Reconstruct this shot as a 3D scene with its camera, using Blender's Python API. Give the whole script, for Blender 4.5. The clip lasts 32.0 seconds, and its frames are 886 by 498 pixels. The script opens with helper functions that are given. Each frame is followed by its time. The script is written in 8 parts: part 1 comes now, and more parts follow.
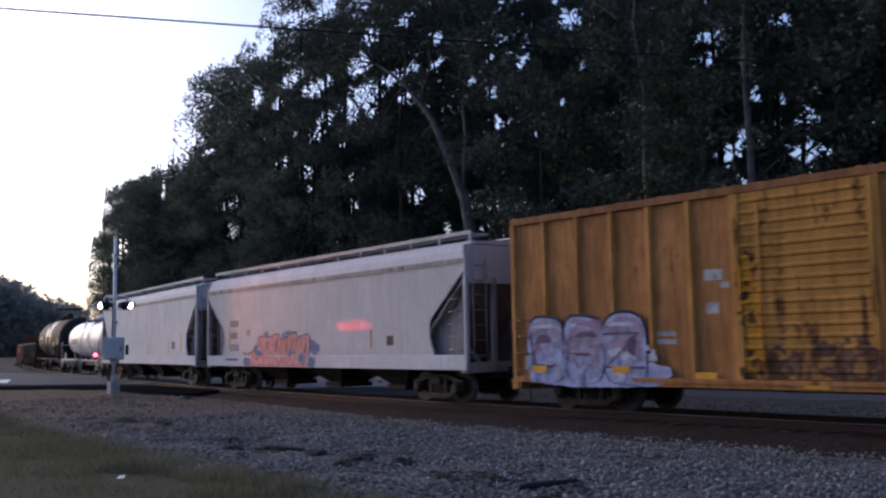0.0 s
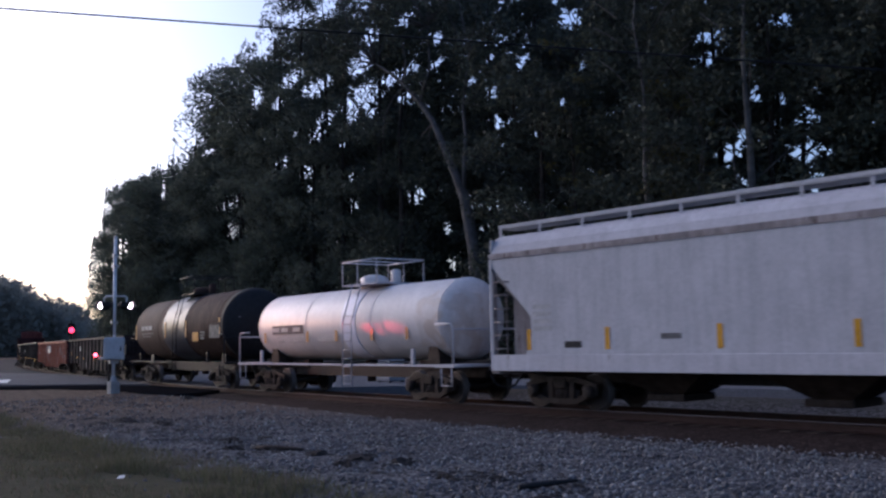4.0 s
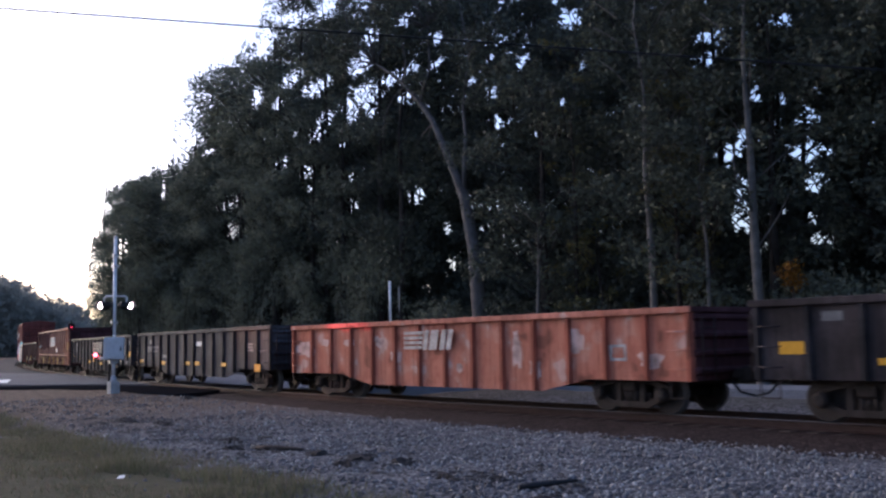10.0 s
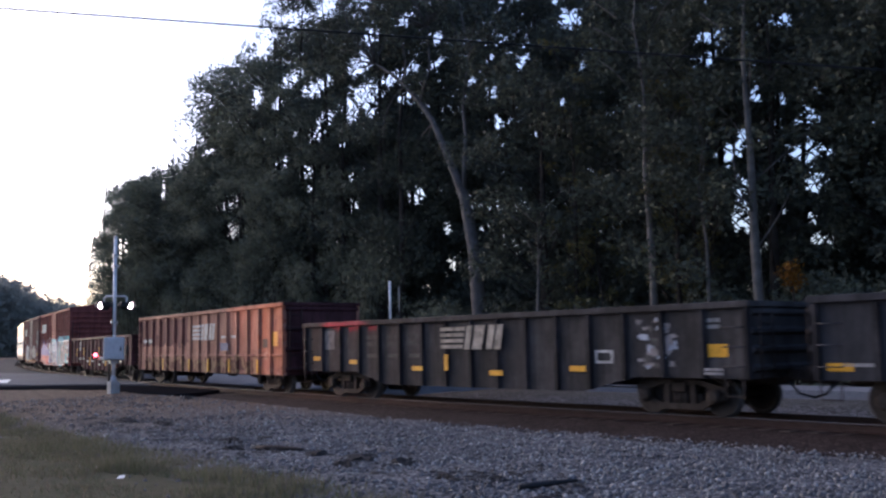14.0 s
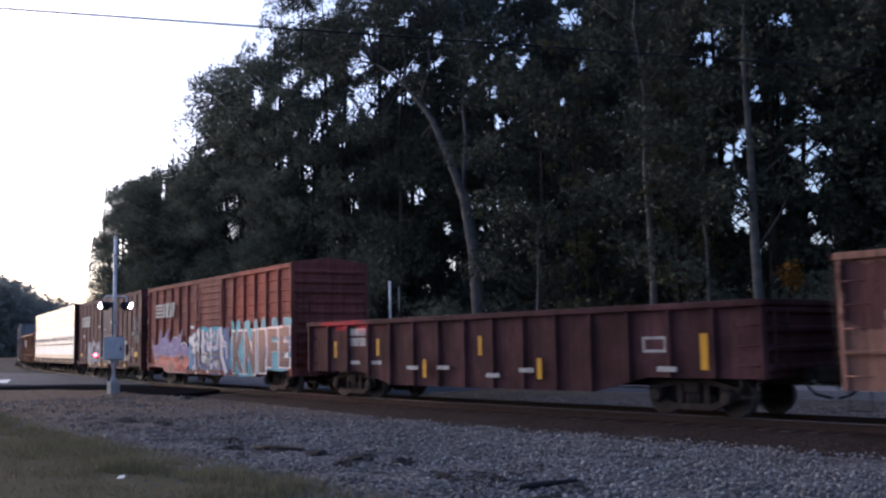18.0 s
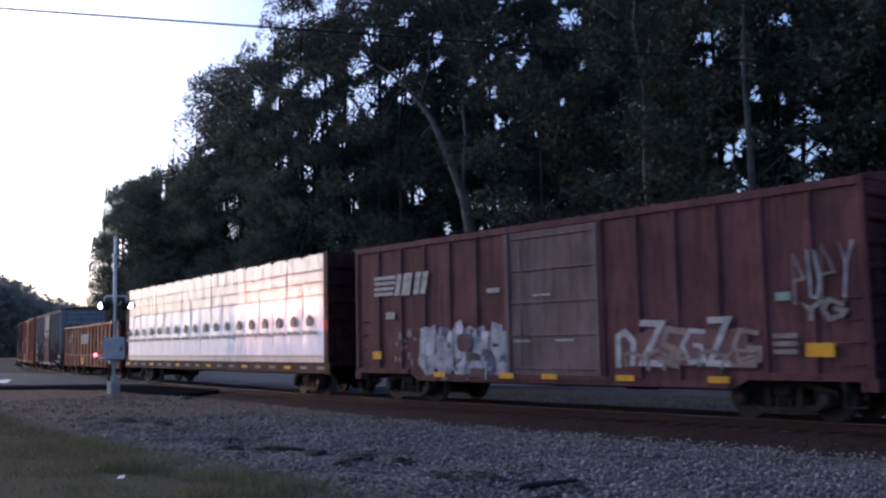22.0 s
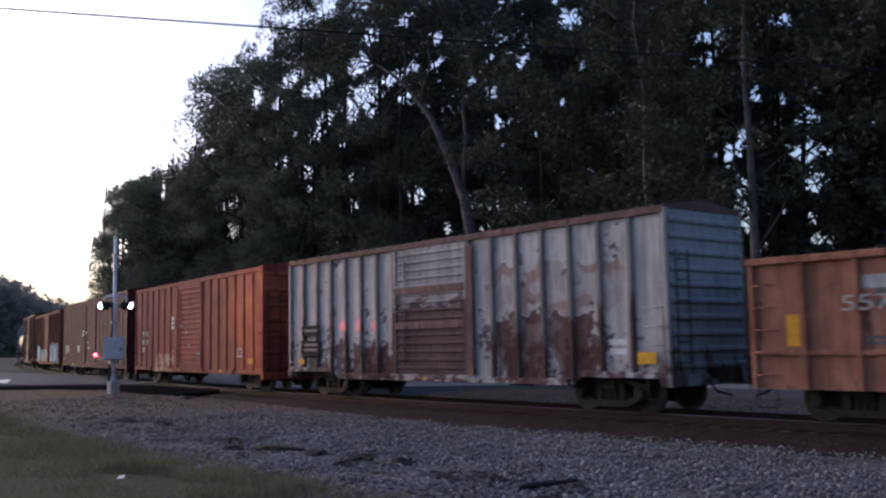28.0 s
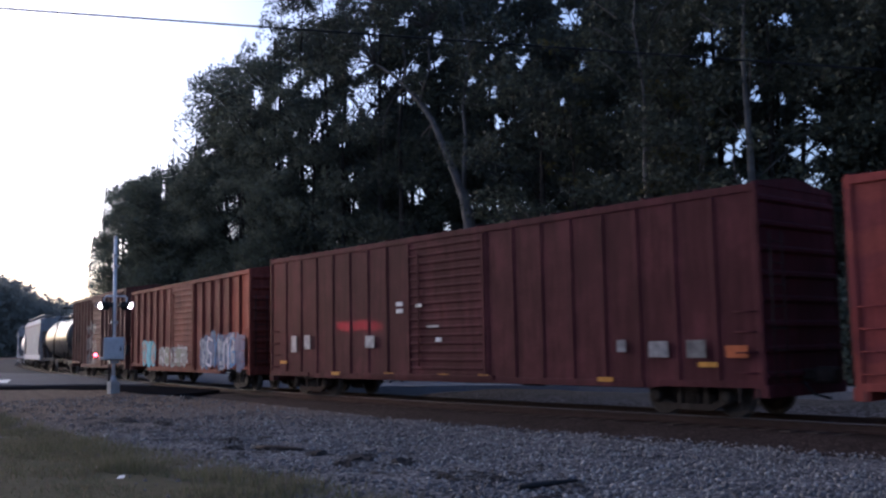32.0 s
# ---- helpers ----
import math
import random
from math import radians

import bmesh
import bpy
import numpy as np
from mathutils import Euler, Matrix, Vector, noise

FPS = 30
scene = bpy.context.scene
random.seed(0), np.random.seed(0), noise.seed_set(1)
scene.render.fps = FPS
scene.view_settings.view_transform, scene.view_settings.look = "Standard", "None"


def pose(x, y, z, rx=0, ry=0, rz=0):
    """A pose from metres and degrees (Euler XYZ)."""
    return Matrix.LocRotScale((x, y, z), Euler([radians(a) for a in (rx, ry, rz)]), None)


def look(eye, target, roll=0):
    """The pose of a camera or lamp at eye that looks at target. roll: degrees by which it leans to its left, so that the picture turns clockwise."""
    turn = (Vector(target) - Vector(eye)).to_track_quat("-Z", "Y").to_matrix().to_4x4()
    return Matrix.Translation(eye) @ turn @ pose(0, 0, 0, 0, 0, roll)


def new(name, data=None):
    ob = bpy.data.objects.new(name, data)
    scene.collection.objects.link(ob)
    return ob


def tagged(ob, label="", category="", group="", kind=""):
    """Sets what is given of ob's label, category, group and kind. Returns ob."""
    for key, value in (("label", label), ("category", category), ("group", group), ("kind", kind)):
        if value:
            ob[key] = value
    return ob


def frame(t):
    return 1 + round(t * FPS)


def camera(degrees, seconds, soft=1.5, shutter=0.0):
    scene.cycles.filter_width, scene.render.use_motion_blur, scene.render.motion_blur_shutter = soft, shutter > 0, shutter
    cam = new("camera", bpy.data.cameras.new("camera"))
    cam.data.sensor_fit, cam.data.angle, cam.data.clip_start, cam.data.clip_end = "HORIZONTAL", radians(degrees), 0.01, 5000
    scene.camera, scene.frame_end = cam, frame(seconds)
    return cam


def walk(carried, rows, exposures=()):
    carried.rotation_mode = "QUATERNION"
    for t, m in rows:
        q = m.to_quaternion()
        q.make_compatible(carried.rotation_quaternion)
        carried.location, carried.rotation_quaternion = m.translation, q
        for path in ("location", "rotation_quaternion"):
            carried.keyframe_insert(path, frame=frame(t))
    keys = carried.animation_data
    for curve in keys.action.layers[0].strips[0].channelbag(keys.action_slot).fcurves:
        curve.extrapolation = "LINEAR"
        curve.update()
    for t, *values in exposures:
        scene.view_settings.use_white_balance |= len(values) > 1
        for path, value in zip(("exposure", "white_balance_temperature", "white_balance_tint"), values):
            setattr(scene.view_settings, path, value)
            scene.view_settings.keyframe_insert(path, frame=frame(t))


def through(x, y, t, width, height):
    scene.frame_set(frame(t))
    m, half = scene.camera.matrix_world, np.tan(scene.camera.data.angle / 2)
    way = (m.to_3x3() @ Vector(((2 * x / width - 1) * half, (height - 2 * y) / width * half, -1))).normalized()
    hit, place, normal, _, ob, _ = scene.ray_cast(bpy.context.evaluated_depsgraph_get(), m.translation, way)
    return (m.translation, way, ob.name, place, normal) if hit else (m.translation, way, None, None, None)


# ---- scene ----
# Plan, in metres: the near track runs along x, the train goes towards +x, rail heads at z = 0.
# The camera stands south of the track on the verge; the crossing is to the west, the wood to the north.
cam = camera(50.5, 32.0, soft=2.4, shutter=0.3)
EYE = Vector((0.0, -18.2, 1.641))
WAY = Vector((-0.74573, 0.65878, 0.0995))
STAND = look(EYE, EYE + WAY, -1.12)
walk(cam, [(0.0, STAND), (32.0, STAND)], exposures=[
    (0.0, 0.17, 5120, 22), (3.0, 0.07, 4980, 22), (6.0, 0.21, 4980, 22), (7.0, 0.68, 5080, 22), (8.0, 0.8, 5200, 22), (14.0, 0.82, 5200, 22), (17.0, 0.57, 5220, 22), (19.5, 0.55, 5080, 22), (20.5, 0.45, 4980, 22),
    (21.5, 0.3, 4930, 22), (23.0, 0.02, 4930, 22), (24.0, -0.38, 4980, 22), (25.0, -0.2, 5000, 22), (28.0, 0.36, 5380, 22), (30.0, 0.46, 5400, 22), (32.0, 0.36, 5050, 22)])

# ---- light: dusk sky, the sun just down in the west ----
world = bpy.data.worlds.new("dusk")
scene.world = world
world.use_nodes = True
wn = world.node_tree.nodes
sky = wn.new("ShaderNodeTexSky")
sky.sky_type = "NISHITA"
sky.sun_disc = False
sky.sun_elevation = radians(20.0)
sky.sun_rotation = radians(-100.0)
sky.air_density, sky.dust_density, sky.ozone_density = 1.0, 3.5, 0.8
wn["Background"].inputs["Strength"].default_value = 0.15
world.node_tree.links.new(sky.outputs["Color"], wn["Background"].inputs["Color"])

sun = new("sun", bpy.data.lights.new("sun", "SUN"))
sun.data.energy, sun.data.angle, sun.data.color = 0.22, radians(16), (1.0, 0.70, 0.46)
sun.matrix_world = look((-95, -17, 35), (0, 0, 0))


# ---- materials ----
def mat_nodes(name):
    m = bpy.data.materials.new(name)
    m.use_nodes = True
    nt = m.node_tree
    return m, nt, nt.nodes["Principled BSDF"]


def add(nt, kind, **settings):
    n = nt.nodes.new(kind)
    for key, value in settings.items():
        if key in ("operation", "data_type", "blend_type", "noise_dimensions", "feature", "interpolation_type"):
            exec_set(n, key, value)
        else:
            n.inputs[key.replace("_", " ")].default_value = value
    return n


def exec_set(n, key, value):
    if key == "operation":
        n.operation = value
    elif key == "data_type":
        n.data_type = value
    elif key == "blend_type":
        n.blend_type = value
    elif key == "feature":
        n.feature = value
    elif key == "interpolation_type":
        n.interpolation_type = value


def wire_up(nt, a, b):
    nt.links.new(a, b)


def coords(nt, scale=(1, 1, 1), kind="Object"):
    tc = add(nt, "ShaderNodeTexCoord")
    mp = add(nt, "ShaderNodeMapping", Scale=scale)
    wire_up(nt, tc.outputs[kind], mp.inputs["Vector"])
    return mp.outputs["Vector"]


def noise_tex(nt, vec, scale, detail=4.0, rough=0.55):
    n = add(nt, "ShaderNodeTexNoise", Scale=scale, Detail=detail, Roughness=rough)
    wire_up(nt, vec, n.inputs["Vector"])
    return n.outputs["Fac"]


def ramp(nt, fac, stops):
    r = nt.nodes.new("ShaderNodeValToRGB")
    els = r.color_ramp.elements
    while len(els) < len(stops):
        els.new(0.5)
    for e, (pos, c) in zip(els, stops):
        e.position = pos
        e.color = (*c, 1) if not isinstance(c, float) else (c, c, c, 1)
    wire_up(nt, fac, r.inputs["Fac"])
    return r.outputs["Color"]


def mix(nt, fac, a, b, blend="MIX"):
    n = nt.nodes.new("ShaderNodeMix")
    n.data_type, n.blend_type = "RGBA", blend
    for sock, v in ((n.inputs[0], fac), (n.inputs[6], a), (n.inputs[7], b)):
        if isinstance(v, (int, float)):
            sock.default_value = v
        elif isinstance(v, tuple):
            sock.default_value = (*v, 1) if len(v) == 3 else v
        else:
            wire_up(nt, v, sock)
    return n.outputs[2]


def calc(nt, op, a, b=0.0, clamp=False):
    n = nt.nodes.new("ShaderNodeMath")
    n.operation, n.use_clamp = op, clamp
    for sock, v in ((n.inputs[0], a), (n.inputs[1], b)):
        if isinstance(v, (int, float)):
            sock.default_value = v
        else:
            wire_up(nt, v, sock)
    return n.outputs[0]


def bump(nt, height, bsdf, strength=0.3, distance=0.02):
    b = add(nt, "ShaderNodeBump", Strength=strength, Distance=distance)
    wire_up(nt, height, b.inputs["Height"])
    wire_up(nt, b.outputs["Normal"], bsdf.inputs["Normal"])


def window(nt, v, lo, hi, soft):
    """1 between lo and hi, with soft edges."""
    a = calc(nt, "DIVIDE", calc(nt, "SUBTRACT", v, lo), soft, True)
    b = calc(nt, "DIVIDE", calc(nt, "SUBTRACT", hi, v), soft, True)
    return calc(nt, "MULTIPLY", a, b)


def paint(name, col, rust=0.25, rustcol=(0.10, 0.045, 0.025), rough=0.55, fade=0.25, tags=(), seed=0.0, low=None, grain_of=(2.2, 2.2, 0.35), sooty=0.75, slant=0.0):
    """Weathered paint: faded panels, rust in upright streaks and blotches; tags are mottled colour fields (x0, x1, z0,
    z1, colours, scale).
    """
    m, nt, bsdf = mat_nodes(name)
    tc = add(nt, "ShaderNodeTexCoord")
    mp = add(nt, "ShaderNodeMapping", Location=(seed * 7.3, seed * 3.1, seed))
    wire_up(nt, tc.outputs["Object"], mp.inputs["Vector"])
    vec = mp.outputs["Vector"]
    turn = add(nt, "ShaderNodeMapping", Rotation=(0, slant, 0))
    wire_up(nt, vec, turn.inputs["Vector"])
    st = add(nt, "ShaderNodeMapping", Scale=grain_of)
    wire_up(nt, turn.outputs["Vector"], st.inputs["Vector"])
    streak = noise_tex(nt, st.outputs["Vector"], 2.0, 8, 0.65)
    blotch = noise_tex(nt, vec, 0.9, 7, 0.62)
    fine = noise_tex(nt, vec, 14.0, 5, 0.6)
    dark = tuple(c * (1 - fade) for c in col)
    pale = tuple(min(c * (1 + fade + 0.015 / max(col)), 0.9) for c in col)
    base = ramp(nt, blotch, [(0.36, dark), (0.5, col), (0.64, pale)])
    for x0, x1, z0, z1, colours, scale in tags:
        sep = add(nt, "ShaderNodeSeparateXYZ")
        wire_up(nt, tc.outputs["Object"], sep.inputs["Vector"])
        wob = calc(nt, "MULTIPLY", calc(nt, "SUBTRACT", noise_tex(nt, tc.outputs["Object"], 2.6, 3, 0.5), 0.5), 1.0)
        mx = window(nt, calc(nt, "ADD", sep.outputs["X"], wob), x0, x1, 0.06)
        mz = window(nt, calc(nt, "ADD", sep.outputs["Z"], wob), z0, z1, 0.04)
        near = calc(nt, "LESS_THAN", sep.outputs["Y"], 0.0)
        fac = calc(nt, "MULTIPLY", calc(nt, "MULTIPLY", mx, mz), near)
        pat = noise_tex(nt, tc.outputs["Object"], scale, 2.0, 0.4)
        n = len(colours)
        stops = []
        for i, c in enumerate(colours):
            a, b = 0.28 + 0.44 * i / n, 0.28 + 0.44 * (i + 1) / n
            stops += [(a + 0.012, c), (b - 0.012, c)]
        base = mix(nt, calc(nt, "MULTIPLY", fac, 0.93), base, ramp(nt, pat, stops))
    lo = 0.655 - 0.28 * rust
    worn = calc(nt, "ADD", calc(nt, "MULTIPLY", streak, 0.6), calc(nt, "MULTIPLY", blotch, 0.4))
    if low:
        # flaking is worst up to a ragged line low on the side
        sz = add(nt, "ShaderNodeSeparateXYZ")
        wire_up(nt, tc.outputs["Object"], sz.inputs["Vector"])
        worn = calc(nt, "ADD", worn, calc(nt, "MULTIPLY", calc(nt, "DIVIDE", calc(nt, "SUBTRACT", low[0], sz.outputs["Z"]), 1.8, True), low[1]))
    rustfac = ramp(nt, worn, [(lo, 0.0), (lo + 0.05, 1.0)])
    rustc = ramp(nt, fine, [(0.3, tuple(c * 0.55 for c in rustcol)), (0.6, rustcol), (0.8, tuple(c * 1.5 for c in rustcol))])
    allc = mix(nt, calc(nt, "MULTIPLY", rustfac, 0.85), base, rustc)
    grain = ramp(nt, fine, [(0.25, 0.78), (0.75, 1.12)])
    # soot that has run down the sides
    runs = add(nt, "ShaderNodeMapping", Scale=(5.0, 5.0, 0.5), Location=(seed, 0, 3.0))
    wire_up(nt, tc.outputs["Object"], runs.inputs["Vector"])
    soot = ramp(nt, noise_tex(nt, runs.outputs["Vector"], 1.3, 6, 0.65), [(0.32, 0.45), (0.56, 1.0)])
    allc = mix(nt, sooty, allc, soot, "MULTIPLY")
    wire_up(nt, mix(nt, 0.6, allc, grain, "MULTIPLY"), bsdf.inputs["Base Color"])
    wire_up(nt, ramp(nt, rustfac, [(0.0, rough if rough < 0.5 else 0.72), (1.0, 0.92)]), bsdf.inputs["Roughness"])
    bsdf.inputs["Specular IOR Level"].default_value = 0.4 if rough < 0.5 else 0.08
    bump(nt, fine, bsdf, 0.25, 0.006)
    return m


def plain(name, col, rough=0.6, metal=0.0, vary=0.2, scale=6.0, bumpy=0.2):
    m, nt, bsdf = mat_nodes(name)
    vec = coords(nt)
    n1, n2 = noise_tex(nt, vec, scale, 6), noise_tex(nt, vec, scale * 7, 4)
    c = ramp(nt, n1, [(0.3, tuple(v * (1 - vary) for v in col)), (0.7, tuple(min(v * (1 + vary), 0.95) for v in col))])
    wire_up(nt, mix(nt, 0.4, c, ramp(nt, n2, [(0.3, 0.7), (0.7, 1.1)]), "MULTIPLY"), bsdf.inputs["Base Color"])
    bsdf.inputs["Roughness"].default_value, bsdf.inputs["Metallic"].default_value = rough, metal
    bsdf.inputs["Specular IOR Level"].default_value = 0.15
    bump(nt, n2, bsdf, bumpy, 0.01)
    return m


def glow(name, col, strength):
    m, nt, bsdf = mat_nodes(name)
    bsdf.inputs["Base Color"].default_value = (*col, 1)
    bsdf.inputs["Emission Color"].default_value = (*col, 1)
    bsdf.inputs["Emission Strength"].default_value = strength
    return m


def leafy(name, cols, rough=0.75, through=0.0):
    m, nt, bsdf = mat_nodes(name)
    geo = nt.nodes.new("ShaderNodeNewGeometry")
    vec = coords(nt, kind="Object")
    big = noise_tex(nt, vec, 0.35, 3)
    k = calc(nt, "ADD", calc(nt, "MULTIPLY", geo.outputs["Random Per Island"], 0.55), calc(nt, "MULTIPLY", big, 0.45))
    n = len(cols)
    wire_up(nt, ramp(nt, k, [(0.15 + 0.7 * i / (n - 1), c) for i, c in enumerate(cols)]), bsdf.inputs["Base Color"])
    bsdf.inputs["Roughness"].default_value = rough
    bsdf.inputs["Specular IOR Level"].default_value = 0.12
    if through:
        # thin leaves let part of the light through
        tl = nt.nodes.new("ShaderNodeBsdfTranslucent")
        blend = nt.nodes.new("ShaderNodeMixShader")
        out = nt.nodes["Material Output"]
        blend.inputs[0].default_value = through
        wire_up(nt, bsdf.inputs["Base Color"].links[0].from_socket, tl.inputs["Color"])
        wire_up(nt, bsdf.outputs["BSDF"], blend.inputs[1])
        wire_up(nt, tl.outputs["BSDF"], blend.inputs[2])
        wire_up(nt, blend.outputs["Shader"], out.inputs["Surface"])
    return m


def rocky(name, cols, scale, rough=0.9, big=0.4, dist=0.03):
    m, nt, bsdf = mat_nodes(name)
    vec = coords(nt, kind="Object")
    vo = add(nt, "ShaderNodeTexVoronoi", Scale=scale)
    wire_up(nt, vec, vo.inputs["Vector"])
    sep = nt.nodes.new("ShaderNodeSeparateColor")
    wire_up(nt, vo.outputs["Color"], sep.inputs["Color"])
    lump = noise_tex(nt, vec, big, 5)
    k = calc(nt, "ADD", calc(nt, "MULTIPLY", sep.outputs["Red"], 0.45), calc(nt, "MULTIPLY", lump, 0.55))
    n = len(cols)
    wire_up(nt, ramp(nt, k, [(0.2 + 0.6 * i / (n - 1), c) for i, c in enumerate(cols)]), bsdf.inputs["Base Color"])
    bsdf.inputs["Roughness"].default_value = rough
    bsdf.inputs["Specular IOR Level"].default_value = 0.04
    bump(nt, calc(nt, "SUBTRACT", 1.0, vo.outputs["Distance"]), bsdf, 0.7, dist)
    return m


M_STEEL = plain("dark_steel", (0.034, 0.026, 0.022), 0.75, 0.0, 0.55, 4.0)
M_WHEEL = plain("worn_wheel_steel", (0.038, 0.031, 0.028), 0.6, 0.2)
M_RIM = plain("polished_wheel_rim", (0.085, 0.078, 0.075), 0.5, 0.3, 0.3, 8.0)
M_TREAD = plain("polished_rail_steel", (0.13, 0.12, 0.118), 0.6, 0.2, 0.15, 2.0)
M_RAIL = plain("rusty_rail_web", (0.046, 0.028, 0.023), 0.85)
M_TIE = plain("weathered_tie_wood", (0.06, 0.045, 0.037), 0.9, 0, 0.35, 3.0, 0.5)
M_GALV = plain("galvanised_steel", (0.42, 0.43, 0.45), 0.5, 0.5, 0.12)
M_MAST = plain("bright_zinc_coated_steel", (0.66, 0.66, 0.68), 0.5, 0.2, 0.12)
M_ALUM = plain("painted_aluminium_box", (0.45, 0.46, 0.48), 0.5, 0.3, 0.1)
M_BLACK = plain("black_paint", (0.02, 0.02, 0.022), 0.6)
M_RUBBER = plain("black_rubber", (0.018, 0.018, 0.018), 0.8)
M_WHITE = plain("white_stencil_paint", (0.62, 0.62, 0.62), 0.6, 0, 0.25, 5.0)
M_PALE = plain("worn_white_stencil", (0.36, 0.35, 0.34), 0.7, 0, 0.4, 6.0)
M_YELLOW = plain("yellow_reflective_tape", (0.58, 0.30, 0.02), 0.5, 0, 0.2, 5.0)
M_CONC = plain("concrete", (0.34, 0.33, 0.31), 0.9)
M_RED_GLOW = glow("red_signal_lens", (1.0, 0.07, 0.08), 9.0)
M_RED_FAR = glow("far_red_signal_lens", (1.0, 0.04, 0.08), 4.0)
M_WARM_GLOW = glow("lit_flasher_lens", (1.0, 0.74, 0.62), 9.0)
M_BARK = plain("grey_brown_bark", (0.036, 0.031, 0.028), 0.95, 0, 0.35, 2.5, 0.9)
M_BARK_HERO = plain("pale_grey_bark", (0.088, 0.082, 0.08), 0.9, 0, 0.3, 2.0, 0.8)
M_BARK_PALE = plain("pale_bark", (0.110, 0.102, 0.096), 0.9, 0, 0.3, 2.5, 0.8)
M_LEAF = leafy("dusky_leaves", [(0.034, 0.040, 0.036), (0.052, 0.060, 0.048), (0.075, 0.083, 0.060), (0.105, 0.113, 0.074)], 0.7, 0.15)
M_LEAF_DEEP = leafy("deep_green_leaves", [(0.048, 0.055, 0.052), (0.067, 0.077, 0.065), (0.091, 0.102, 0.080)], 0.75, 0.2)
M_LEAF2 = leafy("yellow_green_leaves", [(0.061, 0.062, 0.030), (0.084, 0.084, 0.035), (0.108, 0.100, 0.041), (0.121, 0.097, 0.046)], 0.75, 0.2)
# Paler than the other leaves: the bright sky's glare is put into the colour.
M_LEAF_PALED = leafy("glare_paled_leaves", [(0.078, 0.090, 0.080), (0.104, 0.118, 0.095), (0.128, 0.142, 0.105), (0.155, 0.17, 0.118)], 0.75, 0.25)
# Paled for distance: the air's haze is mixed into the leaf colour.
M_LEAF_HAZED = leafy("haze_paled_far_leaves", [(0.195, 0.20, 0.18), (0.235, 0.24, 0.215), (0.27, 0.275, 0.245)], 0.8, 0.4)
M_AUTUMN = leafy("orange_autumn_leaves", [(0.07, 0.032, 0.008), (0.14, 0.066, 0.012), (0.21, 0.11, 0.016)])
M_GRASS = leafy("dry_verge_grass", [(0.078, 0.094, 0.050), (0.108, 0.116, 0.066), (0.155, 0.134, 0.09), (0.185, 0.15, 0.108)], 0.85, 0.4)
M_STONE = leafy("grey_ballast_stones", [(0.056, 0.052, 0.051), (0.100, 0.094, 0.094), (0.152, 0.147, 0.147), (0.325, 0.32, 0.315)], 0.85)
M_BALLAST = rocky("rust_stained_ballast", [(0.016, 0.0115, 0.0105), (0.029, 0.0205, 0.0185), (0.047, 0.0345, 0.031)], 14)
M_ASPH = rocky("worn_asphalt", [(0.060, 0.060, 0.066), (0.090, 0.090, 0.097), (0.125, 0.125, 0.133)], 40, 0.8, 0.3, 0.006)
M_ROADPALE = rocky("pale_worn_road", [(0.122, 0.124, 0.136), (0.156, 0.159, 0.174), (0.194, 0.198, 0.215)], 30, 0.8, 0.3, 0.006)
M_LOT = rocky("dark_patched_asphalt", [(0.020, 0.020, 0.023), (0.032, 0.032, 0.036), (0.048, 0.048, 0.052)], 8, 0.85, 0.15, 0.02)
M_EDGE_STRIP = plain("black_edge_strip", (0.014, 0.013, 0.014), 0.95)
M_EDGE_STRIP.node_tree.nodes["Principled BSDF"].inputs["Specular IOR Level"].default_value = 0.0
M_DIRT = plain("dark_damp_dirt", (0.035, 0.03, 0.028), 0.95, 0, 0.4, 8.0, 0.8)


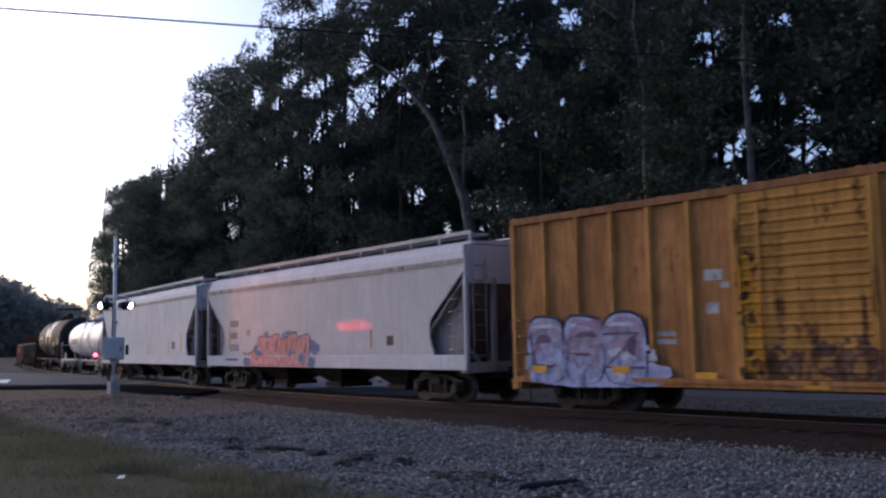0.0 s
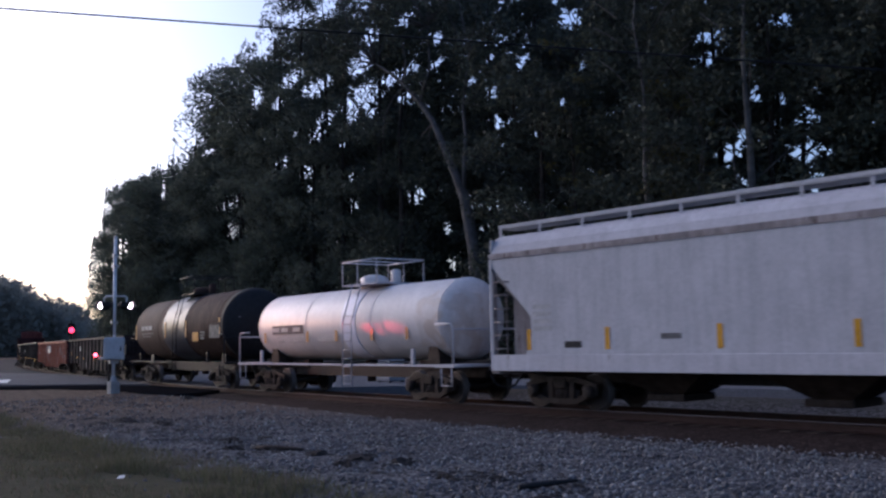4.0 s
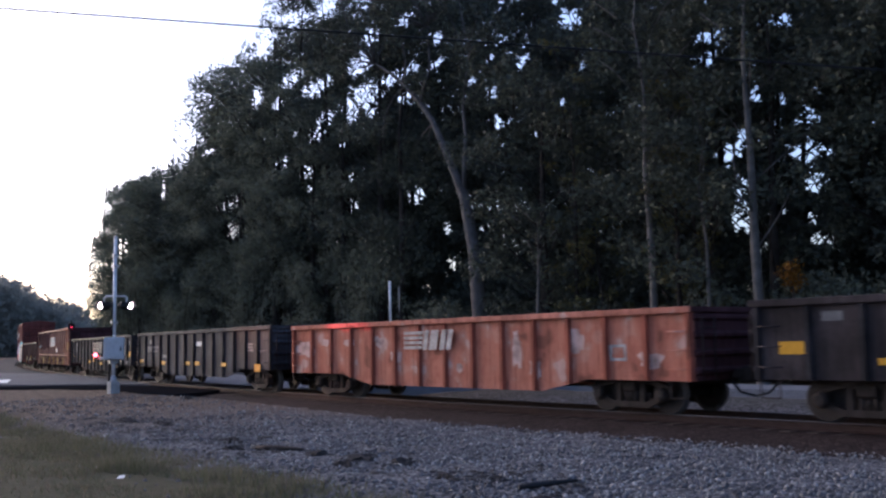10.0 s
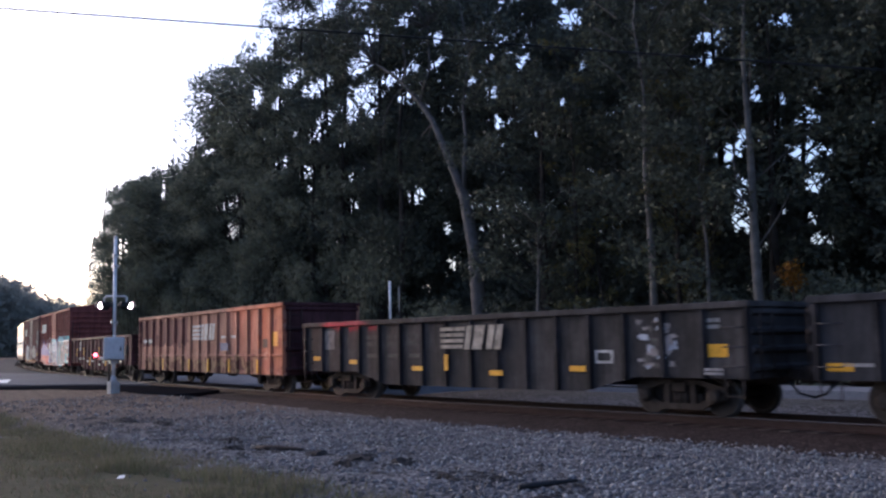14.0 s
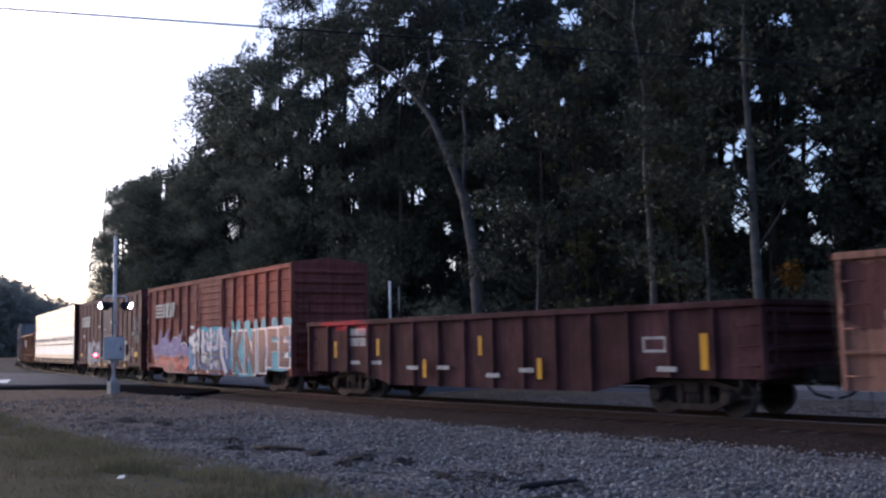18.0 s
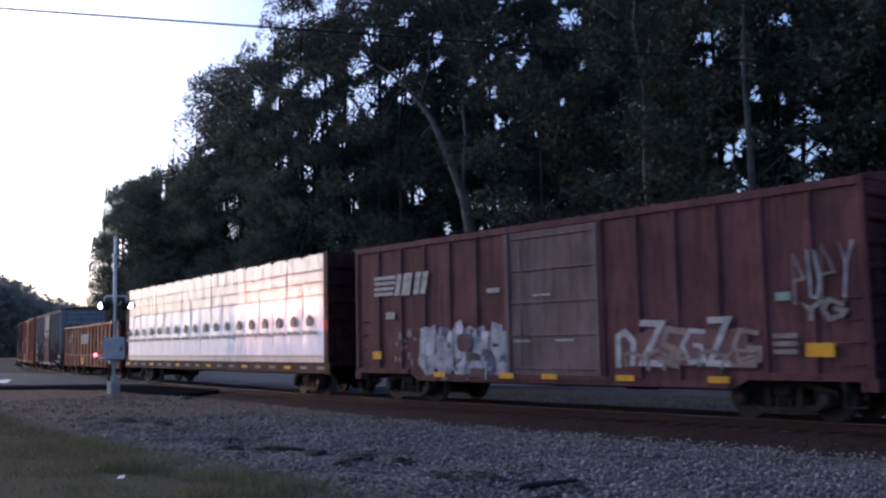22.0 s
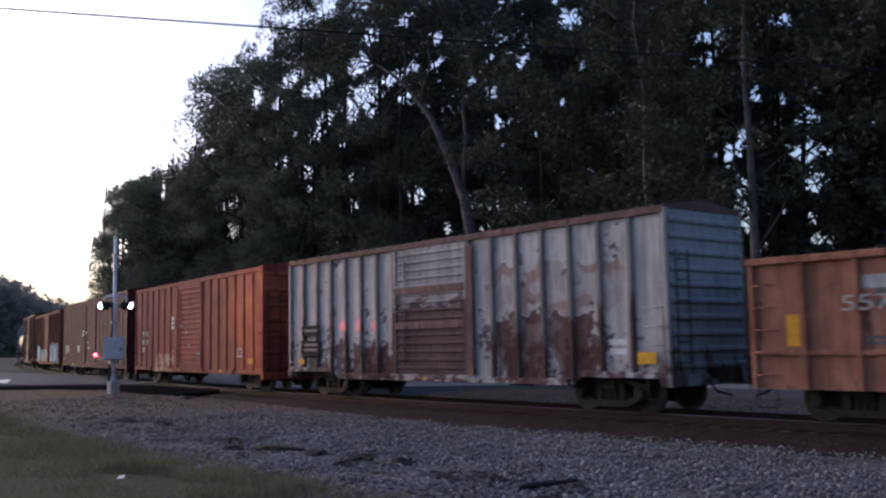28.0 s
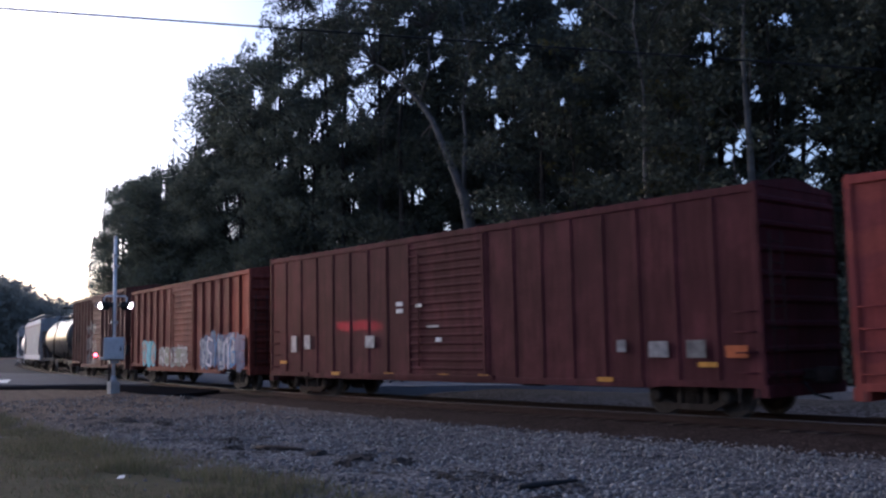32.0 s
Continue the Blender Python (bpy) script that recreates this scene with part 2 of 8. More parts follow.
def ground_mat():
    """Grey gravel, dry dirt and thin turf that run into one another."""
    m, nt, bsdf = mat_nodes("gravel_dirt_and_turf")
    vec = coords(nt, kind="Object")
    sep = add(nt, "ShaderNodeSeparateXYZ")
    wire_up(nt, vec, sep.inputs["Vector"])
    vo = add(nt, "ShaderNodeTexVoronoi", Scale=16.0)
    wire_up(nt, vec, vo.inputs["Vector"])
    red = nt.nodes.new("ShaderNodeSeparateColor")
    wire_up(nt, vo.outputs["Color"], red.inputs["Color"])
    lump = noise_tex(nt, vec, 0.5, 6)
    k = calc(nt, "ADD", calc(nt, "MULTIPLY", red.outputs["Red"], 0.7), calc(nt, "MULTIPLY", lump, 0.3))
    gravel = ramp(nt, k, [(0.2, (0.036, 0.034, 0.036)), (0.5, (0.078, 0.075, 0.078)), (0.8, (0.165, 0.16, 0.165))])
    clod = calc(nt, "ADD", calc(nt, "MULTIPLY", red.outputs["Red"], 0.35), calc(nt, "MULTIPLY", noise_tex(nt, vec, 3.0, 7), 0.65))
    dirt = ramp(nt, clod, [(0.25, (0.040, 0.028, 0.020)), (0.5, (0.100, 0.072, 0.053)), (0.75, (0.20, 0.152, 0.115))])
    turf = ramp(nt, noise_tex(nt, vec, 5.0, 7), [(0.3, (0.046, 0.048, 0.026)), (0.5, (0.066, 0.060, 0.036)), (0.75, (0.095, 0.076, 0.052))])
    soil = ramp(nt, noise_tex(nt, vec, 1.5, 6), [(0.3, (0.022, 0.02, 0.014)), (0.7, (0.06, 0.055, 0.035))])
    wob = calc(nt, "MULTIPLY", calc(nt, "SUBTRACT", noise_tex(nt, vec, 0.55, 5), 0.5), 3.0)
    yy = calc(nt, "ADD", sep.outputs["Y"], wob)
    # dirt towards the crossing, turf on the verge south of a slanting line
    west = calc(nt, "DIVIDE", calc(nt, "SUBTRACT", -19.0, calc(nt, "ADD", sep.outputs["X"], wob)), 10.0, True)
    c = mix(nt, west, gravel, dirt)
    line = calc(nt, "ADD", calc(nt, "MULTIPLY", sep.outputs["X"], -0.05), -11.55)
    grass = calc(nt, "DIVIDE", calc(nt, "SUBTRACT", line, yy), 0.8, True)
    c = mix(nt, grass, c, turf)
    north = calc(nt, "DIVIDE", calc(nt, "SUBTRACT", yy, calc(nt, "MAXIMUM", 3.2, calc(nt, "ADD", calc(nt, "MULTIPLY", sep.outputs["X"], -0.3), -13.0))), 2.0, True)
    # the bank beyond the track is gravel up to the far road's edge
    bank = calc(nt, "MULTIPLY", calc(nt, "DIVIDE", calc(nt, "ADD", sep.outputs["X"], 33.0), 3.0, True), calc(nt, "DIVIDE", calc(nt, "SUBTRACT", 11.5, yy), 1.0, True))
    c = mix(nt, calc(nt, "MULTIPLY", north, calc(nt, "SUBTRACT", 1.0, calc(nt, "MULTIPLY", bank, 0.55))), c, soil)
    wire_up(nt, c, bsdf.inputs["Base Color"])
    bsdf.inputs["Roughness"].default_value = 0.92
    bsdf.inputs["Specular IOR Level"].default_value = 0.03
    bump(nt, calc(nt, "SUBTRACT", 1.0, vo.outputs["Distance"]), bsdf, 0.6, 0.03)
    return m


M_GROUND = ground_mat()


# ---- mesh tools ----
class Shape:
    """Collects boxes, tubes and prisms into one mesh."""

    def __init__(self):
        self.v, self.f, self.smooth = [], [], []

    def quadset(self, pts, faces, smooth=False):
        o = len(self.v)
        self.v += [tuple(p) for p in pts]
        self.f += [tuple(i + o for i in f) for f in faces]
        self.smooth += [smooth] * len(faces)
        return self

    def box(self, x0, x1, y0, y1, z0, z1, c=0.0):
        if c <= 0:
            p = [(x, y, z) for x in (x0, x1) for y in (y0, y1) for z in (z0, z1)]
            return self.quadset(p, [(0, 1, 3, 2), (4, 6, 7, 5), (0, 4, 5, 1), (2, 3, 7, 6), (0, 2, 6, 4), (1, 5, 7, 3)])
        ring = [(x0 + c, y0), (x1 - c, y0), (x1, y0 + c), (x1, y1 - c), (x1 - c, y1), (x0 + c, y1), (x0, y1 - c), (x0, y0 + c)]
        ins = [(min(max(x, x0 + c), x1 - c), min(max(y, y0 + c), y1 - c)) for x, y in ring]
        p = [(x, y, z0) for x, y in ins] + [(x, y, z0 + c) for x, y in ring] + [(x, y, z1 - c) for x, y in ring] + [(x, y, z1) for x, y in ins]
        f = [tuple(range(7, -1, -1)), tuple(range(24, 32))]
        for k in range(3):
            f += [(8 * k + i, 8 * k + (i + 1) % 8, 8 * k + 8 + (i + 1) % 8, 8 * k + 8 + i) for i in range(8)]
        return self.quadset(p, f)

    def prism(self, outline, y0, y1, axis="y"):
        """An outline in x, z (counter-clockwise seen from -y) drawn from y0 to y1."""
        n = len(outline)
        if axis == "y":
            p = [(x, y0, z) for x, z in outline] + [(x, y1, z) for x, z in outline]
        elif axis == "x":
            p = [(y0, x, z) for x, z in outline] + [(y1, x, z) for x, z in outline]
        else:
            p = [(x, z, y0) for x, z in outline] + [(x, z, y1) for x, z in outline]
        f = [tuple(range(n)), tuple(range(2 * n - 1, n - 1, -1))]
        f += [(i, i + n, (i + 1) % n + n, (i + 1) % n) for i in range(n)]
        return self.quadset(p, f)

    def tube(self, path, radii, n=8, caps=True, smooth=True):
        pts = [Vector(p) for p in path]
        if isinstance(radii, (int, float)):
            radii = [radii] * len(pts)
        rings, u = [], None
        for i, p in enumerate(pts):
            d = (pts[min(i + 1, len(pts) - 1)] - pts[max(i - 1, 0)]).normalized()
            if u is None:
                u = d.orthogonal().normalized()
            u = (u - d * u.dot(d)).normalized()
            w = d.cross(u)
            rings.append([p + (u * math.cos(a) + w * math.sin(a)) * radii[i] for a in [2 * math.pi * k / n for k in range(n)]])
        o = [q for r in rings for q in r]
        f = [(n * i + k, n * i + (k + 1) % n, n * i + n + (k + 1) % n, n * i + n + k) for i in range(len(pts) - 1) for k in range(n)]
        self.quadset(o, f, smooth)
        if caps:
            m = len(self.v) - len(o)
            self.f += [tuple(m + k for k in range(n - 1, -1, -1)), tuple(m + len(o) - n + k for k in range(n))]
            self.smooth += [False, False]
        return self

    def lathe(self, profile, axis="x", n=32, centre=(0, 0, 0)):
        """Turns (along, radius) rows round an axis."""
        cx, cy, cz = centre
        o = []
        for a, r in profile:
            for k in range(n):
                s, c = r * math.sin(2 * math.pi * k / n), r * math.cos(2 * math.pi * k / n)
                o.append((cx + a, cy + s, cz + c) if axis == "x" else (cx + s, cy + a, cz + c) if axis == "y" else (cx + c, cy + s, cz + a))
        f = [(n * i + k, n * i + (k + 1) % n, n * i + n + (k + 1) % n, n * i + n + k) for i in range(len(profile) - 1) for k in range(n)]
        self.quadset(o, f, True)
        m = len(self.v) - len(o)
        self.f += [tuple(m + k for k in range(n - 1, -1, -1)), tuple(m + len(o) - n + k for k in range(n))]
        self.smooth += [False, False]
        return self

    def mesh(self, name, material):
        me = bpy.data.meshes.new(name)
        me.from_pydata(self.v, [], self.f)
        me.polygons.foreach_set("use_smooth", self.smooth)
        me.materials.append(material)
        b = bmesh.new()
        b.from_mesh(me)
        bmesh.ops.recalc_face_normals(b, faces=b.faces)
        b.to_mesh(me)
        b.free()
        return me


def part(name, shape, material, parent, label=""):
    """Links a shape (or a ready mesh) as one mesh object under a thing or a part."""
    me = shape.mesh(name, material) if isinstance(shape, Shape) else shape
    ob = new(name, me)
    ob.parent = parent
    return tagged(ob, label)


def thing(name, label, category, group="", kind="", m=None):
    ob = new(name)
    if m is not None:
        ob.matrix_world = m
    return tagged(ob, label, category, group, kind)


def solid(name, shape, material, label, category, group="", kind=""):
    return tagged(new(name, shape.mesh(name, material)), label, category, group, kind)


def numpy_mesh(name, verts, faces, material):
    """A mesh from arrays; all faces have the same number of corners."""
    me = bpy.data.meshes.new(name)
    k = faces.shape[1]
    me.vertices.add(len(verts))
    me.vertices.foreach_set("co", verts.astype(np.float32).ravel())
    me.loops.add(faces.size)
    me.loops.foreach_set("vertex_index", faces.astype(np.int32).ravel())
    me.polygons.add(len(faces))
    me.polygons.foreach_set("loop_start", np.arange(0, faces.size, k, dtype=np.int32))
    me.polygons.foreach_set("loop_total", np.full(len(faces), k, dtype=np.int32))
    me.materials.append(material)
    me.update()
    me.validate()
    return me


# ---- the line of the track ----
CURVE_FROM, FIRST_LEN, FIRST_K, THEN_K, STRAIGHT_FROM = -14.9, 21.455, 0.00675, 0.001775, 118.0
_u = np.linspace(0, 460, 4601)
_w = 1 / (1 + np.exp((_u - FIRST_LEN) / 4))
_c = np.where(_u < STRAIGHT_FROM, FIRST_K * _w + THEN_K * (1 - _w), 0.0)
_th = np.concatenate([[0], np.cumsum((_c[1:] + _c[:-1]) / 2 * np.diff(_u))])
_x = CURVE_FROM - np.concatenate([[0], np.cumsum((np.cos(_th[1:]) + np.cos(_th[:-1])) / 2 * np.diff(_u))])
_y = np.concatenate([[0], np.cumsum((np.sin(_th[1:]) + np.sin(_th[:-1])) / 2 * np.diff(_u))])


def on_track(s):
    """The place and the heading (radians, 0 along +x) at s metres along the line."""
    d = CURVE_FROM - s
    if d <= 0:
        return s, 0.0, 0.0
    return float(np.interp(d, _u, _x)), float(np.interp(d, _u, _y)), -float(np.interp(d, _u, _th))


def track_y(x):
    return np.where(x > CURVE_FROM, 0.0, np.interp(-x, -_x, _y))


def along(s, side, z):
    x, y, a = on_track(s)
    return x - side * math.sin(a), y + side * math.cos(a), z


def smoothstep(v):
    v = np.clip(v, 0, 1)
    return v * v * (3 - 2 * v)


def ground_z(x, y):
    """The lie of the land: the track on its low bank, the ground rising towards the crossing and the verge."""
    d = y - track_y(x)
    south = -0.32 + 0.18 * smoothstep((-x - 19) / 14) + 0.22 * smoothstep((-11 - y) / 6)
    north = -0.55 + 0.5 * smoothstep((d - 16) / 12)
    # a low gravel bank beyond the track, east of the crossing
    north = north + 0.42 * smoothstep((x + 31) / 6) * smoothstep((d - 2.6) / 2.2) * smoothstep((11.0 - d) / 4)
    z = np.where(d < 0, south, north)
    bank = smoothstep((np.abs(d) - 1.9) / 1.5)
    return -0.27 * (1 - bank) + z * bank


def land():
    xs = np.concatenate([[-3000, -1200, -600, -420], np.arange(-330, -64, 6), np.arange(-64, 16, 0.8), np.arange(16, 80, 6), [120, 300, 900, 3000]])
    ys = np.concatenate([[-3000, -900, -300, -120], np.arange(-70, -24, 6), np.arange(-24, 34, 0.7), np.arange(34, 150, 7), [220, 500, 1200, 3000]])
    X, Y = np.meshgrid(xs, ys, indexing="ij")
    Z = ground_z(X, Y)
    r = np.random.RandomState(3)
    Z = Z + r.uniform(-0.025, 0.025, Z.shape) * (np.abs(Y - track_y(X)) > 2.5)
    n, k = X.shape
    i = np.arange((n - 1) * (k - 1))
    a = (i // (k - 1)) * k + i % (k - 1)
    me = numpy_mesh("ground", np.stack([X, Y, Z], -1).reshape(-1, 3), np.stack([a, a + k, a + k + 1, a + 1], -1), M_GROUND)
    return tagged(new("ground", me), "grey gravel and dirt beside the track, turf on the verge", "ground", kind="structure")


def sweep(s0, s1, step, section, z=0.0):
    """A closed section (side, height) drawn along the track."""
    sh = Shape()
    ss = np.arange(s0, s1 + 0.01, step)
    n = len(section)
    pts = [along(float(s), a, z + b) for s in ss for a, b in section]
    f = [(n * i + k, n * i + (k + 1) % n, n * i + n + (k + 1) % n, n * i + n + k) for i in range(len(ss) - 1) for k in range(n)]
    sh.quadset(pts, f)
    m = len(ss) - 1
    sh.quadset(pts[:n] + pts[m * n:], [tuple(range(n)), tuple(range(2 * n - 1, n - 1, -1))])
    return sh


def railway():
    tr = tagged(thing("railway_track", "single rusty railway track on stained ballast", "railway track", kind="structure"))
    part("ballast_bed", sweep(-330, 60, 2.5, [(-3.6, -0.37), (3.2, -0.55), (1.8, -0.18), (-1.8, -0.18)]), M_BALLAST, tr, "rust-stained ballast between and beside the rails")
    for side in (-0.755, 0.755):
        rail = part("rail", sweep(-330, 60, 2.5, [(side - 0.07, -0.17), (side + 0.07, -0.17), (side + 0.07, -0.15), (side + 0.012, -0.135), (side + 0.012, -0.04), (side + 0.036, -0.03), (side + 0.036, -0.012), (side - 0.036, -0.012), (side - 0.036, -0.03), (side - 0.012, -0.04), (side - 0.012, -0.135), (side - 0.07, -0.15)]), M_RAIL, tr, "rusty steel rail")
        part("rail_head", sweep(-330, 60, 2.5, [(side - 0.034, -0.012), (side + 0.034, -0.012), (side + 0.03, 0.0), (side - 0.03, 0.0)]), M_TREAD, rail, "polished running face")
    tie = Shape().box(-0.115, 0.115, -1.3, 1.3, -0.30, -0.172, 0.012).mesh("tie", M_TIE)
    rnd = random.Random(5)
    for i in range(290):
        s = 24 - i * 0.53
        x, y, a = on_track(s)
        ob = part("tie", tie, M_TIE, tr)
        ob.matrix_local = Matrix.Translation((x, y, rnd.uniform(-0.012, 0.006))) @ Matrix.Rotation(a + rnd.uniform(-0.02, 0.02), 4, "Z")
    return tr


def crossing():
    # the road: asphalt up to the rails, with a broken edge that drops to the gravel
    edge = [(-42.6, 0.95), (-44.9, 0.05), (-47.4, -1.75), (-50.0, -3.6), (-54.0, -6.6), (-62.0, -12.5), (-90.0, -30.0)]
    sh = Shape()
    sh.prism(edge + [(-120.0, -36.0), (-95.0, -8.0), (-79.3, 4.9)] + [along(s, -0.9, 0)[:2] for s in (-68, -60, -52, -47)], -0.45, -0.02, axis="z")
    road = solid("road", sh, M_ASPH, "worn grey asphalt road running up to the rails", "road", kind="structure")
    lot = [(-79.35, 4.85), (-95.05, -8.05), (-150.0, -14.0), (-215.0, 20.0)] + [along(s, -1.7, 0)[:2] for s in (-215, -180, -150, -125, -105, -90, -80, -71)]
    solid("pavement", Shape().prism(lot, -0.45, -0.03, axis="z"), M_LOT, "dark patched asphalt beside the track", "pavement", kind="structure")
    foot = [(-33.5, -1.3), (-33.3, -2.3), (-35.8, -2.5), (-38.4, -2.15), (-41.3, -1.75), (-44.2, -2.95), (-47.25, -4.5), (-52.0, -7.8), (-60.0, -13.6), (-89.0, -32.0)]
    apron = [(x - 0.01, y - 0.01) for x, y in reversed(edge)] + [along(-39.0, -1.05, 0)[:2], along(-36.5, -1.05, 0)[:2], along(-34.5, -1.05, 0)[:2]] + foot
    part("road_edge", Shape().prism(apron, -0.45, -0.075, axis="z"), M_EDGE_STRIP, road, "flat black strip along the road's edge")
    panel = sweep(-62, -34.6, 1.0, [(-0.66, -0.2), (0.66, -0.2), (0.66, -0.01), (-0.66, -0.01)])
    solid("crossing_panel", panel, M_ASPH, "asphalt crossing panel between the rails", "crossing panel", kind="structure")
    sh = Shape()
    out = [along(s, 0.9, 0)[:2] for s in (-34.6, -40, -46, -54, -62)] + [(-66, 16.0), (-60, 17.0), (-36, 14.2), (-8, 13.6), (8, 13.6), (60, 13.6), (60, 11.6), (8, 11.6), (-8, 11.4), (-16.0, 11.0), (-20.3, 10.8), (-24.4, 10.2), (-28.7, 8.4), (-31.5, 6.0), (-34.0, 3.6)]
    sh.prism(out, -0.7, -0.12, axis="z")
    solid("road", sh, M_ROADPALE, "pale grey road on the far side of the track", "road", kind="structure")
    me = Shape().quadset([(-52.6, -2.5, 0.0), (-58.6, -0.5, 0.0), (-61.4, -3.6, 0.0), (-55.4, -5.6, 0.0)], [(0, 1, 2, 3)])
    solid("stop_line", me, M_WHITE, "white painted stop line on the asphalt", "road marking", kind="structure")


def signal_mast():
    """The crossing signal: mast, flashing lamps on a cross arm, gate machine and gate arm."""
    base = Vector((-37.98, -2.75, -0.12))
    ob = thing("crossing_signal", "galvanised crossing signal mast with lit flashers and a gate machine", "crossing signal", m=Matrix.Translation(base))
    ob.scale = (1.126,) * 3
    part("foundation", Shape().box(-0.17, 0.17, -0.17, 0.17, -0.3, 0.42, 0.02), M_CONC, ob, "concrete foundation block")
    part("mast", Shape().tube([(0, 0, 0.1), (0, 0, 5.66)], 0.065, 12), M_MAST, ob, "galvanised steel mast")
    part("mast_base", Shape().tube([(0, 0, 0.40), (0, 0, 0.6)], [0.13, 0.09], 12), M_GALV, ob)
    part("mast_cap", Shape().tube([(0, 0, 5.64), (0.0, 0.0, 5.71)], [0.085, 0.05], 12), M_GALV, ob)
    for z, w in ((4.55, 0.12), (4.95, 0.09), (2.5, 0.1)):
        part("clamp", Shape().box(-w, w, -0.1, 0.1, z, z + 0.09, 0.01), M_GALV, ob)
    # look direction from the camera runs along a; b is across it
    a, b = Vector((-0.93, 0.37, 0)), Vector((0.37, 0.93, 0))
    rot = Matrix(((a.x, b.x, 0, 0), (a.y, b.y, 0, 0), (0, 0, 1, 0), (0, 0, 0, 1)))
    arm = part("cross_arm", Shape().tube([(0, -0.36, 3.24), (0, -0.36, 3.44), (0, -0.30, 3.50), (0, 0.36, 3.50), (0, 0.42, 3.44), (0, 0.42, 3.24)], 0.032, 8), M_MAST, ob, "galvanised cross arm")
    arm.matrix_local = rot
    for y, turn in ((-0.36, 215), (0.42, 145)):
        for back in (0, 1):
            aim = Matrix.Translation((0, y, 3.15)) @ Matrix.Rotation(radians(turn + 180 * back), 4, "Z")
            lamp = part("flasher", Shape().lathe([(0.0, 0.05), (0.05, 0.10), (0.17, 0.14), (0.19, 0.135)], "x", 20), M_BLACK, ob, "black flasher housing")
            lamp.matrix_local = rot @ aim
            part("backing_disc", Shape().lathe([(0.12, 0.165), (0.132, 0.165)], "x", 24), M_BLACK, lamp, "black round backing disc")
            hood = Shape()
            ang = [math.pi * (k - 5) / 8 for k in range(11)]
            hood.quadset([(u, q * math.sin(w), q * math.cos(w)) for u, q in ((0.13, 0.15), (0.34, 0.15), (0.34, 0.14), (0.13, 0.14)) for w in ang], [(11 * r + k, 11 * r + k + 1, 11 * ((r + 1) % 4) + k + 1, 11 * ((r + 1) % 4) + k) for r in range(4) for k in range(10)])
            part("hood", hood, M_BLACK, lamp)
            part("lens", Shape().lathe([(0.185, 0.128), (0.205, 0.08), (0.21, 0.02)], "x", 20), M_WARM_GLOW, lamp, "lit lens")
    # gate machine: a steel cabinet on the mast, with the arm's stub and counterweight
    box = part("gate_machine", Shape().box(-0.26, 0.26, -0.36, 0.36, 1.18, 2.0, 0.03), M_ALUM, ob, "grey metal gate machine cabinet")
    box.matrix_local = rot
    hinge = part("cabinet_door", Shape().box(-0.285, -0.262, -0.31, 0.31, 1.24, 1.94, 0.008), M_ALUM, box)
    part("latch", Shape().box(-0.30, -0.286, 0.2, 0.25, 1.5, 1.66), M_STEEL, box)
    part("bracket", Shape().box(-0.1, 0.1, -0.16, 0.16, 1.05, 1.18, 0.01), M_GALV, ob)
    part("conduit", Shape().tube([(-0.12, -0.12, 0.0), (-0.12, -0.12, 1.2)], 0.04, 8), M_STEEL, ob)
    part("conduit", Shape().tube([(0.05, -0.09, 2.0), (0.05, -0.09, 2.6), (0.06, -0.09, 3.3)], 0.022, 8), M_BLACK, ob)
    weight = part("counterweight", Shape().box(-0.1, 0.7, 0.40, 0.50, 1.35, 1.72, 0.03), M_BLACK, ob, "dark counterweight on the gate arm")
    weight.matrix_local = rot
    gate = part("gate_arm", Shape().tube([(0.6, -0.42, 1.25), (6.4, -0.62, 1.22)], [0.06, 0.035], 8), M_WHITE, ob, "white gate arm lowered across the road")
    gate.matrix_local = rot
    for k in range(5):
        s = part("stripe", Shape().tube([(1.0 + k * 1.15, -0.432 - k * 0.04, 1.248 - k * 0.006), (1.5 + k * 1.15, -0.45 - k * 0.04, 1.245 - k * 0.006)], 0.066 - 0.004 * k, 8), M_STRIPE, gate, "red stripe")
    tip = part("gate_lamp", Shape().lathe([(-0.06, 0.04), (-0.025, 0.075), (0.035, 0.075), (0.06, 0.04)], "x", 16, (3.1, -0.66, 1.36)), M_RED_GLOW, ob, "lit red lamp on the gate arm")
    tip.matrix_local = rot
    st = part("lamp_stem", Shape().tube([(3.1, -0.5, 1.2), (3.1, -0.66, 1.31)], 0.03, 6), M_BLACK, ob)
    st.matrix_local = rot
    return ob


M_STRIPE = plain("red_stripe_paint", (0.45, 0.03, 0.03), 0.5)


def red_beam():
    """The flashers' narrow beams, side by side, that fall along the passing cars."""
    for power, x in ((19000, -25.35), (19000, -24.2)):
        la = new("flasher_beam", bpy.data.lights.new("flasher_beam", "SPOT"))
        la.data.energy, la.data.color, la.data.spot_size, la.data.spot_blend, la.data.shadow_soft_size = power, (1.0, 0.04, 0.06), radians(1.7), 0.95, 0.04
        la.matrix_world = look((-37.0, -4.0, 3.42), (x, -1.4, 2.33))


def flasher_spill():
    """The warm light that the crossing's flashers throw on the cars beside them."""
    la = new("flasher_spill", bpy.data.lights.new("flasher_spill", "SPOT"))
    la.data.energy, la.data.color, la.data.spot_size, la.data.spot_blend, la.data.shadow_soft_size = 1250, (1.0, 0.36, 0.14), radians(48), 1.0, 0.15
    la.matrix_world = look((-37.1, -4.1, 3.45), (-28.0, -0.9, 2.75))


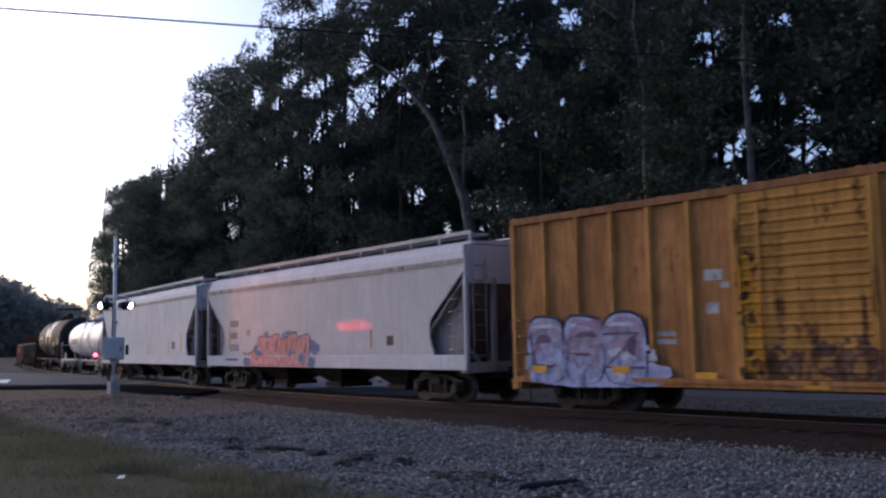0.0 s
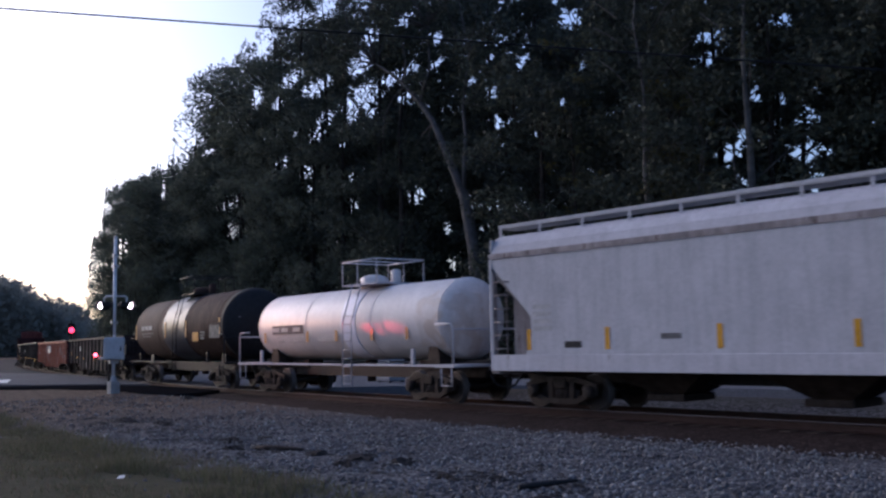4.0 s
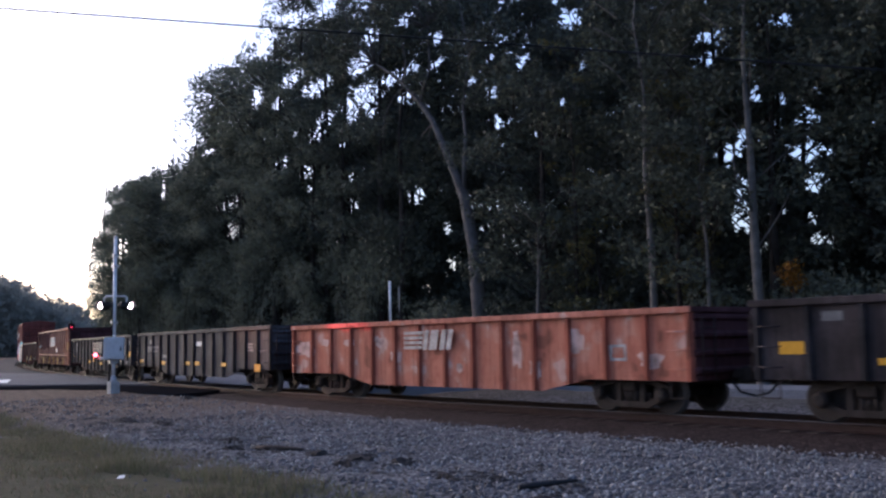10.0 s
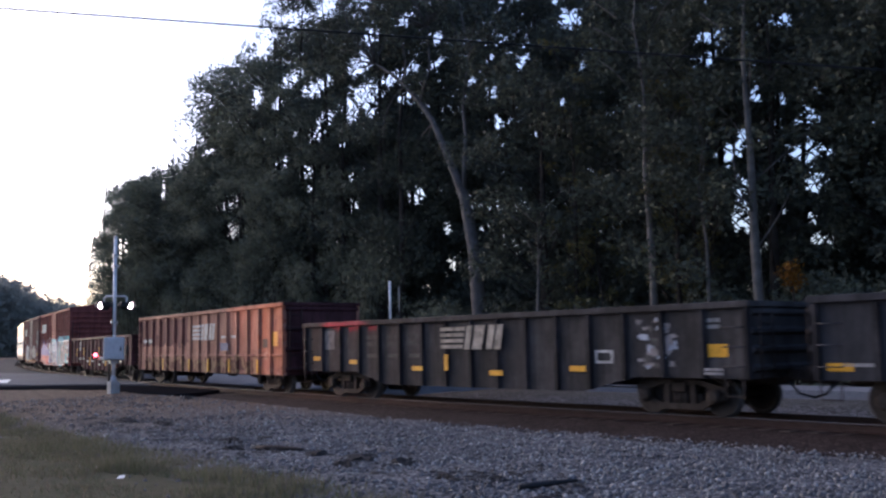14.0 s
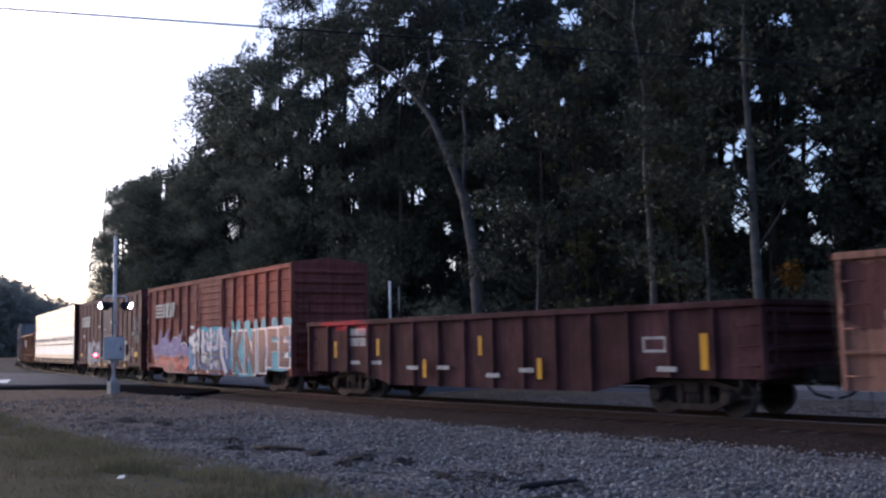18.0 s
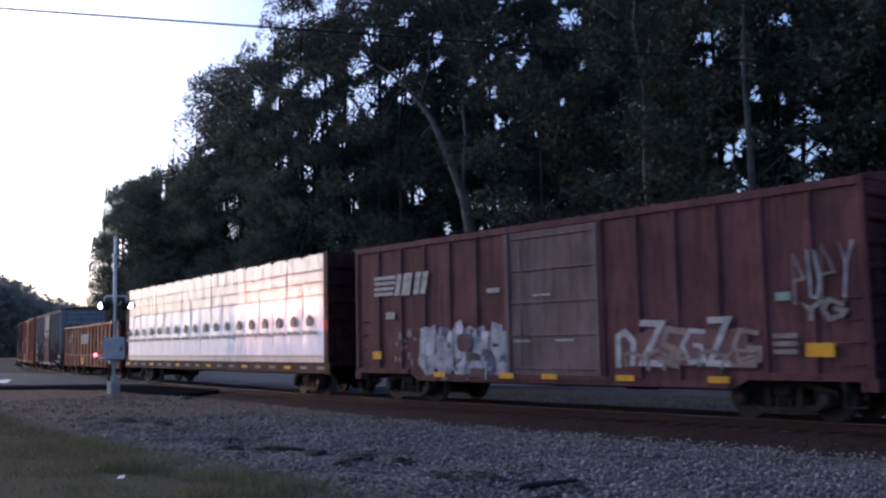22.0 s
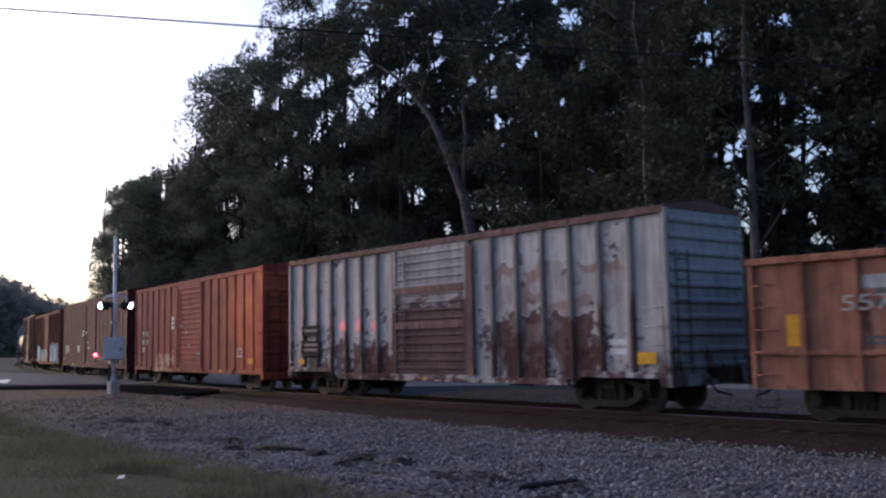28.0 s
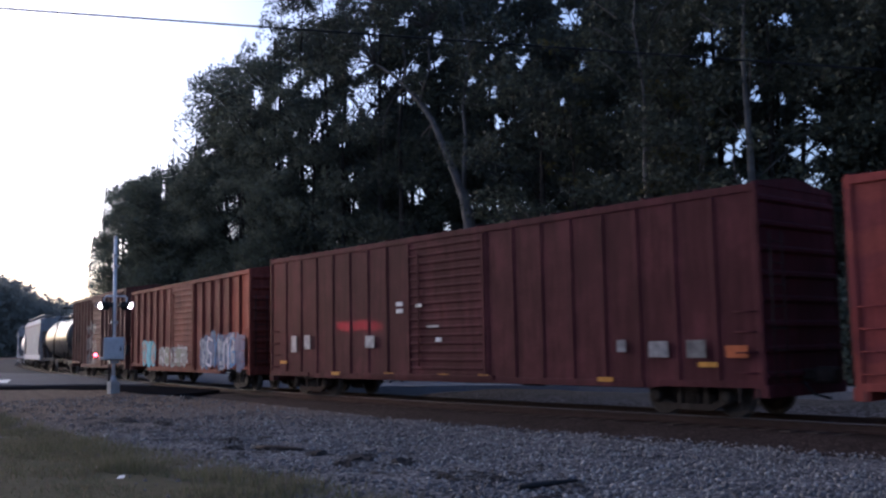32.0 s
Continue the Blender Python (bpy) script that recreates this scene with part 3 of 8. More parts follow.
def far_signal():
    b = Vector((-121.83, 25.76, -0.15))
    ob = thing("railway_signal", "black railway signal mast with a red light beside the track", "railway signal", m=Matrix.Translation(b))
    part("mast", Shape().tube([(0, 0, 0), (0, 0, 5.6)], 0.09, 10), M_BLACK, ob)
    part("target", Shape().box(-0.1, 0.1, -0.4, 0.4, 3.75, 5.2, 0.04), M_BLACK, ob, "black signal head")
    # Oversize lens: the red light's bloom is put into its width.
    part("red_lens", Shape().lathe([(0.1, 0.36), (0.16, 0.32), (0.22, 0.1)], "x", 16, (0, 0, 4.35)), M_RED_FAR, ob, "lit red signal lens, widened by its bloom")
    part("ladder", Shape().tube([(0, 0.5, 0), (0, 0.3, 4.6)], 0.02, 6).tube([(0, 0.75, 0), (0, 0.55, 4.6)], 0.02, 6), M_BLACK, ob)


def far_pole():
    """The short white mast and whip aerial beyond the track."""
    b = Vector((-34.75, 9.1, -0.35))
    ob = thing("relay_cabinet_mast", "white-topped mast with a whip aerial beside a low grey cabinet", "aerial mast", m=Matrix.Translation(b))
    part("cabinet", Shape().box(-0.5, 0.5, -0.45, 0.45, 0.3, 2.55, 0.03), M_ALUM, ob, "grey relay cabinet")
    part("roof", Shape().box(-0.58, 0.58, -0.53, 0.53, 2.55, 2.63, 0.02), M_GALV, ob)
    part("mast", Shape().tube([(-0.1, 0.1, 2.6), (-0.1, 0.1, 4.95)], 0.06, 12), M_WHITE, ob, "white mast")
    part("aerial", Shape().tube([(0.33, 0.3, 3.5), (0.33, 0.3, 4.65)], 0.02, 6), M_PALE, ob)
    part("aerial_bracket", Shape().tube([(-0.1, 0.1, 3.6), (0.33, 0.3, 3.6)], 0.02, 6), M_STEEL, ob)
    for x in (-0.4, 0.4):
        for y in (-0.35, 0.35):
            part("leg", Shape().box(x - 0.05, x + 0.05, y - 0.05, y + 0.05, -0.3, 0.3), M_STEEL, ob)


def overhead_wire():
    a, b = Vector((-60.0, -28.0, 15.6)), Vector((6.0, 32.0, 12.0))
    p0, p1 = Vector((-31.04, -9.45, 12.55)), Vector((-25.55, -3.12, 11.79))
    d = p1 - p0
    pts = [p0 + d * k for k in (-14, -9, -5, -3, -1.5, 0, 0.5, 1, 2, 4, 7, 11)]
    sag = [0.004 * (k * k) for k in (-14, -9, -5, -3, -1.5, 0, 0.5, 1, 2, 4, 7, 11)]
    solid("overhead_cable", Shape().tube([p + Vector((0, 0, s)) for p, s in zip(pts, sag)], 0.032, 6), M_BLACK, "dark overhead utility cable", "cable")


# ---- trees ----
def leaf_points(blobs, per_m2, size, seed):
    """Where the leaf sprays of ellipsoid clumps (x, y, z, rx, rz) sit, and how large each is."""
    r = np.random.RandomState(seed)
    cs, sc = [], []
    for x, y, z, rx, rz in blobs:
        n = max(int(per_m2 * 4 * 3.14 * rx * (rx + rz) / 2), 6)
        d = r.normal(size=(n, 3))
        d /= np.linalg.norm(d, axis=1)[:, None]
        rad = r.uniform(0.12, 1.0, n) ** 0.5
        rad *= 1 + 0.22 * np.sin(d[:, 0] * 5 + x) * np.cos(d[:, 2] * 6 + y)
        cs.append(np.array([x, y, z]) + d * rad[:, None] * np.array([rx, rx, rz]))
        sc.append(r.uniform(0.55, 1.25, n) * size)
    return np.concatenate(cs), np.concatenate(sc)


def leaf_mesh(name, c, s, material, seed):
    """Small bent leaf sprays, one at each point."""
    r = np.random.RandomState(seed)
    n, s = len(c), s[:, None]
    u = r.normal(size=(n, 3))
    u[:, 2] *= 0.6
    u /= np.linalg.norm(u, axis=1)[:, None]
    w = np.cross(u, r.normal(size=(n, 3)))
    w /= np.linalg.norm(w, axis=1)[:, None]
    k = np.cross(u, w)
    v = np.stack([c + u * s, c + w * s * 0.62 - u * s * 0.75 + k * s * 0.15, c - u * s * 0.2, c - w * s * 0.62 - u * s * 0.75 + k * s * 0.15], 1).reshape(-1, 3)
    i = np.arange(n)[:, None] * 4
    return numpy_mesh(name, v, np.concatenate([i, i + 1, i + 2, i + 3], 1), material)


def leaf_cloud(name, blobs, per_m2, size, material, seed):
    c, s = leaf_points(blobs, per_m2, size, seed)
    return leaf_mesh(name, c, s, material, seed)


def limb_path(a, b, rnd, bend=0.12, n=5):
    a, b = Vector(a), Vector(b)
    side = Vector((rnd.uniform(-1, 1), rnd.uniform(-1, 1), rnd.uniform(0, 0.6))) * (b - a).length * bend
    return [a.lerp(b, t) + side * math.sin(t * math.pi) for t in [i / (n - 1) for i in range(n)]]


# The wood's southern face stands at y = 21. Openings in its canopy, through which the sky shows: x, z, half width, half height on the face.
FACE = 21.0
OPEN_WEST = ((-62.1, 22.6, 1.5, 0.6), (-58.5, 21.2, 1.7, 0.7), (-64.2, 21.0, 0.9, 0.5), (-67.3, 22.1, 0.8, 0.8), (-57.4, 18.5, 1.1, 0.5), (-58.2, 17.5, 1.4, 0.65), (-55.3, 16.1, 0.6, 0.25), (-61.3, 18.1, 0.5, 0.25), (-63.4, 16.0, 1.1, 0.4), (-59.8, 14.8, 1.3, 0.55), (-59.4, 13.5, 0.65, 0.3), (-72.1, 13.9, 2.0, 0.8), (-71.1, 11.5, 1.7, 0.9), (-75.5, 19.0, 1.5, 0.3), (-81.3, 20.6, 2.6, 1.9), (-66.2, 26.7, 1.3, 1.2), (-54.3, 11.5, 1.1, 0.6), (-54.3, 13.6, 0.6, 0.25), (-55.0, 9.2, 1.0, 0.35), (-94.8, 12.1, 1.5, 0.85), (-84.9, 16.7, 0.6, 0.9))
OPEN_MIDDLE = ((-53.1, 21.6, 1.3, 0.8), (-51.7, 23.3, 1.0, 0.65), (-52.8, 19.1, 2.4, 1.0), (-49.5, 19.8, 1.3, 0.45), (-47.9, 18.1, 0.75, 0.5), (-54.2, 18.1, 1.0, 0.45), (-51.5, 17.8, 0.7, 0.4), (-57.0, 27.2, 1.1, 0.6), (-47.9, 23.5, 0.9, 0.4), (-44.5, 21.4, 0.5, 0.4), (-44.8, 19.6, 0.9, 0.35), (-47.1, 20.0, 0.85, 0.4), (-47.0, 11.2, 0.9, 0.5), (-44.0, 8.8, 0.35, 0.4), (-43.5, 6.6, 0.35, 0.45), (-40.7, 8.5, 0.5, 0.2), (-39.7, 16.6, 0.5, 0.4), (-39.8, 18.7, 0.45, 0.2), (-41.4, 17.7, 0.45, 0.25), (-39.2, 14.8, 0.3, 0.4))
OPEN_EAST = ((-33.2, 19.6, 0.85, 0.75), (-34.4, 20.8, 0.4, 0.25), (-37.0, 18.0, 0.55, 0.4), (-36.0, 13.5, 0.4, 0.25), (-32.6, 16.5, 0.45, 0.25), (-34.0, 14.9, 0.3, 0.25), (-24.7, 16.2, 0.7, 0.25), (-24.8, 15.1, 0.5, 0.3), (-21.0, 16.0, 0.6, 0.25), (-22.3, 12.8, 0.2, 0.35), (-21.0, 12.3, 0.25, 0.2), (-23.0, 10.9, 0.32, 0.4), (-23.8, 10.2, 0.5, 0.42), (-21.3, 11.1, 0.25, 0.25), (-19.8, 11.2, 0.45, 0.35), (-19.9, 9.8, 0.8, 0.4), (-23.2, 8.6, 0.38, 0.45), (-23.2, 7.2, 0.38, 0.5), (-19.6, 8.3, 0.3, 0.4), (-20.0, 6.8, 0.3, 0.25), (-19.6, 5.9, 0.33, 0.22), (-21.5, 7.2, 0.33, 0.26))
# the western skyline of the wood on the same face
SKYLINE_X = (-104, -102.4, -100.2, -99.4, -97.3, -92.2, -89.8, -86.8, -84.7, -83.5, -82.7, -81.2, -78.6, -74.7, -72.2, -69.7, -68.2, -66.7, -66.0, -65.0)
SKYLINE_Z = (9.0, 13.4, 13.9, 17.8, 18.9, 18.9, 18.2, 18.9, 17.9, 19.4, 23.2, 23.7, 26.9, 26.8, 25.7, 26.1, 26.7, 27.8, 31.0, 60.0)


def on_face(c):
    k = (FACE - EYE.y) / (c[:, 1] - EYE.y)
    return c[:, 0] * k, EYE.z + (c[:, 2] - EYE.z) * k


def thinned(c, seed):
    """Which leaf points stay: none above the ragged skyline, few in the mottled openings."""
    r = np.random.RandomState(seed)
    x, z = on_face(c)
    ragged = 0.6 * np.sin(x * 1.9 + 1.3 * np.sin(z * 1.3)) + 0.45 * np.sin(z * 3.1 + x * 2.7) + 0.4 * np.sin(x * 6.3 - z * 4.0)
    stay = z + ragged * 0.75 + 1.3 * r.uniform(0, 1, len(c)) ** 3 < np.interp(x, SKYLINE_X, SKYLINE_Z) + 0.85
    stay &= x + 0.8 * r.uniform(0, 1, len(c)) ** 2 > -103.8 + ragged
    mottle = np.sin(x * 8.3 + 2 * np.sin(z * 5.7)) * np.sin(z * 11.1 - x * 3.1) + 0.6 * np.sin(x * 17.0 + z * 5.0) * np.sin(z * 19.0)
    # the leaning tree's crown and its neighbours are thin and let specks of sky through
    thin = np.clip((x + 57) / 3, 0, 1) * np.clip((-33 - x) / 4, 0, 1) * np.clip((z - 14.0) / 3, 0, 1)
    speck = np.sin(x * 4.7 + 1.7 * np.sin(z * 2.9)) * np.sin(z * 6.1 + 1.1 * np.sin(x * 2.3)) + 0.55 * mottle
    stay &= (speck < 2.2 - 1.5 * thin) | (r.uniform(0, 1, len(c)) < 0.05)
    for gx, gz, gw, gh in OPEN_WEST + OPEN_MIDDLE + tuple((a, b, w * 1.2, h * 1.25) if a > -31 else (a, b, w * 0.9, h * 0.9) for a, b, w, h in OPEN_EAST):
        near = (np.abs(x - gx) < 2 * gw) & (np.abs(z - gz) < 2 * gh)
        if near.any():
            q = ((x[near] - gx) / gw) ** 2 + ((z[near] - gz) / gh) ** 2
            n = near.sum()
            stay[near] &= (q * 0.62 + 0.75 * mottle[near] > r.uniform(0.75, 1.05, n)) | (r.uniform(0, 1, n) < 0.03)
    return stay


def clear_of_sky(c, margin):
    """Whether a clump or a treetop stays below the skyline."""
    x, z = on_face(np.array([c]))
    return z[0] + margin < np.interp(x[0], SKYLINE_X, SKYLINE_Z)


def grow_tree(x, y, height, spread, crown_from, seed, bark, leaf, blobs_n=18, dens=9.0, size=0.18, lean=(0, 0), radius=0.26, label="tall dark-leaved broadleaf tree at the wood's edge"):
    """A tree: tapered trunk with limbs, crown of leaf sprays in uneven clumps, thinned where the sky shows."""
    rnd = random.Random(seed)
    base = Vector((x, y, float(ground_z(np.array(x), np.array(y))) - 0.05))
    ob = thing("tree", label, "tree", "trees of the wood", m=Matrix.Translation(base))
    while not clear_of_sky((x, y, height), -0.3) and height > 9:
        height *= 0.97
    top = Vector((lean[0], lean[1], height * 0.93))
    mid = [Vector((top.x * t + rnd.uniform(-0.3, 0.3) * t, top.y * t + rnd.uniform(-0.3, 0.3) * t, top.z * t)) for t in (0, 0.12, 0.3, 0.5, 0.7, 0.87, 1)]
    tr = Shape().tube([mid[0] - Vector((0, 0, 0.4))] + mid, [radius * 1.6] + [radius * k for k in (1.3, 1.0, 0.86, 0.66, 0.42, 0.24, 0.08)], 8)
    blobs = []
    for k in range(blobs_n):
        t = crown_from + (1 - crown_from) * (k + rnd.uniform(0.1, 0.9)) / blobs_n
        a = k * 2.4 + rnd.uniform(-0.6, 0.6)
        reach = spread * (0.35 + 0.75 * math.sin(math.pi * min(max((t - crown_from) / (1.02 - crown_from), 0.08), 0.97)) ** 0.6) * rnd.uniform(0.55, 1.0)
        c = Vector((top.x * t + reach * math.cos(a), top.y * t + reach * math.sin(a), height * t + rnd.uniform(-0.5, 0.6)))
        if not clear_of_sky(base + c, 0.2):
            continue
        start = Vector((top.x * t, top.y * t, max(height * (t - 0.13), height * crown_from * 0.8)))
        tr.tube(limb_path(start, c, rnd), [radius * 0.34 * (1.15 - t), radius * 0.26 * (1.1 - t), radius * 0.18 * (1.1 - t), 0.04, 0.02], 5)
        rx = spread * rnd.uniform(0.28, 0.46)
        blobs.append((c.x, c.y, c.z, rx, rx * rnd.uniform(0.5, 0.75)))
        for _ in range(2):
            q = rx * rnd.uniform(0.35, 0.6)
            b = rnd.uniform(0, 6.28)
            blobs.append((c.x + rx * 0.95 * math.cos(b), c.y + rx * 0.95 * math.sin(b), c.z + rnd.uniform(-0.6, 0.6) * rx, q, q * 0.6))
    part("trunk", tr, bark, ob, "upright bark-covered trunk with limbs")
    c, s = leaf_points(blobs, dens, size, seed + 50)
    stay = thinned(c + np.array(base), seed)
    part("crown", leaf_mesh("crown", c[stay], s[stay], leaf, seed + 90), leaf, ob, "dark green crown")
    return ob


def crown_height(x):
    """How high the wood stands along its edge: it falls away towards the west."""
    return float(np.interp(x, (-132, -123, -110, -104, -95, -86, -79, -76, -72, -68, -64, -61, -45, -30, 0), (27, 27, 27, 26.5, 25, 24.5, 29, 32, 33, 34, 35, 35, 30, 25, 24)))


def hero_tree():
    """The tall leaning tree whose pale trunk forks high up in front of the wood."""
    rnd = random.Random(4)
    base = Vector((-40.0, 20.0, -0.3))
    ob = thing("tree", "tall leaning tree with a pale forked trunk", "tree", "trees of the wood", m=Matrix.Translation(base))
    tr = Shape().tube([(0.15, 0, -0.4), (0.02, 0, 2.1), (-0.12, 0, 4.1), (-0.41, 0, 7.2), (-1.19, 0, 10.65), (-1.96, 0, 12.15), (-2.95, 0, 14.0), (-3.97, 0, 15.9), (-5.4, 0, 17.55), (-6.9, 0.1, 18.95), (-8.3, 0.2, 19.95), (-10.3, 0.3, 21.2), (-12.5, 0.3, 22.0)], [0.58, 0.50, 0.44, 0.39, 0.32, 0.25, 0.21, 0.19, 0.17, 0.14, 0.11, 0.08, 0.04], 10)
    tr.tube([(-1.25, 0, 10.7), (-1.45, 0.3, 12.8), (-1.6, 0.6, 14.6), (-2.1, 0.9, 16.8), (-1.7, 1.1, 19.9), (-2.5, 1.0, 24.0)], [0.17, 0.15, 0.12, 0.10, 0.07, 0.03], 8)
    tr.tube([(-5.2, 0, 17.4), (-4.6, 0.4, 19.6), (-5.4, 0.9, 22.6), (-5.0, 0.4, 26.0)], [0.11, 0.09, 0.06, 0.02], 8)
    tr.tube([(-6.8, 0.1, 18.9), (-7.2, 0.5, 20.8), (-8.4, 0.8, 23.6), (-8.2, 0.6, 26.0)], [0.10, 0.08, 0.05, 0.02], 8)
    blobs = []
    for a, b, n in (((-13.5, 0.3, 21.5), (-8.5, 0.1, 24.5), 8), ((-6.4, 0.4, 21.0), (-5.0, 0.4, 27.0), 9), ((-2.0, 0.6, 17.5), (-2.4, 0.4, 26.0), 9), ((-15.0, 0.5, 24.5), (-10.0, 0.3, 28.0), 6), ((0.5, 0.5, 14.5), (2.0, 0.5, 22.0), 7), ((-9.5, 1.5, 15.0), (-5.0, 1.5, 14.5), 5)):
        for k in range(n):
            c = Vector(a).lerp(Vector(b), (k + rnd.random()) / n) + Vector((rnd.uniform(-2.2, 2.2), rnd.uniform(-1.8, 1.8), rnd.uniform(-0.8, 0.8)))
            rx = rnd.uniform(1.0, 1.7)
            blobs.append((c.x, c.y, c.z, rx, rx * rnd.uniform(0.5, 0.75)))
            near = min(((-6.9, 0.1, 18.9), (-2.0, 0.8, 16.8), (-5.4, 0.8, 22.6), (-1.8, 1.0, 20.0), (-8.4, 0.6, 20.2), (-10.3, 0.3, 21.2), (-3.9, 0, 15.8)), key=lambda p: (Vector(p) - c).length)
            tr.tube(limb_path(near, c, rnd), [0.07, 0.055, 0.04, 0.03, 0.015], 5)
    part("trunk", tr, M_BARK_HERO, ob, "pale grey leaning trunk that forks high up")
    c, s = leaf_points(blobs, 15, 0.15, 71)
    stay = thinned(c + np.array(base), 72)
    part("crown", leaf_mesh("crown", c[stay], s[stay], M_LEAF, 73), M_LEAF, ob, "open dark green crown")


def shrub(x, y, tall, wide, leaf, seed):
    """Undergrowth and hanging vines that close the wood's foot."""
    rnd = random.Random(seed)
    base = Vector((x, y, float(ground_z(np.array(x), np.array(y))) - 0.05))
    ob = thing("shrub", "dense dark undergrowth shrub below the trees", "shrub", "undergrowth of the wood", m=Matrix.Translation(base))
    blobs, st = [], Shape()
    for k in range(16):
        q = rnd.uniform(0.75, 1.35) * wide / 2.6
        bx, by, bz = rnd.uniform(-wide, wide), rnd.uniform(-1.1, 1.1), tall * ((k + rnd.random()) / 16) ** 0.9
        bx *= 1 - 0.45 * bz / tall
        blobs.append((bx, by, max(bz, 0.5), q, q * rnd.uniform(0.7, 1.1)))
        st.tube(limb_path((bx * 0.3, by * 0.3, -0.2), (bx, by, max(bz, 0.5)), rnd, 0.1, 4), [0.05, 0.04, 0.025, 0.012], 5)
    part("trunk", st, M_BARK, ob)
    c, s = leaf_points(blobs, 13.0, 0.155, seed + 5)
    stay = thinned(c + np.array(base), seed)
    part("crown", leaf_mesh("crown", c[stay], s[stay], leaf, seed + 9), leaf, ob)


def wood_front(x):
    return max(21.5, float(track_y(np.array(x))) + 9.5)


def forest():
    rnd = random.Random(21)
    seed = 100
    # three ragged rows: fine-leaved crowns in front, denser and coarser ones behind
    x = -12.0
    while x > -128:
        for row, dy in enumerate((0.5, 6.0, 11.5, 17.0)):
            if row == 0 and (-46 < x < -37 or x < -108):
                continue
            seed += 1
            xx, yy = x + rnd.uniform(-1.3, 1.3) + row * 1.7, wood_front(x) + dy + rnd.uniform(-1.0, 1.2)
            h = crown_height(xx) * rnd.uniform(0.9, 1.02)
            if row == 0:
                # western crowns get the leaves with the sky's glare painted in
                grow_tree(xx, yy, h * rnd.choice((0.72, 0.85, 1.0)), rnd.uniform(4.2, 5.0), rnd.uniform(0.16, 0.3), seed, M_BARK, M_LEAF_PALED if xx < -56 else M_LEAF, 22, 10.0, 0.165, (rnd.uniform(-0.8, 0.8), rnd.uniform(-0.4, 0.4)))
            else:
                grow_tree(xx, yy, h, rnd.uniform(5.0, 5.8), 0.05, seed, M_BARK, M_LEAF_DEEP, 26, (0, 6.5, 4.0, 3.0)[row], (0, 0.25, 0.32, 0.42)[row], (rnd.uniform(-0.8, 0.8), 0))
        x -= rnd.uniform(4.0, 4.8)
    # tall crowns of the western skyline
    for k, (x, f) in enumerate(((-77.0, 1.0), (-74.5, 0.98), (-72.0, 1.0), (-97.0, 1.0), (-103.0, 1.0), (-68.0, 1.0), (-83.0, 1.0), (-64.5, 1.0), (-61.0, 0.97), (-88.0, 1.0), (-92.5, 1.0), (-79.5, 0.95))):
        # every second one has the sky's glare in its leaf colour
        grow_tree(x, wood_front(x) + 2.0, crown_height(x) * f, 4.8, 0.2, 300 + k, M_BARK, M_LEAF_PALED if k % 2 else M_LEAF, 20, 8.5, 0.17)
    # pale trunks that stand out along the front
    for k, (x, h, r, cf) in enumerate(((-34.6, 10.0, 0.13, 0.66), (-26.95, 22.0, 0.20, 0.5), (-24.15, 14.0, 0.11, 0.55), (-21.55, 22.0, 0.24, 0.34))):
        grow_tree(x, 19.1, h, 3.0 if r > 0.15 else 1.6, cf, 340 + k, M_BARK_PALE, M_LEAF, 12, 9.0, 0.16, (-0.5 if k == 1 else 0.0, 0.1), r, "slim tree with a pale trunk at the wood's edge")
    # vine-hung yellow-green columns
    for k, (x, y, h) in enumerate(((-26.2, 20.2, 15.0), (-25.4, 20.6, 12.0), (-33.0, 20.6, 19.0), (-31.4, 20.8, 8.5))):
        grow_tree(x, y, h, 1.55, 0.12, 360 + k, M_BARK, M_LEAF2, 22, 11.0, 0.15, (-0.3, 0), 0.14, "vine-hung tree with yellow-green leaves")
    # undergrowth: high and leafy in the west, lower in the east where trunks show
    x = -14.0
    while x > -118:
        seed += 1
        tall = rnd.uniform(7.5, 11.0) if x < -47 else rnd.uniform(3.2, 4.6)
        shrub(x + rnd.uniform(-0.8, 0.8), wood_front(x) - 0.9 + rnd.uniform(-0.4, 0.4), tall, 2.7, M_LEAF_PALED if x < -47 or rnd.random() < 0.5 else M_LEAF, seed + 1000)
        if x > -50:
            shrub(x + rnd.uniform(-0.8, 0.8), wood_front(x) + 3.6, rnd.uniform(5.5, 8.0), 2.9, M_LEAF_DEEP, seed + 2000)
        x -= rnd.uniform(2.9, 3.6)
    # the wood goes on eastwards, beyond what is seen
    for k in range(9):
        grow_tree(-7.0 + 6.5 * k, 22.0 + 3 * (k % 2), 24, 5.4, 0.1, 380 + k, M_BARK, M_LEAF_DEEP, 22, 1.6, 0.45)
    rnd = random.Random(6)
    sap = thing("sapling", "small sapling with orange autumn leaves at the wood's edge", "sapling", m=Matrix.Translation((-20.05, 19.2, -0.3)))
    part("trunk", Shape().tube([(0, 0, -0.1), (0.1, 0, 2.5), (0, 0, 5.2)], [0.05, 0.04, 0.015], 6), M_BARK, sap)
    part("crown", leaf_cloud("crown", [(rnd.uniform(-0.35, 0.35), rnd.uniform(-0.3, 0.3), rnd.uniform(3.7, 5.0), 0.42, 0.4) for _ in range(7)], 26, 0.11, M_AUTUMN, 3), M_AUTUMN, sap)


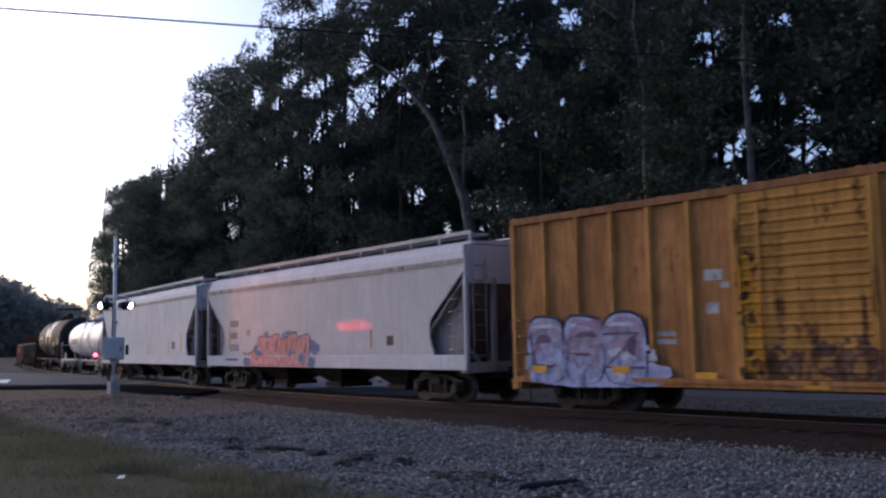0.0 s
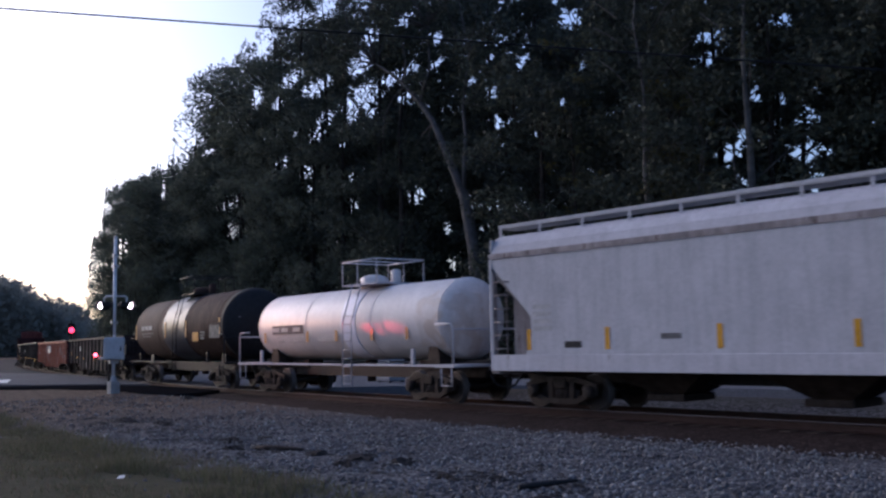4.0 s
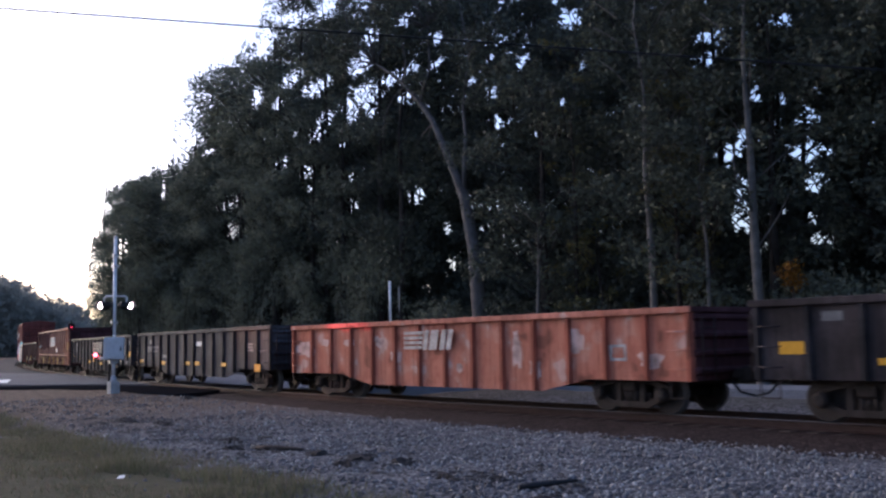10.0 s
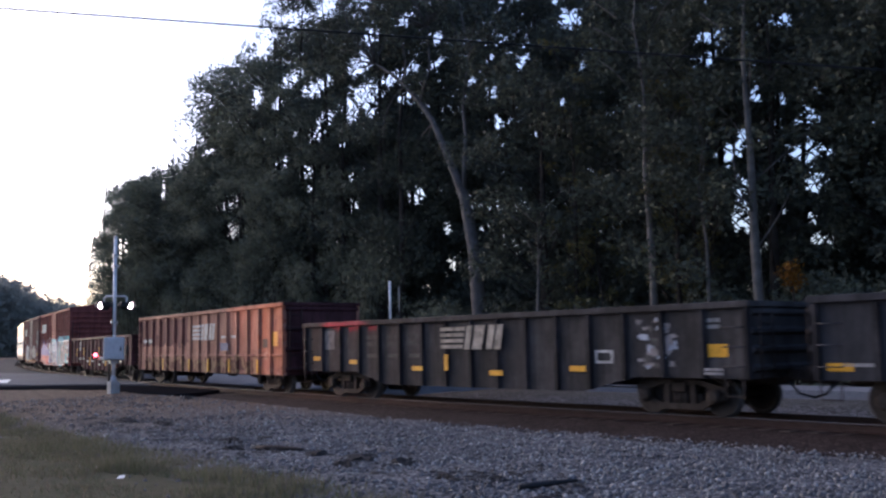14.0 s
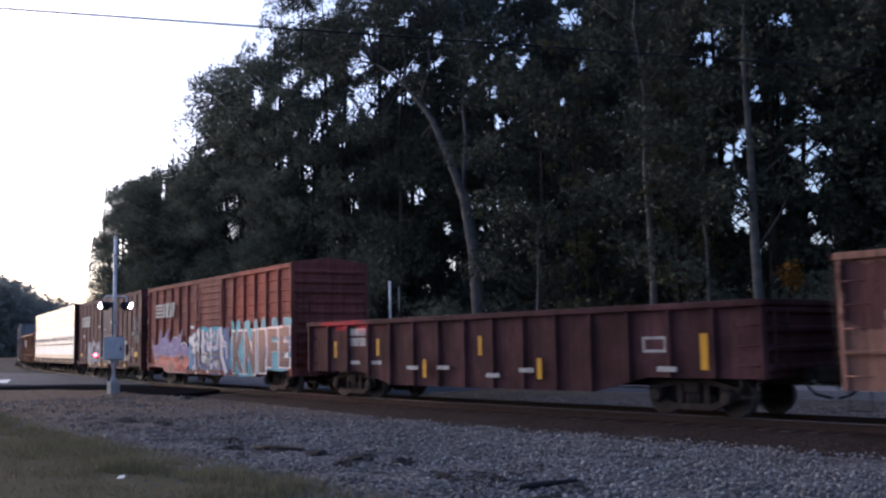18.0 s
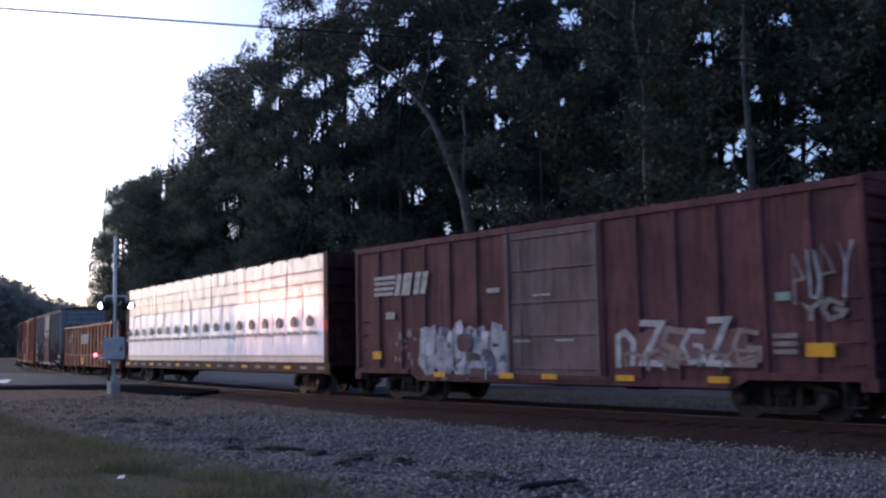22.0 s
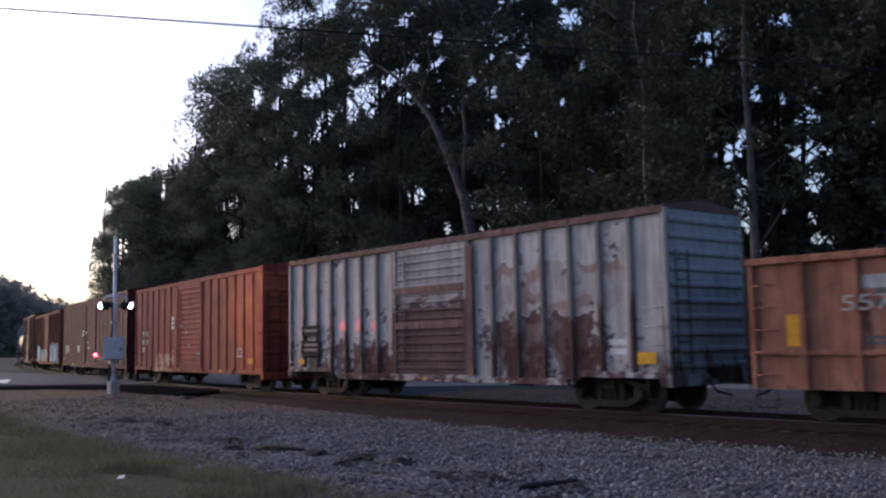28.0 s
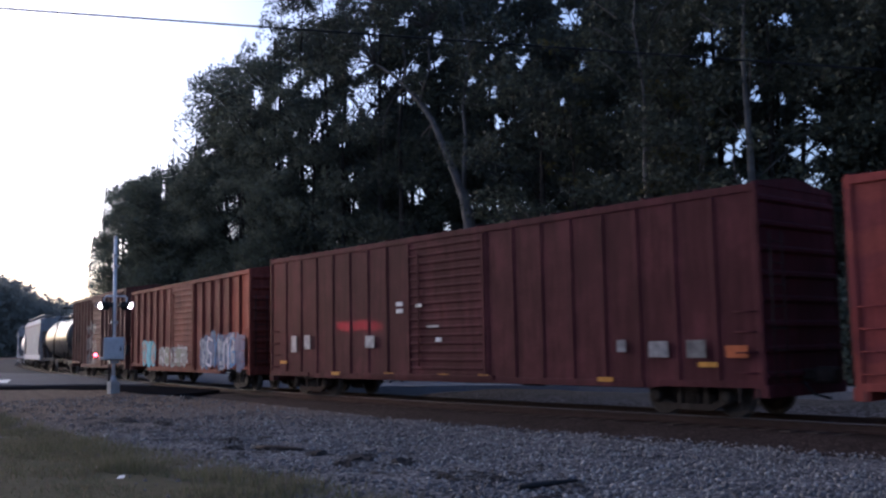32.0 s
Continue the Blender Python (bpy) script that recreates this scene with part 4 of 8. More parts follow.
def far_woods():
    """The low wooded skyline beyond the curve; haze is put into its leaf colour."""
    rnd = random.Random(9)
    blobs = []
    for k in range(230):
        deg = rnd.uniform(153.0, 168.0)
        a, far = radians(deg), rnd.uniform(0, 1)
        d = 320 + 90 * far
        top = float(np.interp(deg, (153, 159.2, 159.6, 160.1, 161.7, 162.7, 163.9, 168), (8, 10.5, 13.5, 16.0, 17.8, 22.5, 25.5, 29)))
        top = top * d / 320 * rnd.uniform(0.84, 0.98)
        x, y = d * math.cos(a), d * math.sin(a) - 18
        for z in np.arange(1.5, top, 3.2):
            blobs.append((x + rnd.uniform(-2, 2), y + rnd.uniform(-2, 2), float(z), rnd.uniform(3.0, 4.6), rnd.uniform(2.4, 3.2)))
    me = leaf_cloud("far_woods", blobs, 0.36, 1.0, M_LEAF_HAZED, 91)
    tagged(new("far_woods", me), "wooded skyline far along the line, haze painted into its leaves", "woods", kind="stuff")


# ---- loose stones and grass ----
def stones():
    r = np.random.RandomState(8)
    n = 52000
    # thickest near the camera's side of the track
    x = -2.0 - 40 * r.uniform(0, 1, n) ** 1.25 + r.uniform(0, 4, n)
    y = r.uniform(-13.5, -2.7, n)
    keep = (y > -0.055 * x - 11.6 + r.normal(0, 0.8, n)) & (x > -36) & ((x > -19 + r.normal(0, 5, n)) | (r.uniform(0, 1, n) < 0.26))
    x, y = x[keep], y[keep] + track_y(x[keep]) * 0.7
    n = len(x)
    z = ground_z(x, y) + 0.008
    s = (0.016 + 0.036 * r.uniform(0, 1, n) ** 2.4)[:, None]
    octa = np.array([[1, 0, 0], [0, 1, 0], [-1, 0, 0], [0, -1, 0], [0, 0, 0.8], [0, 0, -0.8]])
    v = octa[None] * r.uniform(0.6, 1.4, (n, 6, 1))
    a = r.uniform(0, 6.28, n)
    ca, sa = np.cos(a)[:, None], np.sin(a)[:, None]
    tilt = r.uniform(-0.5, 0.5, n)[:, None]
    vx, vy, vz = v[..., 0] * ca - v[..., 1] * sa, v[..., 0] * sa + v[..., 1] * ca, v[..., 2]
    vz = vz + vx * tilt
    v = np.stack([vx * s + x[:, None], vy * s + y[:, None], vz * s + z[:, None]], -1).reshape(-1, 3)
    f0 = np.array([[0, 1, 4], [1, 2, 4], [2, 3, 4], [3, 0, 4], [1, 0, 5], [2, 1, 5], [3, 2, 5], [0, 3, 5]])
    f = (f0[None] + (np.arange(n) * 6)[:, None, None]).reshape(-1, 3)
    tagged(new("ballast_stones", numpy_mesh("ballast_stones", v, f, M_STONE)), "loose grey crushed stone beside the track", "gravel", kind="stuff")


def debris():
    """Rotted leaves and bits of bark strewn along the edge of the gravel."""
    r = np.random.RandomState(28)
    n = 700
    x = r.uniform(-26, -8, n)
    y = -8.6 - 0.02 * (x + 15) + r.normal(0, 0.55, n) + 0.4 * np.sin(x * 1.7)
    keep = np.sin(x * 2.3) + np.cos(x * 5.1 + y * 3) + r.normal(0, 0.5, n) > 0.2
    x, y = x[keep], y[keep]
    n = len(x)
    z = ground_z(x, y) + 0.015
    a, ln, w = r.uniform(0, 6.28, n), r.uniform(0.05, 0.2, n), r.uniform(0.02, 0.06, n)
    ca, sa = np.cos(a), np.sin(a)
    corners = []
    for u, v, h in ((1, 0, 0), (0.1, 1, 0), (-1, 0.2, 0), (-0.2, -1, 0), (0, 0, 0.03)):
        px, py = u * ln * r.uniform(0.7, 1.2, n), v * w * r.uniform(0.7, 1.2, n)
        corners.append(np.stack([x + px * ca - py * sa, y + px * sa + py * ca, z + h], -1))
    v = np.stack(corners, 1).reshape(-1, 3)
    f0 = np.array([[0, 1, 4], [1, 2, 4], [2, 3, 4], [3, 0, 4]])
    f = (f0[None] + (np.arange(n) * 5)[:, None, None]).reshape(-1, 3)
    tagged(new("leaf_debris", numpy_mesh("leaf_debris", v, f, M_DIRT)), "dark rotted leaves and bark strewn on the gravel", "debris", kind="stuff")


def grass():
    """Thin verge turf: short green blades, taller straw towards the gravel, a weedy tuft by the bare patch."""
    r = np.random.RandomState(18)
    n = 60000
    x = r.uniform(-34, -3, n)
    inward = np.abs(r.normal(0, 1.5, n))
    y = -0.05 * x - 11.5 - inward + r.normal(0, 0.35, n)
    clump = np.sin(x * 2.1 + 3 * np.sin(y * 1.3)) * np.cos(y * 2.7 + x) + r.normal(0, 0.5, n)
    bare = ((x + 13.4) / 1.5) ** 2 + ((y + 12.3) / 0.5) ** 2 < r.uniform(0.5, 1.5, n)
    keep = (clump > -0.6) & ~bare
    # a tuft of taller weeds
    x = np.concatenate([x[keep], -15.2 + r.normal(0, 0.42, 1500)])
    y = np.concatenate([y[keep], -11.75 + r.normal(0, 0.2, 1500)])
    inward = np.concatenate([inward[keep], np.zeros(1500)])
    n = len(x)
    z = ground_z(x, y) - 0.02
    h = r.uniform(0.04, 0.11, n) * (1 + 0.5 * (np.sin(x * 0.9) * np.cos(y * 1.1) > 0.3)) * (1.0 + 0.7 * np.exp(-inward * 2))
    h[-1500:] = r.uniform(0.08, 0.26, 1500)
    a, lean = r.uniform(0, 6.28, n), r.uniform(0.1, 1.0, n)
    w = r.uniform(0.005, 0.012, n)
    ca, sa = np.cos(a), np.sin(a)
    b0 = np.stack([x - sa * w, y + ca * w, z], -1)
    b1 = np.stack([x + sa * w, y - ca * w, z], -1)
    tp = np.stack([x + ca * h * lean, y + sa * h * lean, z + h], -1)
    f = np.arange(n * 3).reshape(-1, 3)
    tagged(new("verge_grass", numpy_mesh("verge_grass", np.stack([b0, b1, tp], 1).reshape(-1, 3), f, M_GRASS)), "thin dry verge grass in green and straw tufts", "grass", kind="stuff")


def litter():
    def stick(name, label, cat, a, b, rad, mat):
        rnd = random.Random(len(name) + int(a[0] * 10))
        pts = limb_path(a, b, rnd, 0.04, 5)
        solid(name, Shape().tube(pts, [rad, rad * 1.1, rad, rad * 0.8, rad * 0.5], 7), mat, label, cat)
    z = -0.27
    stick("broken_branch", "dark broken branch lying on the gravel", "branch", (-8.86, -9.12, z), (-8.45, -8.42, z + 0.05), 0.04, M_BLACK)
    stick("old_tie_piece", "weathered timber scrap lying on the gravel", "timber", (-15.9, -8.95, z), (-15.0, -8.5, z), 0.045, M_TIE)
    for i, (x, y, s) in enumerate(((-15.85, -8.75, 0.42), (-16.4, -9.2, 0.3), (-14.3, -8.66, 0.34), (-13.2, -8.5, 0.36), (-12.2, -8.35, 0.32), (-10.3, -9.1, 0.2), (-31.4, -2.75, 0.3), (-24.5, -7.9, 0.42), (-22.9, -7.6, 0.36), (-12.7, -9.2, 0.2), (-17.8, -8.4, 0.25))):
        r = np.random.RandomState(40 + i)
        zz = float(ground_z(np.array(x), np.array(y))) - 0.03
        sh = Shape()
        n, rings = 14, 5
        pts = [(x, y, zz + 0.11)]
        for k in range(1, rings + 1):
            for a in range(n):
                w = 0.75 * s * k / rings * (1 + r.uniform(-0.45, 0.35))
                pts.append((x + 1.7 * w * math.cos(6.283 * a / n), y + w * math.sin(6.283 * a / n), zz + 0.11 * (1 - (k / rings) ** 2) + r.uniform(-0.03, 0.04) * (k < rings)))
        f = [(0, 1 + a, 1 + (a + 1) % n) for a in range(n)]
        f += [(1 + n * (k - 1) + a, 1 + n * k + a, 1 + n * k + (a + 1) % n, 1 + n * (k - 1) + (a + 1) % n) for k in range(1, rings) for a in range(n)]
        sh.quadset(pts, f)
        solid("dirt_mound", sh, M_DIRT, "low mound of dark dirt and rotted leaves on the gravel", "dirt mound", "dirt mounds on the gravel")
    zz = float(ground_z(np.array(-13.83), np.array(-12.45)))
    solid("paper_scrap", Shape().quadset([(-13.9, -12.48, zz + 0.02), (-13.76, -12.43, zz + 0.03), (-13.78, -12.38, zz + 0.07), (-13.91, -12.42, zz + 0.06)], [(0, 1, 2, 3)]), M_WHITE, "crumpled scrap of white paper on the grass", "litter")


# ---- the train ----
BEAM = 1.5          # half the width over the side posts
CARS = []           # (thing, arc position of its middle, half the distance between its bogies)
WHEELSETS = ([], [])
POSTS = {}           # by car: where its side posts stand, the depth of the sheet behind them, how high the sill reaches


def wheelset_mesh():
    sh = Shape().tube([(0, -1.12, 0), (0, 1.12, 0)], 0.075, 12)
    for y, o in ((-0.755, -1), (0.755, 1)):
        sh.lathe([(o * 0.075, 0.40), (o * 0.07, 0.42), (-o * 0.045, 0.43), (-o * 0.06, 0.455), (-o * 0.075, 0.455), (-o * 0.075, 0.36), (-o * 0.02, 0.33), (-o * 0.02, 0.16), (-o * 0.06, 0.13), (-o * 0.06, 0.09)], "y", 28, (0, y, 0))
        sh.lathe([(o * 0.07, 0.36), (o * 0.02, 0.33), (o * 0.02, 0.16), (o * 0.08, 0.13), (o * 0.08, 0.09)], "y", 28, (0, y, 0))
        sh.lathe([(o * 0.0, 0.12), (o * 0.16, 0.12), (o * 0.17, 0.10)], "y", 14, (0, o * 1.0, 0))
        for k in range(3):
            a = k * 2.094
            sh.box(0.06 * math.cos(a) - 0.02, 0.06 * math.cos(a) + 0.02, o * 1.17 - 0.02, o * 1.17 + 0.02, 0.06 * math.sin(a) - 0.02, 0.06 * math.sin(a) + 0.02)
    me = sh.mesh("wheelset", M_WHEEL)
    me.materials.append(M_RIM)
    for p in me.polygons:
        r = math.hypot(p.center.x, p.center.z)
        p.material_index = 1 if r > 0.345 else 0
    return me


def bogie_mesh():
    sh = Shape()
    for o in (-1, 1):
        y0, y1 = sorted((o * 0.92, o * 1.06))
        sh.prism([(-1.12, 0.50), (-0.45, 0.66), (0.45, 0.66), (1.12, 0.50), (1.12, 0.62), (0.45, 0.78), (-0.45, 0.78), (-1.12, 0.62)], y0, y1)
        sh.prism([(-0.98, 0.36), (-0.5, 0.14), (0.5, 0.14), (0.98, 0.36), (0.98, 0.48), (0.45, 0.27), (-0.45, 0.27), (-0.98, 0.48)], y0, y1)
        for x in (-0.33, 0.33):
            sh.box(x - 0.07, x + 0.07, y0, y1, 0.2, 0.72, 0.01)
        for x in (-0.92, 0.92):
            sh.box(x - 0.17, x + 0.17, y0 + 0.02, y1 - 0.02, 0.33, 0.6, 0.02)
        # flanges round the openings
        for x in (-0.13, 0.0, 0.13):
            sh.lathe([(0.2, 0.062), (0.52, 0.062)], "z", 10, (x, o * 1.0, 0.0))
        for x in (-0.88, 0.88):
            sh.lathe([(-0.02, 0.17), (0.06, 0.16), (0.08, 0.1)] if o > 0 else [(0.02, 0.17), (-0.06, 0.16), (-0.08, 0.1)], "y", 12, (x, o * 1.06, 0.43))
    sh.box(-0.2, 0.2, -1.12, 1.12, 0.5, 0.74, 0.03)
    sh.box(-0.08, 0.08, -0.3, 0.3, 0.7, 0.92)
    for x in (-0.42, 0.42):
        sh.box(x - 0.06, x + 0.06, -0.95, 0.95, 0.34, 0.46)
    return sh.mesh("bogie", M_STEEL)


WHEELSET, BOGIE = wheelset_mesh(), bogie_mesh()


def running_gear(car, half):
    """Two four-wheel bogies, their wheelsets, and the couplers."""
    for x in (half, -half):
        b = part("bogie", BOGIE, M_STEEL, car, "dark cast steel bogie")
        b.matrix_local = Matrix.Translation((x, 0, 0))
        for k, dx in enumerate((0.88, -0.88)):
            w = part("wheelset", WHEELSET, M_WHEEL, b, "worn steel wheels on an axle")
            w.matrix_local = Matrix.Translation((dx, 0, 0.43))
            WHEELSETS[k].append(w)


def car_base(name, label, cat, front, rear, truck_in=2.0):
    mid, length = (front + rear) / 2, front - rear
    car = thing(name, label, cat, "cars of the freight train")
    half = length / 2 - truck_in
    running_gear(car, half)
    hl = length / 2
    for o in (1, -1):
        c = Shape().box(min(o * (hl - 0.5), o * (hl + 0.35)), max(o * (hl - 0.5), o * (hl + 0.35)), -0.1, 0.1, 0.76, 0.98, 0.03)
        c.box(min(o * (hl + 0.25), o * (hl + 0.7)), max(o * (hl + 0.25), o * (hl + 0.7)), -0.17, 0.17, 0.7, 1.03, 0.05)
        part("coupler", c, M_STEEL, car)
        part("air_hose", Shape().tube([(o * (hl + 0.1), -0.3, 0.75), (o * (hl + 0.35), -0.33, 0.5), (o * (hl + 0.65), -0.25, 0.42)], 0.028, 6), M_RUBBER, car)
        part("draft_gear_box", Shape().box(min(o * (hl - 2.2), o * (hl - 0.1)), max(o * (hl - 2.2), o * (hl - 0.1)), -0.3, 0.3, 0.66, 1.05, 0.03), M_STEEL, car)
    part("centre_sill", Shape().box(-hl + 1.0, hl - 1.0, -0.24, 0.24, 0.62, 1.0), M_BLACK, car)
    CARS.append((car, mid, half))
    return car, hl


def brake_gear(car, hl, z=0.62):
    part("air_reservoir", Shape().lathe([(-0.55, 0.05), (-0.5, 0.16), (-0.42, 0.2), (0.42, 0.2), (0.5, 0.16), (0.55, 0.05)], "x", 14, (1.1, 0.7, z)), M_STEEL, car)
    part("brake_cylinder", Shape().lathe([(-0.3, 0.06), (-0.28, 0.17), (0.25, 0.17), (0.5, 0.03)], "x", 14, (-1.4, 0.6, z)), M_STEEL, car)
    part("brake_rod", Shape().tube([(-hl + 2.6, 0.25, 0.5), (hl - 2.6, 0.25, 0.5)], 0.02, 6), M_STEEL, car)


def ladder(car, x, z0, z1, mat, side=-1, rungs=None, w=0.42):
    """Grab irons up the side, each one bent bar."""
    y = side * (BEAM + 0.06)
    n = rungs or max(int((z1 - z0) / 0.38), 2)
    for k in range(n):
        z = z0 + (z1 - z0) * (k + 0.5) / n
        part("grab_iron", Shape().tube([(x - w / 2, y - side * 0.1, z), (x - w / 2, y, z), (x + w / 2, y, z), (x + w / 2, y - side * 0.1, z)], 0.014, 5), mat, car)


def end_ladder(car, x, o, z0, z1, mat):
    sh = Shape()
    n = max(int((z1 - z0) / 0.38), 2)
    for y in (-1.3, -0.86):
        sh.tube([(x + o * 0.1, y, z0), (x + o * 0.1, y, z1)], 0.018, 5)
    for k in range(n):
        z = z0 + (z1 - z0) * (k + 0.5) / n
        sh.tube([(x + o * 0.1, -1.3, z), (x + o * 0.1, -0.86, z)], 0.014, 5)
    part("end_ladder", sh, mat, car)


def mark(car, x, z, w, h, mat, name="stencil", label="", y=None, rows=1, rim=0.0):
    """A flat stencil, tape or panel on the near side: bars of plain paint, or a frame of them."""
    if y is None:
        y = -(BEAM + 0.006)
        posts, panel, lowest = POSTS.get(car.name, ((), 0, 0))
        if posts and z - h / 2 > lowest:
            # between two posts, on the sheet itself
            near = min(posts, key=lambda p: abs(p - x))
            half = w / 2 + 0.10
            moved = near + math.copysign(half, x - near) if abs(x - near) < half else x
            if all(abs(p - moved) > half - 0.001 for p in posts) and posts[0] < moved < posts[-1]:
                x, y = moved, -(panel + 0.005)
    if rim:
        rings = [(x + a * (w / 2 - q), yy, z + b * (h / 2 - q)) for yy in (y - 0.004, y + 0.006) for q in (0.0, rim) for a, b in ((-1, -1), (1, -1), (1, 1), (-1, 1))]
        faces = [(4 * p + i, 4 * p + (i + 1) % 4, 4 * q + (i + 1) % 4, 4 * q + i) for p, q in ((0, 1), (2, 3), (0, 2), (1, 3)) for i in range(4)]
        part(name, Shape().quadset(rings, faces), mat, car, label)
        return
    for k in range(rows):
        zz = z + h * (rows - 1 - 2 * k) / (2 * rows) if rows > 1 else z
        hh = h / rows * 0.62 if rows > 1 else h
        part(name, Shape().box(x - w / 2, x + w / 2, y - 0.004, y + 0.006, zz - hh / 2, zz + hh / 2), mat, car, label)


def lettering(car, text, x, z, size, mat, y=None, label="", spread=1.0, name="lettering", bold=0.0, fit=None):
    if len(text) > 1:
        # one part for each character
        step = fit[0] / len(text)
        for k, ch in enumerate(text):
            lettering(car, ch, x + step * (k - (len(text) - 1) / 2), z, size, mat, y, label, spread, name, bold, (step * (0.4 if ch == "1" else 0.8), fit[1]))
        return
    cu = bpy.data.curves.new("lettering", "FONT")
    cu.body, cu.size, cu.extrude, cu.align_x, cu.space_character, cu.offset = text, size, 0.004, "CENTER", spread, bold
    tmp = bpy.data.objects.new("lettering", cu)
    me = bpy.data.meshes.new_from_object(tmp)
    bpy.data.objects.remove(tmp)
    if fit:
        xs, ys = [v.co.x for v in me.vertices], [v.co.y for v in me.vertices]
        kx, ky = fit[0] / (max(xs) - min(xs)), fit[1] / (max(ys) - min(ys))
        for v in me.vertices:
            v.co.x, v.co.y = (v.co.x - (max(xs) + min(xs)) / 2) * kx, (v.co.y - min(ys)) * ky
    me.materials.clear()
    me.materials.append(mat)
    ob = part(name, me, mat, car, label)
    ob.matrix_local = pose(x, -(BEAM + 0.008) if y is None else y, z, 90, 0, 0)


def spray(car, x, z, w, h, mat, seed, y=None, lumps=5, rough=0.16, label=""):
    """A sprayed patch with a wavering outline."""
    rnd = random.Random(seed)
    ph = [rnd.uniform(0, 6.28) for _ in range(3)]
    y = -(BEAM + 0.008) if y is None else y
    pts = []
    for k in range(40):
        a = 6.2832 * k / 40
        r = 1 + rough * (0.6 * math.sin(lumps * a + ph[0]) + 0.4 * math.sin((lumps * 2 + 1) * a + ph[1]) + 0.3 * math.sin(3 * a + ph[2]))
        c, s = math.cos(a), math.sin(a)
        c, s = math.copysign(abs(c) ** 0.6, c), math.copysign(abs(s) ** 0.6, s)
        pts.append((x + w / 2 * r * c, z + h / 2 * r * s))
    return part("sprayed_patch", Shape().prism(pts, y - 0.003, y + 0.003), mat, car, label)


def throwup(car, x0, x1, z0, z1, n, edge, fills, seed, y=None):
    """A row of n swollen sprayed letters that cannot be read: pale outlines round mottled fills."""
    rnd = random.Random(seed)
    y = -(BEAM + 0.006) if y is None else y
    w = (x1 - x0) / n
    for k in range(n):
        x, zc = x0 + w * (k + 0.5), (z0 + z1) / 2 + rnd.uniform(-0.05, 0.05) * (z1 - z0)
        ww, hh = w * rnd.uniform(1.0, 1.2), (z1 - z0) * rnd.uniform(0.85, 1.02)
        spray(car, x, zc, ww, hh, edge, seed * 10 + k, y - 0.001 * k, rnd.choice((3, 4, 5)), 0.14, "sprayed letter outline")
        spray(car, x + rnd.uniform(-0.04, 0.04), zc - 0.02, ww * 0.80, hh * 0.84, fills[k % len(fills)], seed * 20 + k, y - 0.010, rnd.choice((3, 4)), 0.2, "sprayed letter fill")
        for _ in range(2):
            spray(car, x + rnd.uniform(-0.22, 0.22) * w, zc + rnd.uniform(-0.22, 0.22) * hh, ww * rnd.uniform(0.1, 0.3), hh * rnd.uniform(0.08, 0.3), edge, seed * 30 + k + _ * 50, y - 0.014, 2, 0.2)


STROKES = (((0, 0), (0, 1), (0.9, 0.5), (0.1, 0.45)), ((0, 1), (0.9, 1), (0.1, 0), (1, 0)), ((0.9, 0.9), (0.2, 1), (0, 0.6), (0.8, 0.4), (0.7, 0), (0, 0.1)), ((0.1, 0), (0, 0.8), (0.5, 1), (1, 0.7), (0.9, 0)), ((0, 1), (0.1, 0.1), (0.6, 0), (1, 0.3), (0.9, 1)), ((0.5, 0), (0.5, 0.6), (0, 1), (0.5, 0.6), (1, 1)), ((1, 0.9), (0.3, 1), (0, 0.5), (0.3, 0), (1, 0.1), (1, 0.5), (0.6, 0.5)))


def ribbon(sh, pts, w, y):
    """A flat brush stroke along points (x, z): one mitred strip, cut square at both ends."""
    pts = [Vector(p) for p in pts]
    legs = [(b - a).normalized() for a, b in zip(pts, pts[1:])]
    pts[0], pts[-1] = pts[0] - legs[0] * w / 2, pts[-1] + legs[-1] * w / 2
    rows = []
    for i, p in enumerate(pts):
        a, b = legs[max(i - 1, 0)], legs[min(i, len(legs) - 1)]
        na, nb = Vector((-a.y, a.x)), Vector((-b.y, b.x))
        n = na + nb
        n = n / max(n.length_squared / 2, 0.35) if n.length > 0.2 else a * 0.6
        rows += [(p.x + n.x * w / 2, y + o, p.y + n.y * w / 2) for o in (-0.003, 0.003)] + [(p.x - n.x * w / 2, y + o, p.y - n.y * w / 2) for o in (0.003, -0.003)]
    f = [(4 * i + k, 4 * i + (k + 1) % 4, 4 * i + 4 + (k + 1) % 4, 4 * i + 4 + k) for i in range(len(pts) - 1) for k in range(4)]
    m = 4 * len(pts) - 4
    sh.quadset(rows, f + [(3, 2, 1, 0), (m, m + 1, m + 2, m + 3)])


def scrawl(car, x0, x1, z0, z1, n, mats, seed, w=0.09, y=None, label="thin sprayed strokes"):
    """A row of n brush-stroked signs that cannot be read."""
    rnd = random.Random(seed)
    y = -(BEAM + 0.006) if y is None else y
    step = (x1 - x0) / n
    for k in range(n):
        st = rnd.choice(STROKES)
        h, wd, sl = (z1 - z0) * rnd.uniform(0.8, 1.1), step * rnd.uniform(0.75, 1.05), rnd.uniform(-0.05, 0.25)
        pts = [(x0 + step * k + u * wd + sl * v * h * 0.6 + rnd.uniform(-0.04, 0.04), z0 + v * h + rnd.uniform(-0.04, 0.04)) for u, v in st]
        sh = Shape()
        ribbon(sh, pts, w * rnd.uniform(0.8, 1.3), y - 0.0007 * k)
        part("sprayed_stroke", sh, mats[k % len(mats)], car, label)


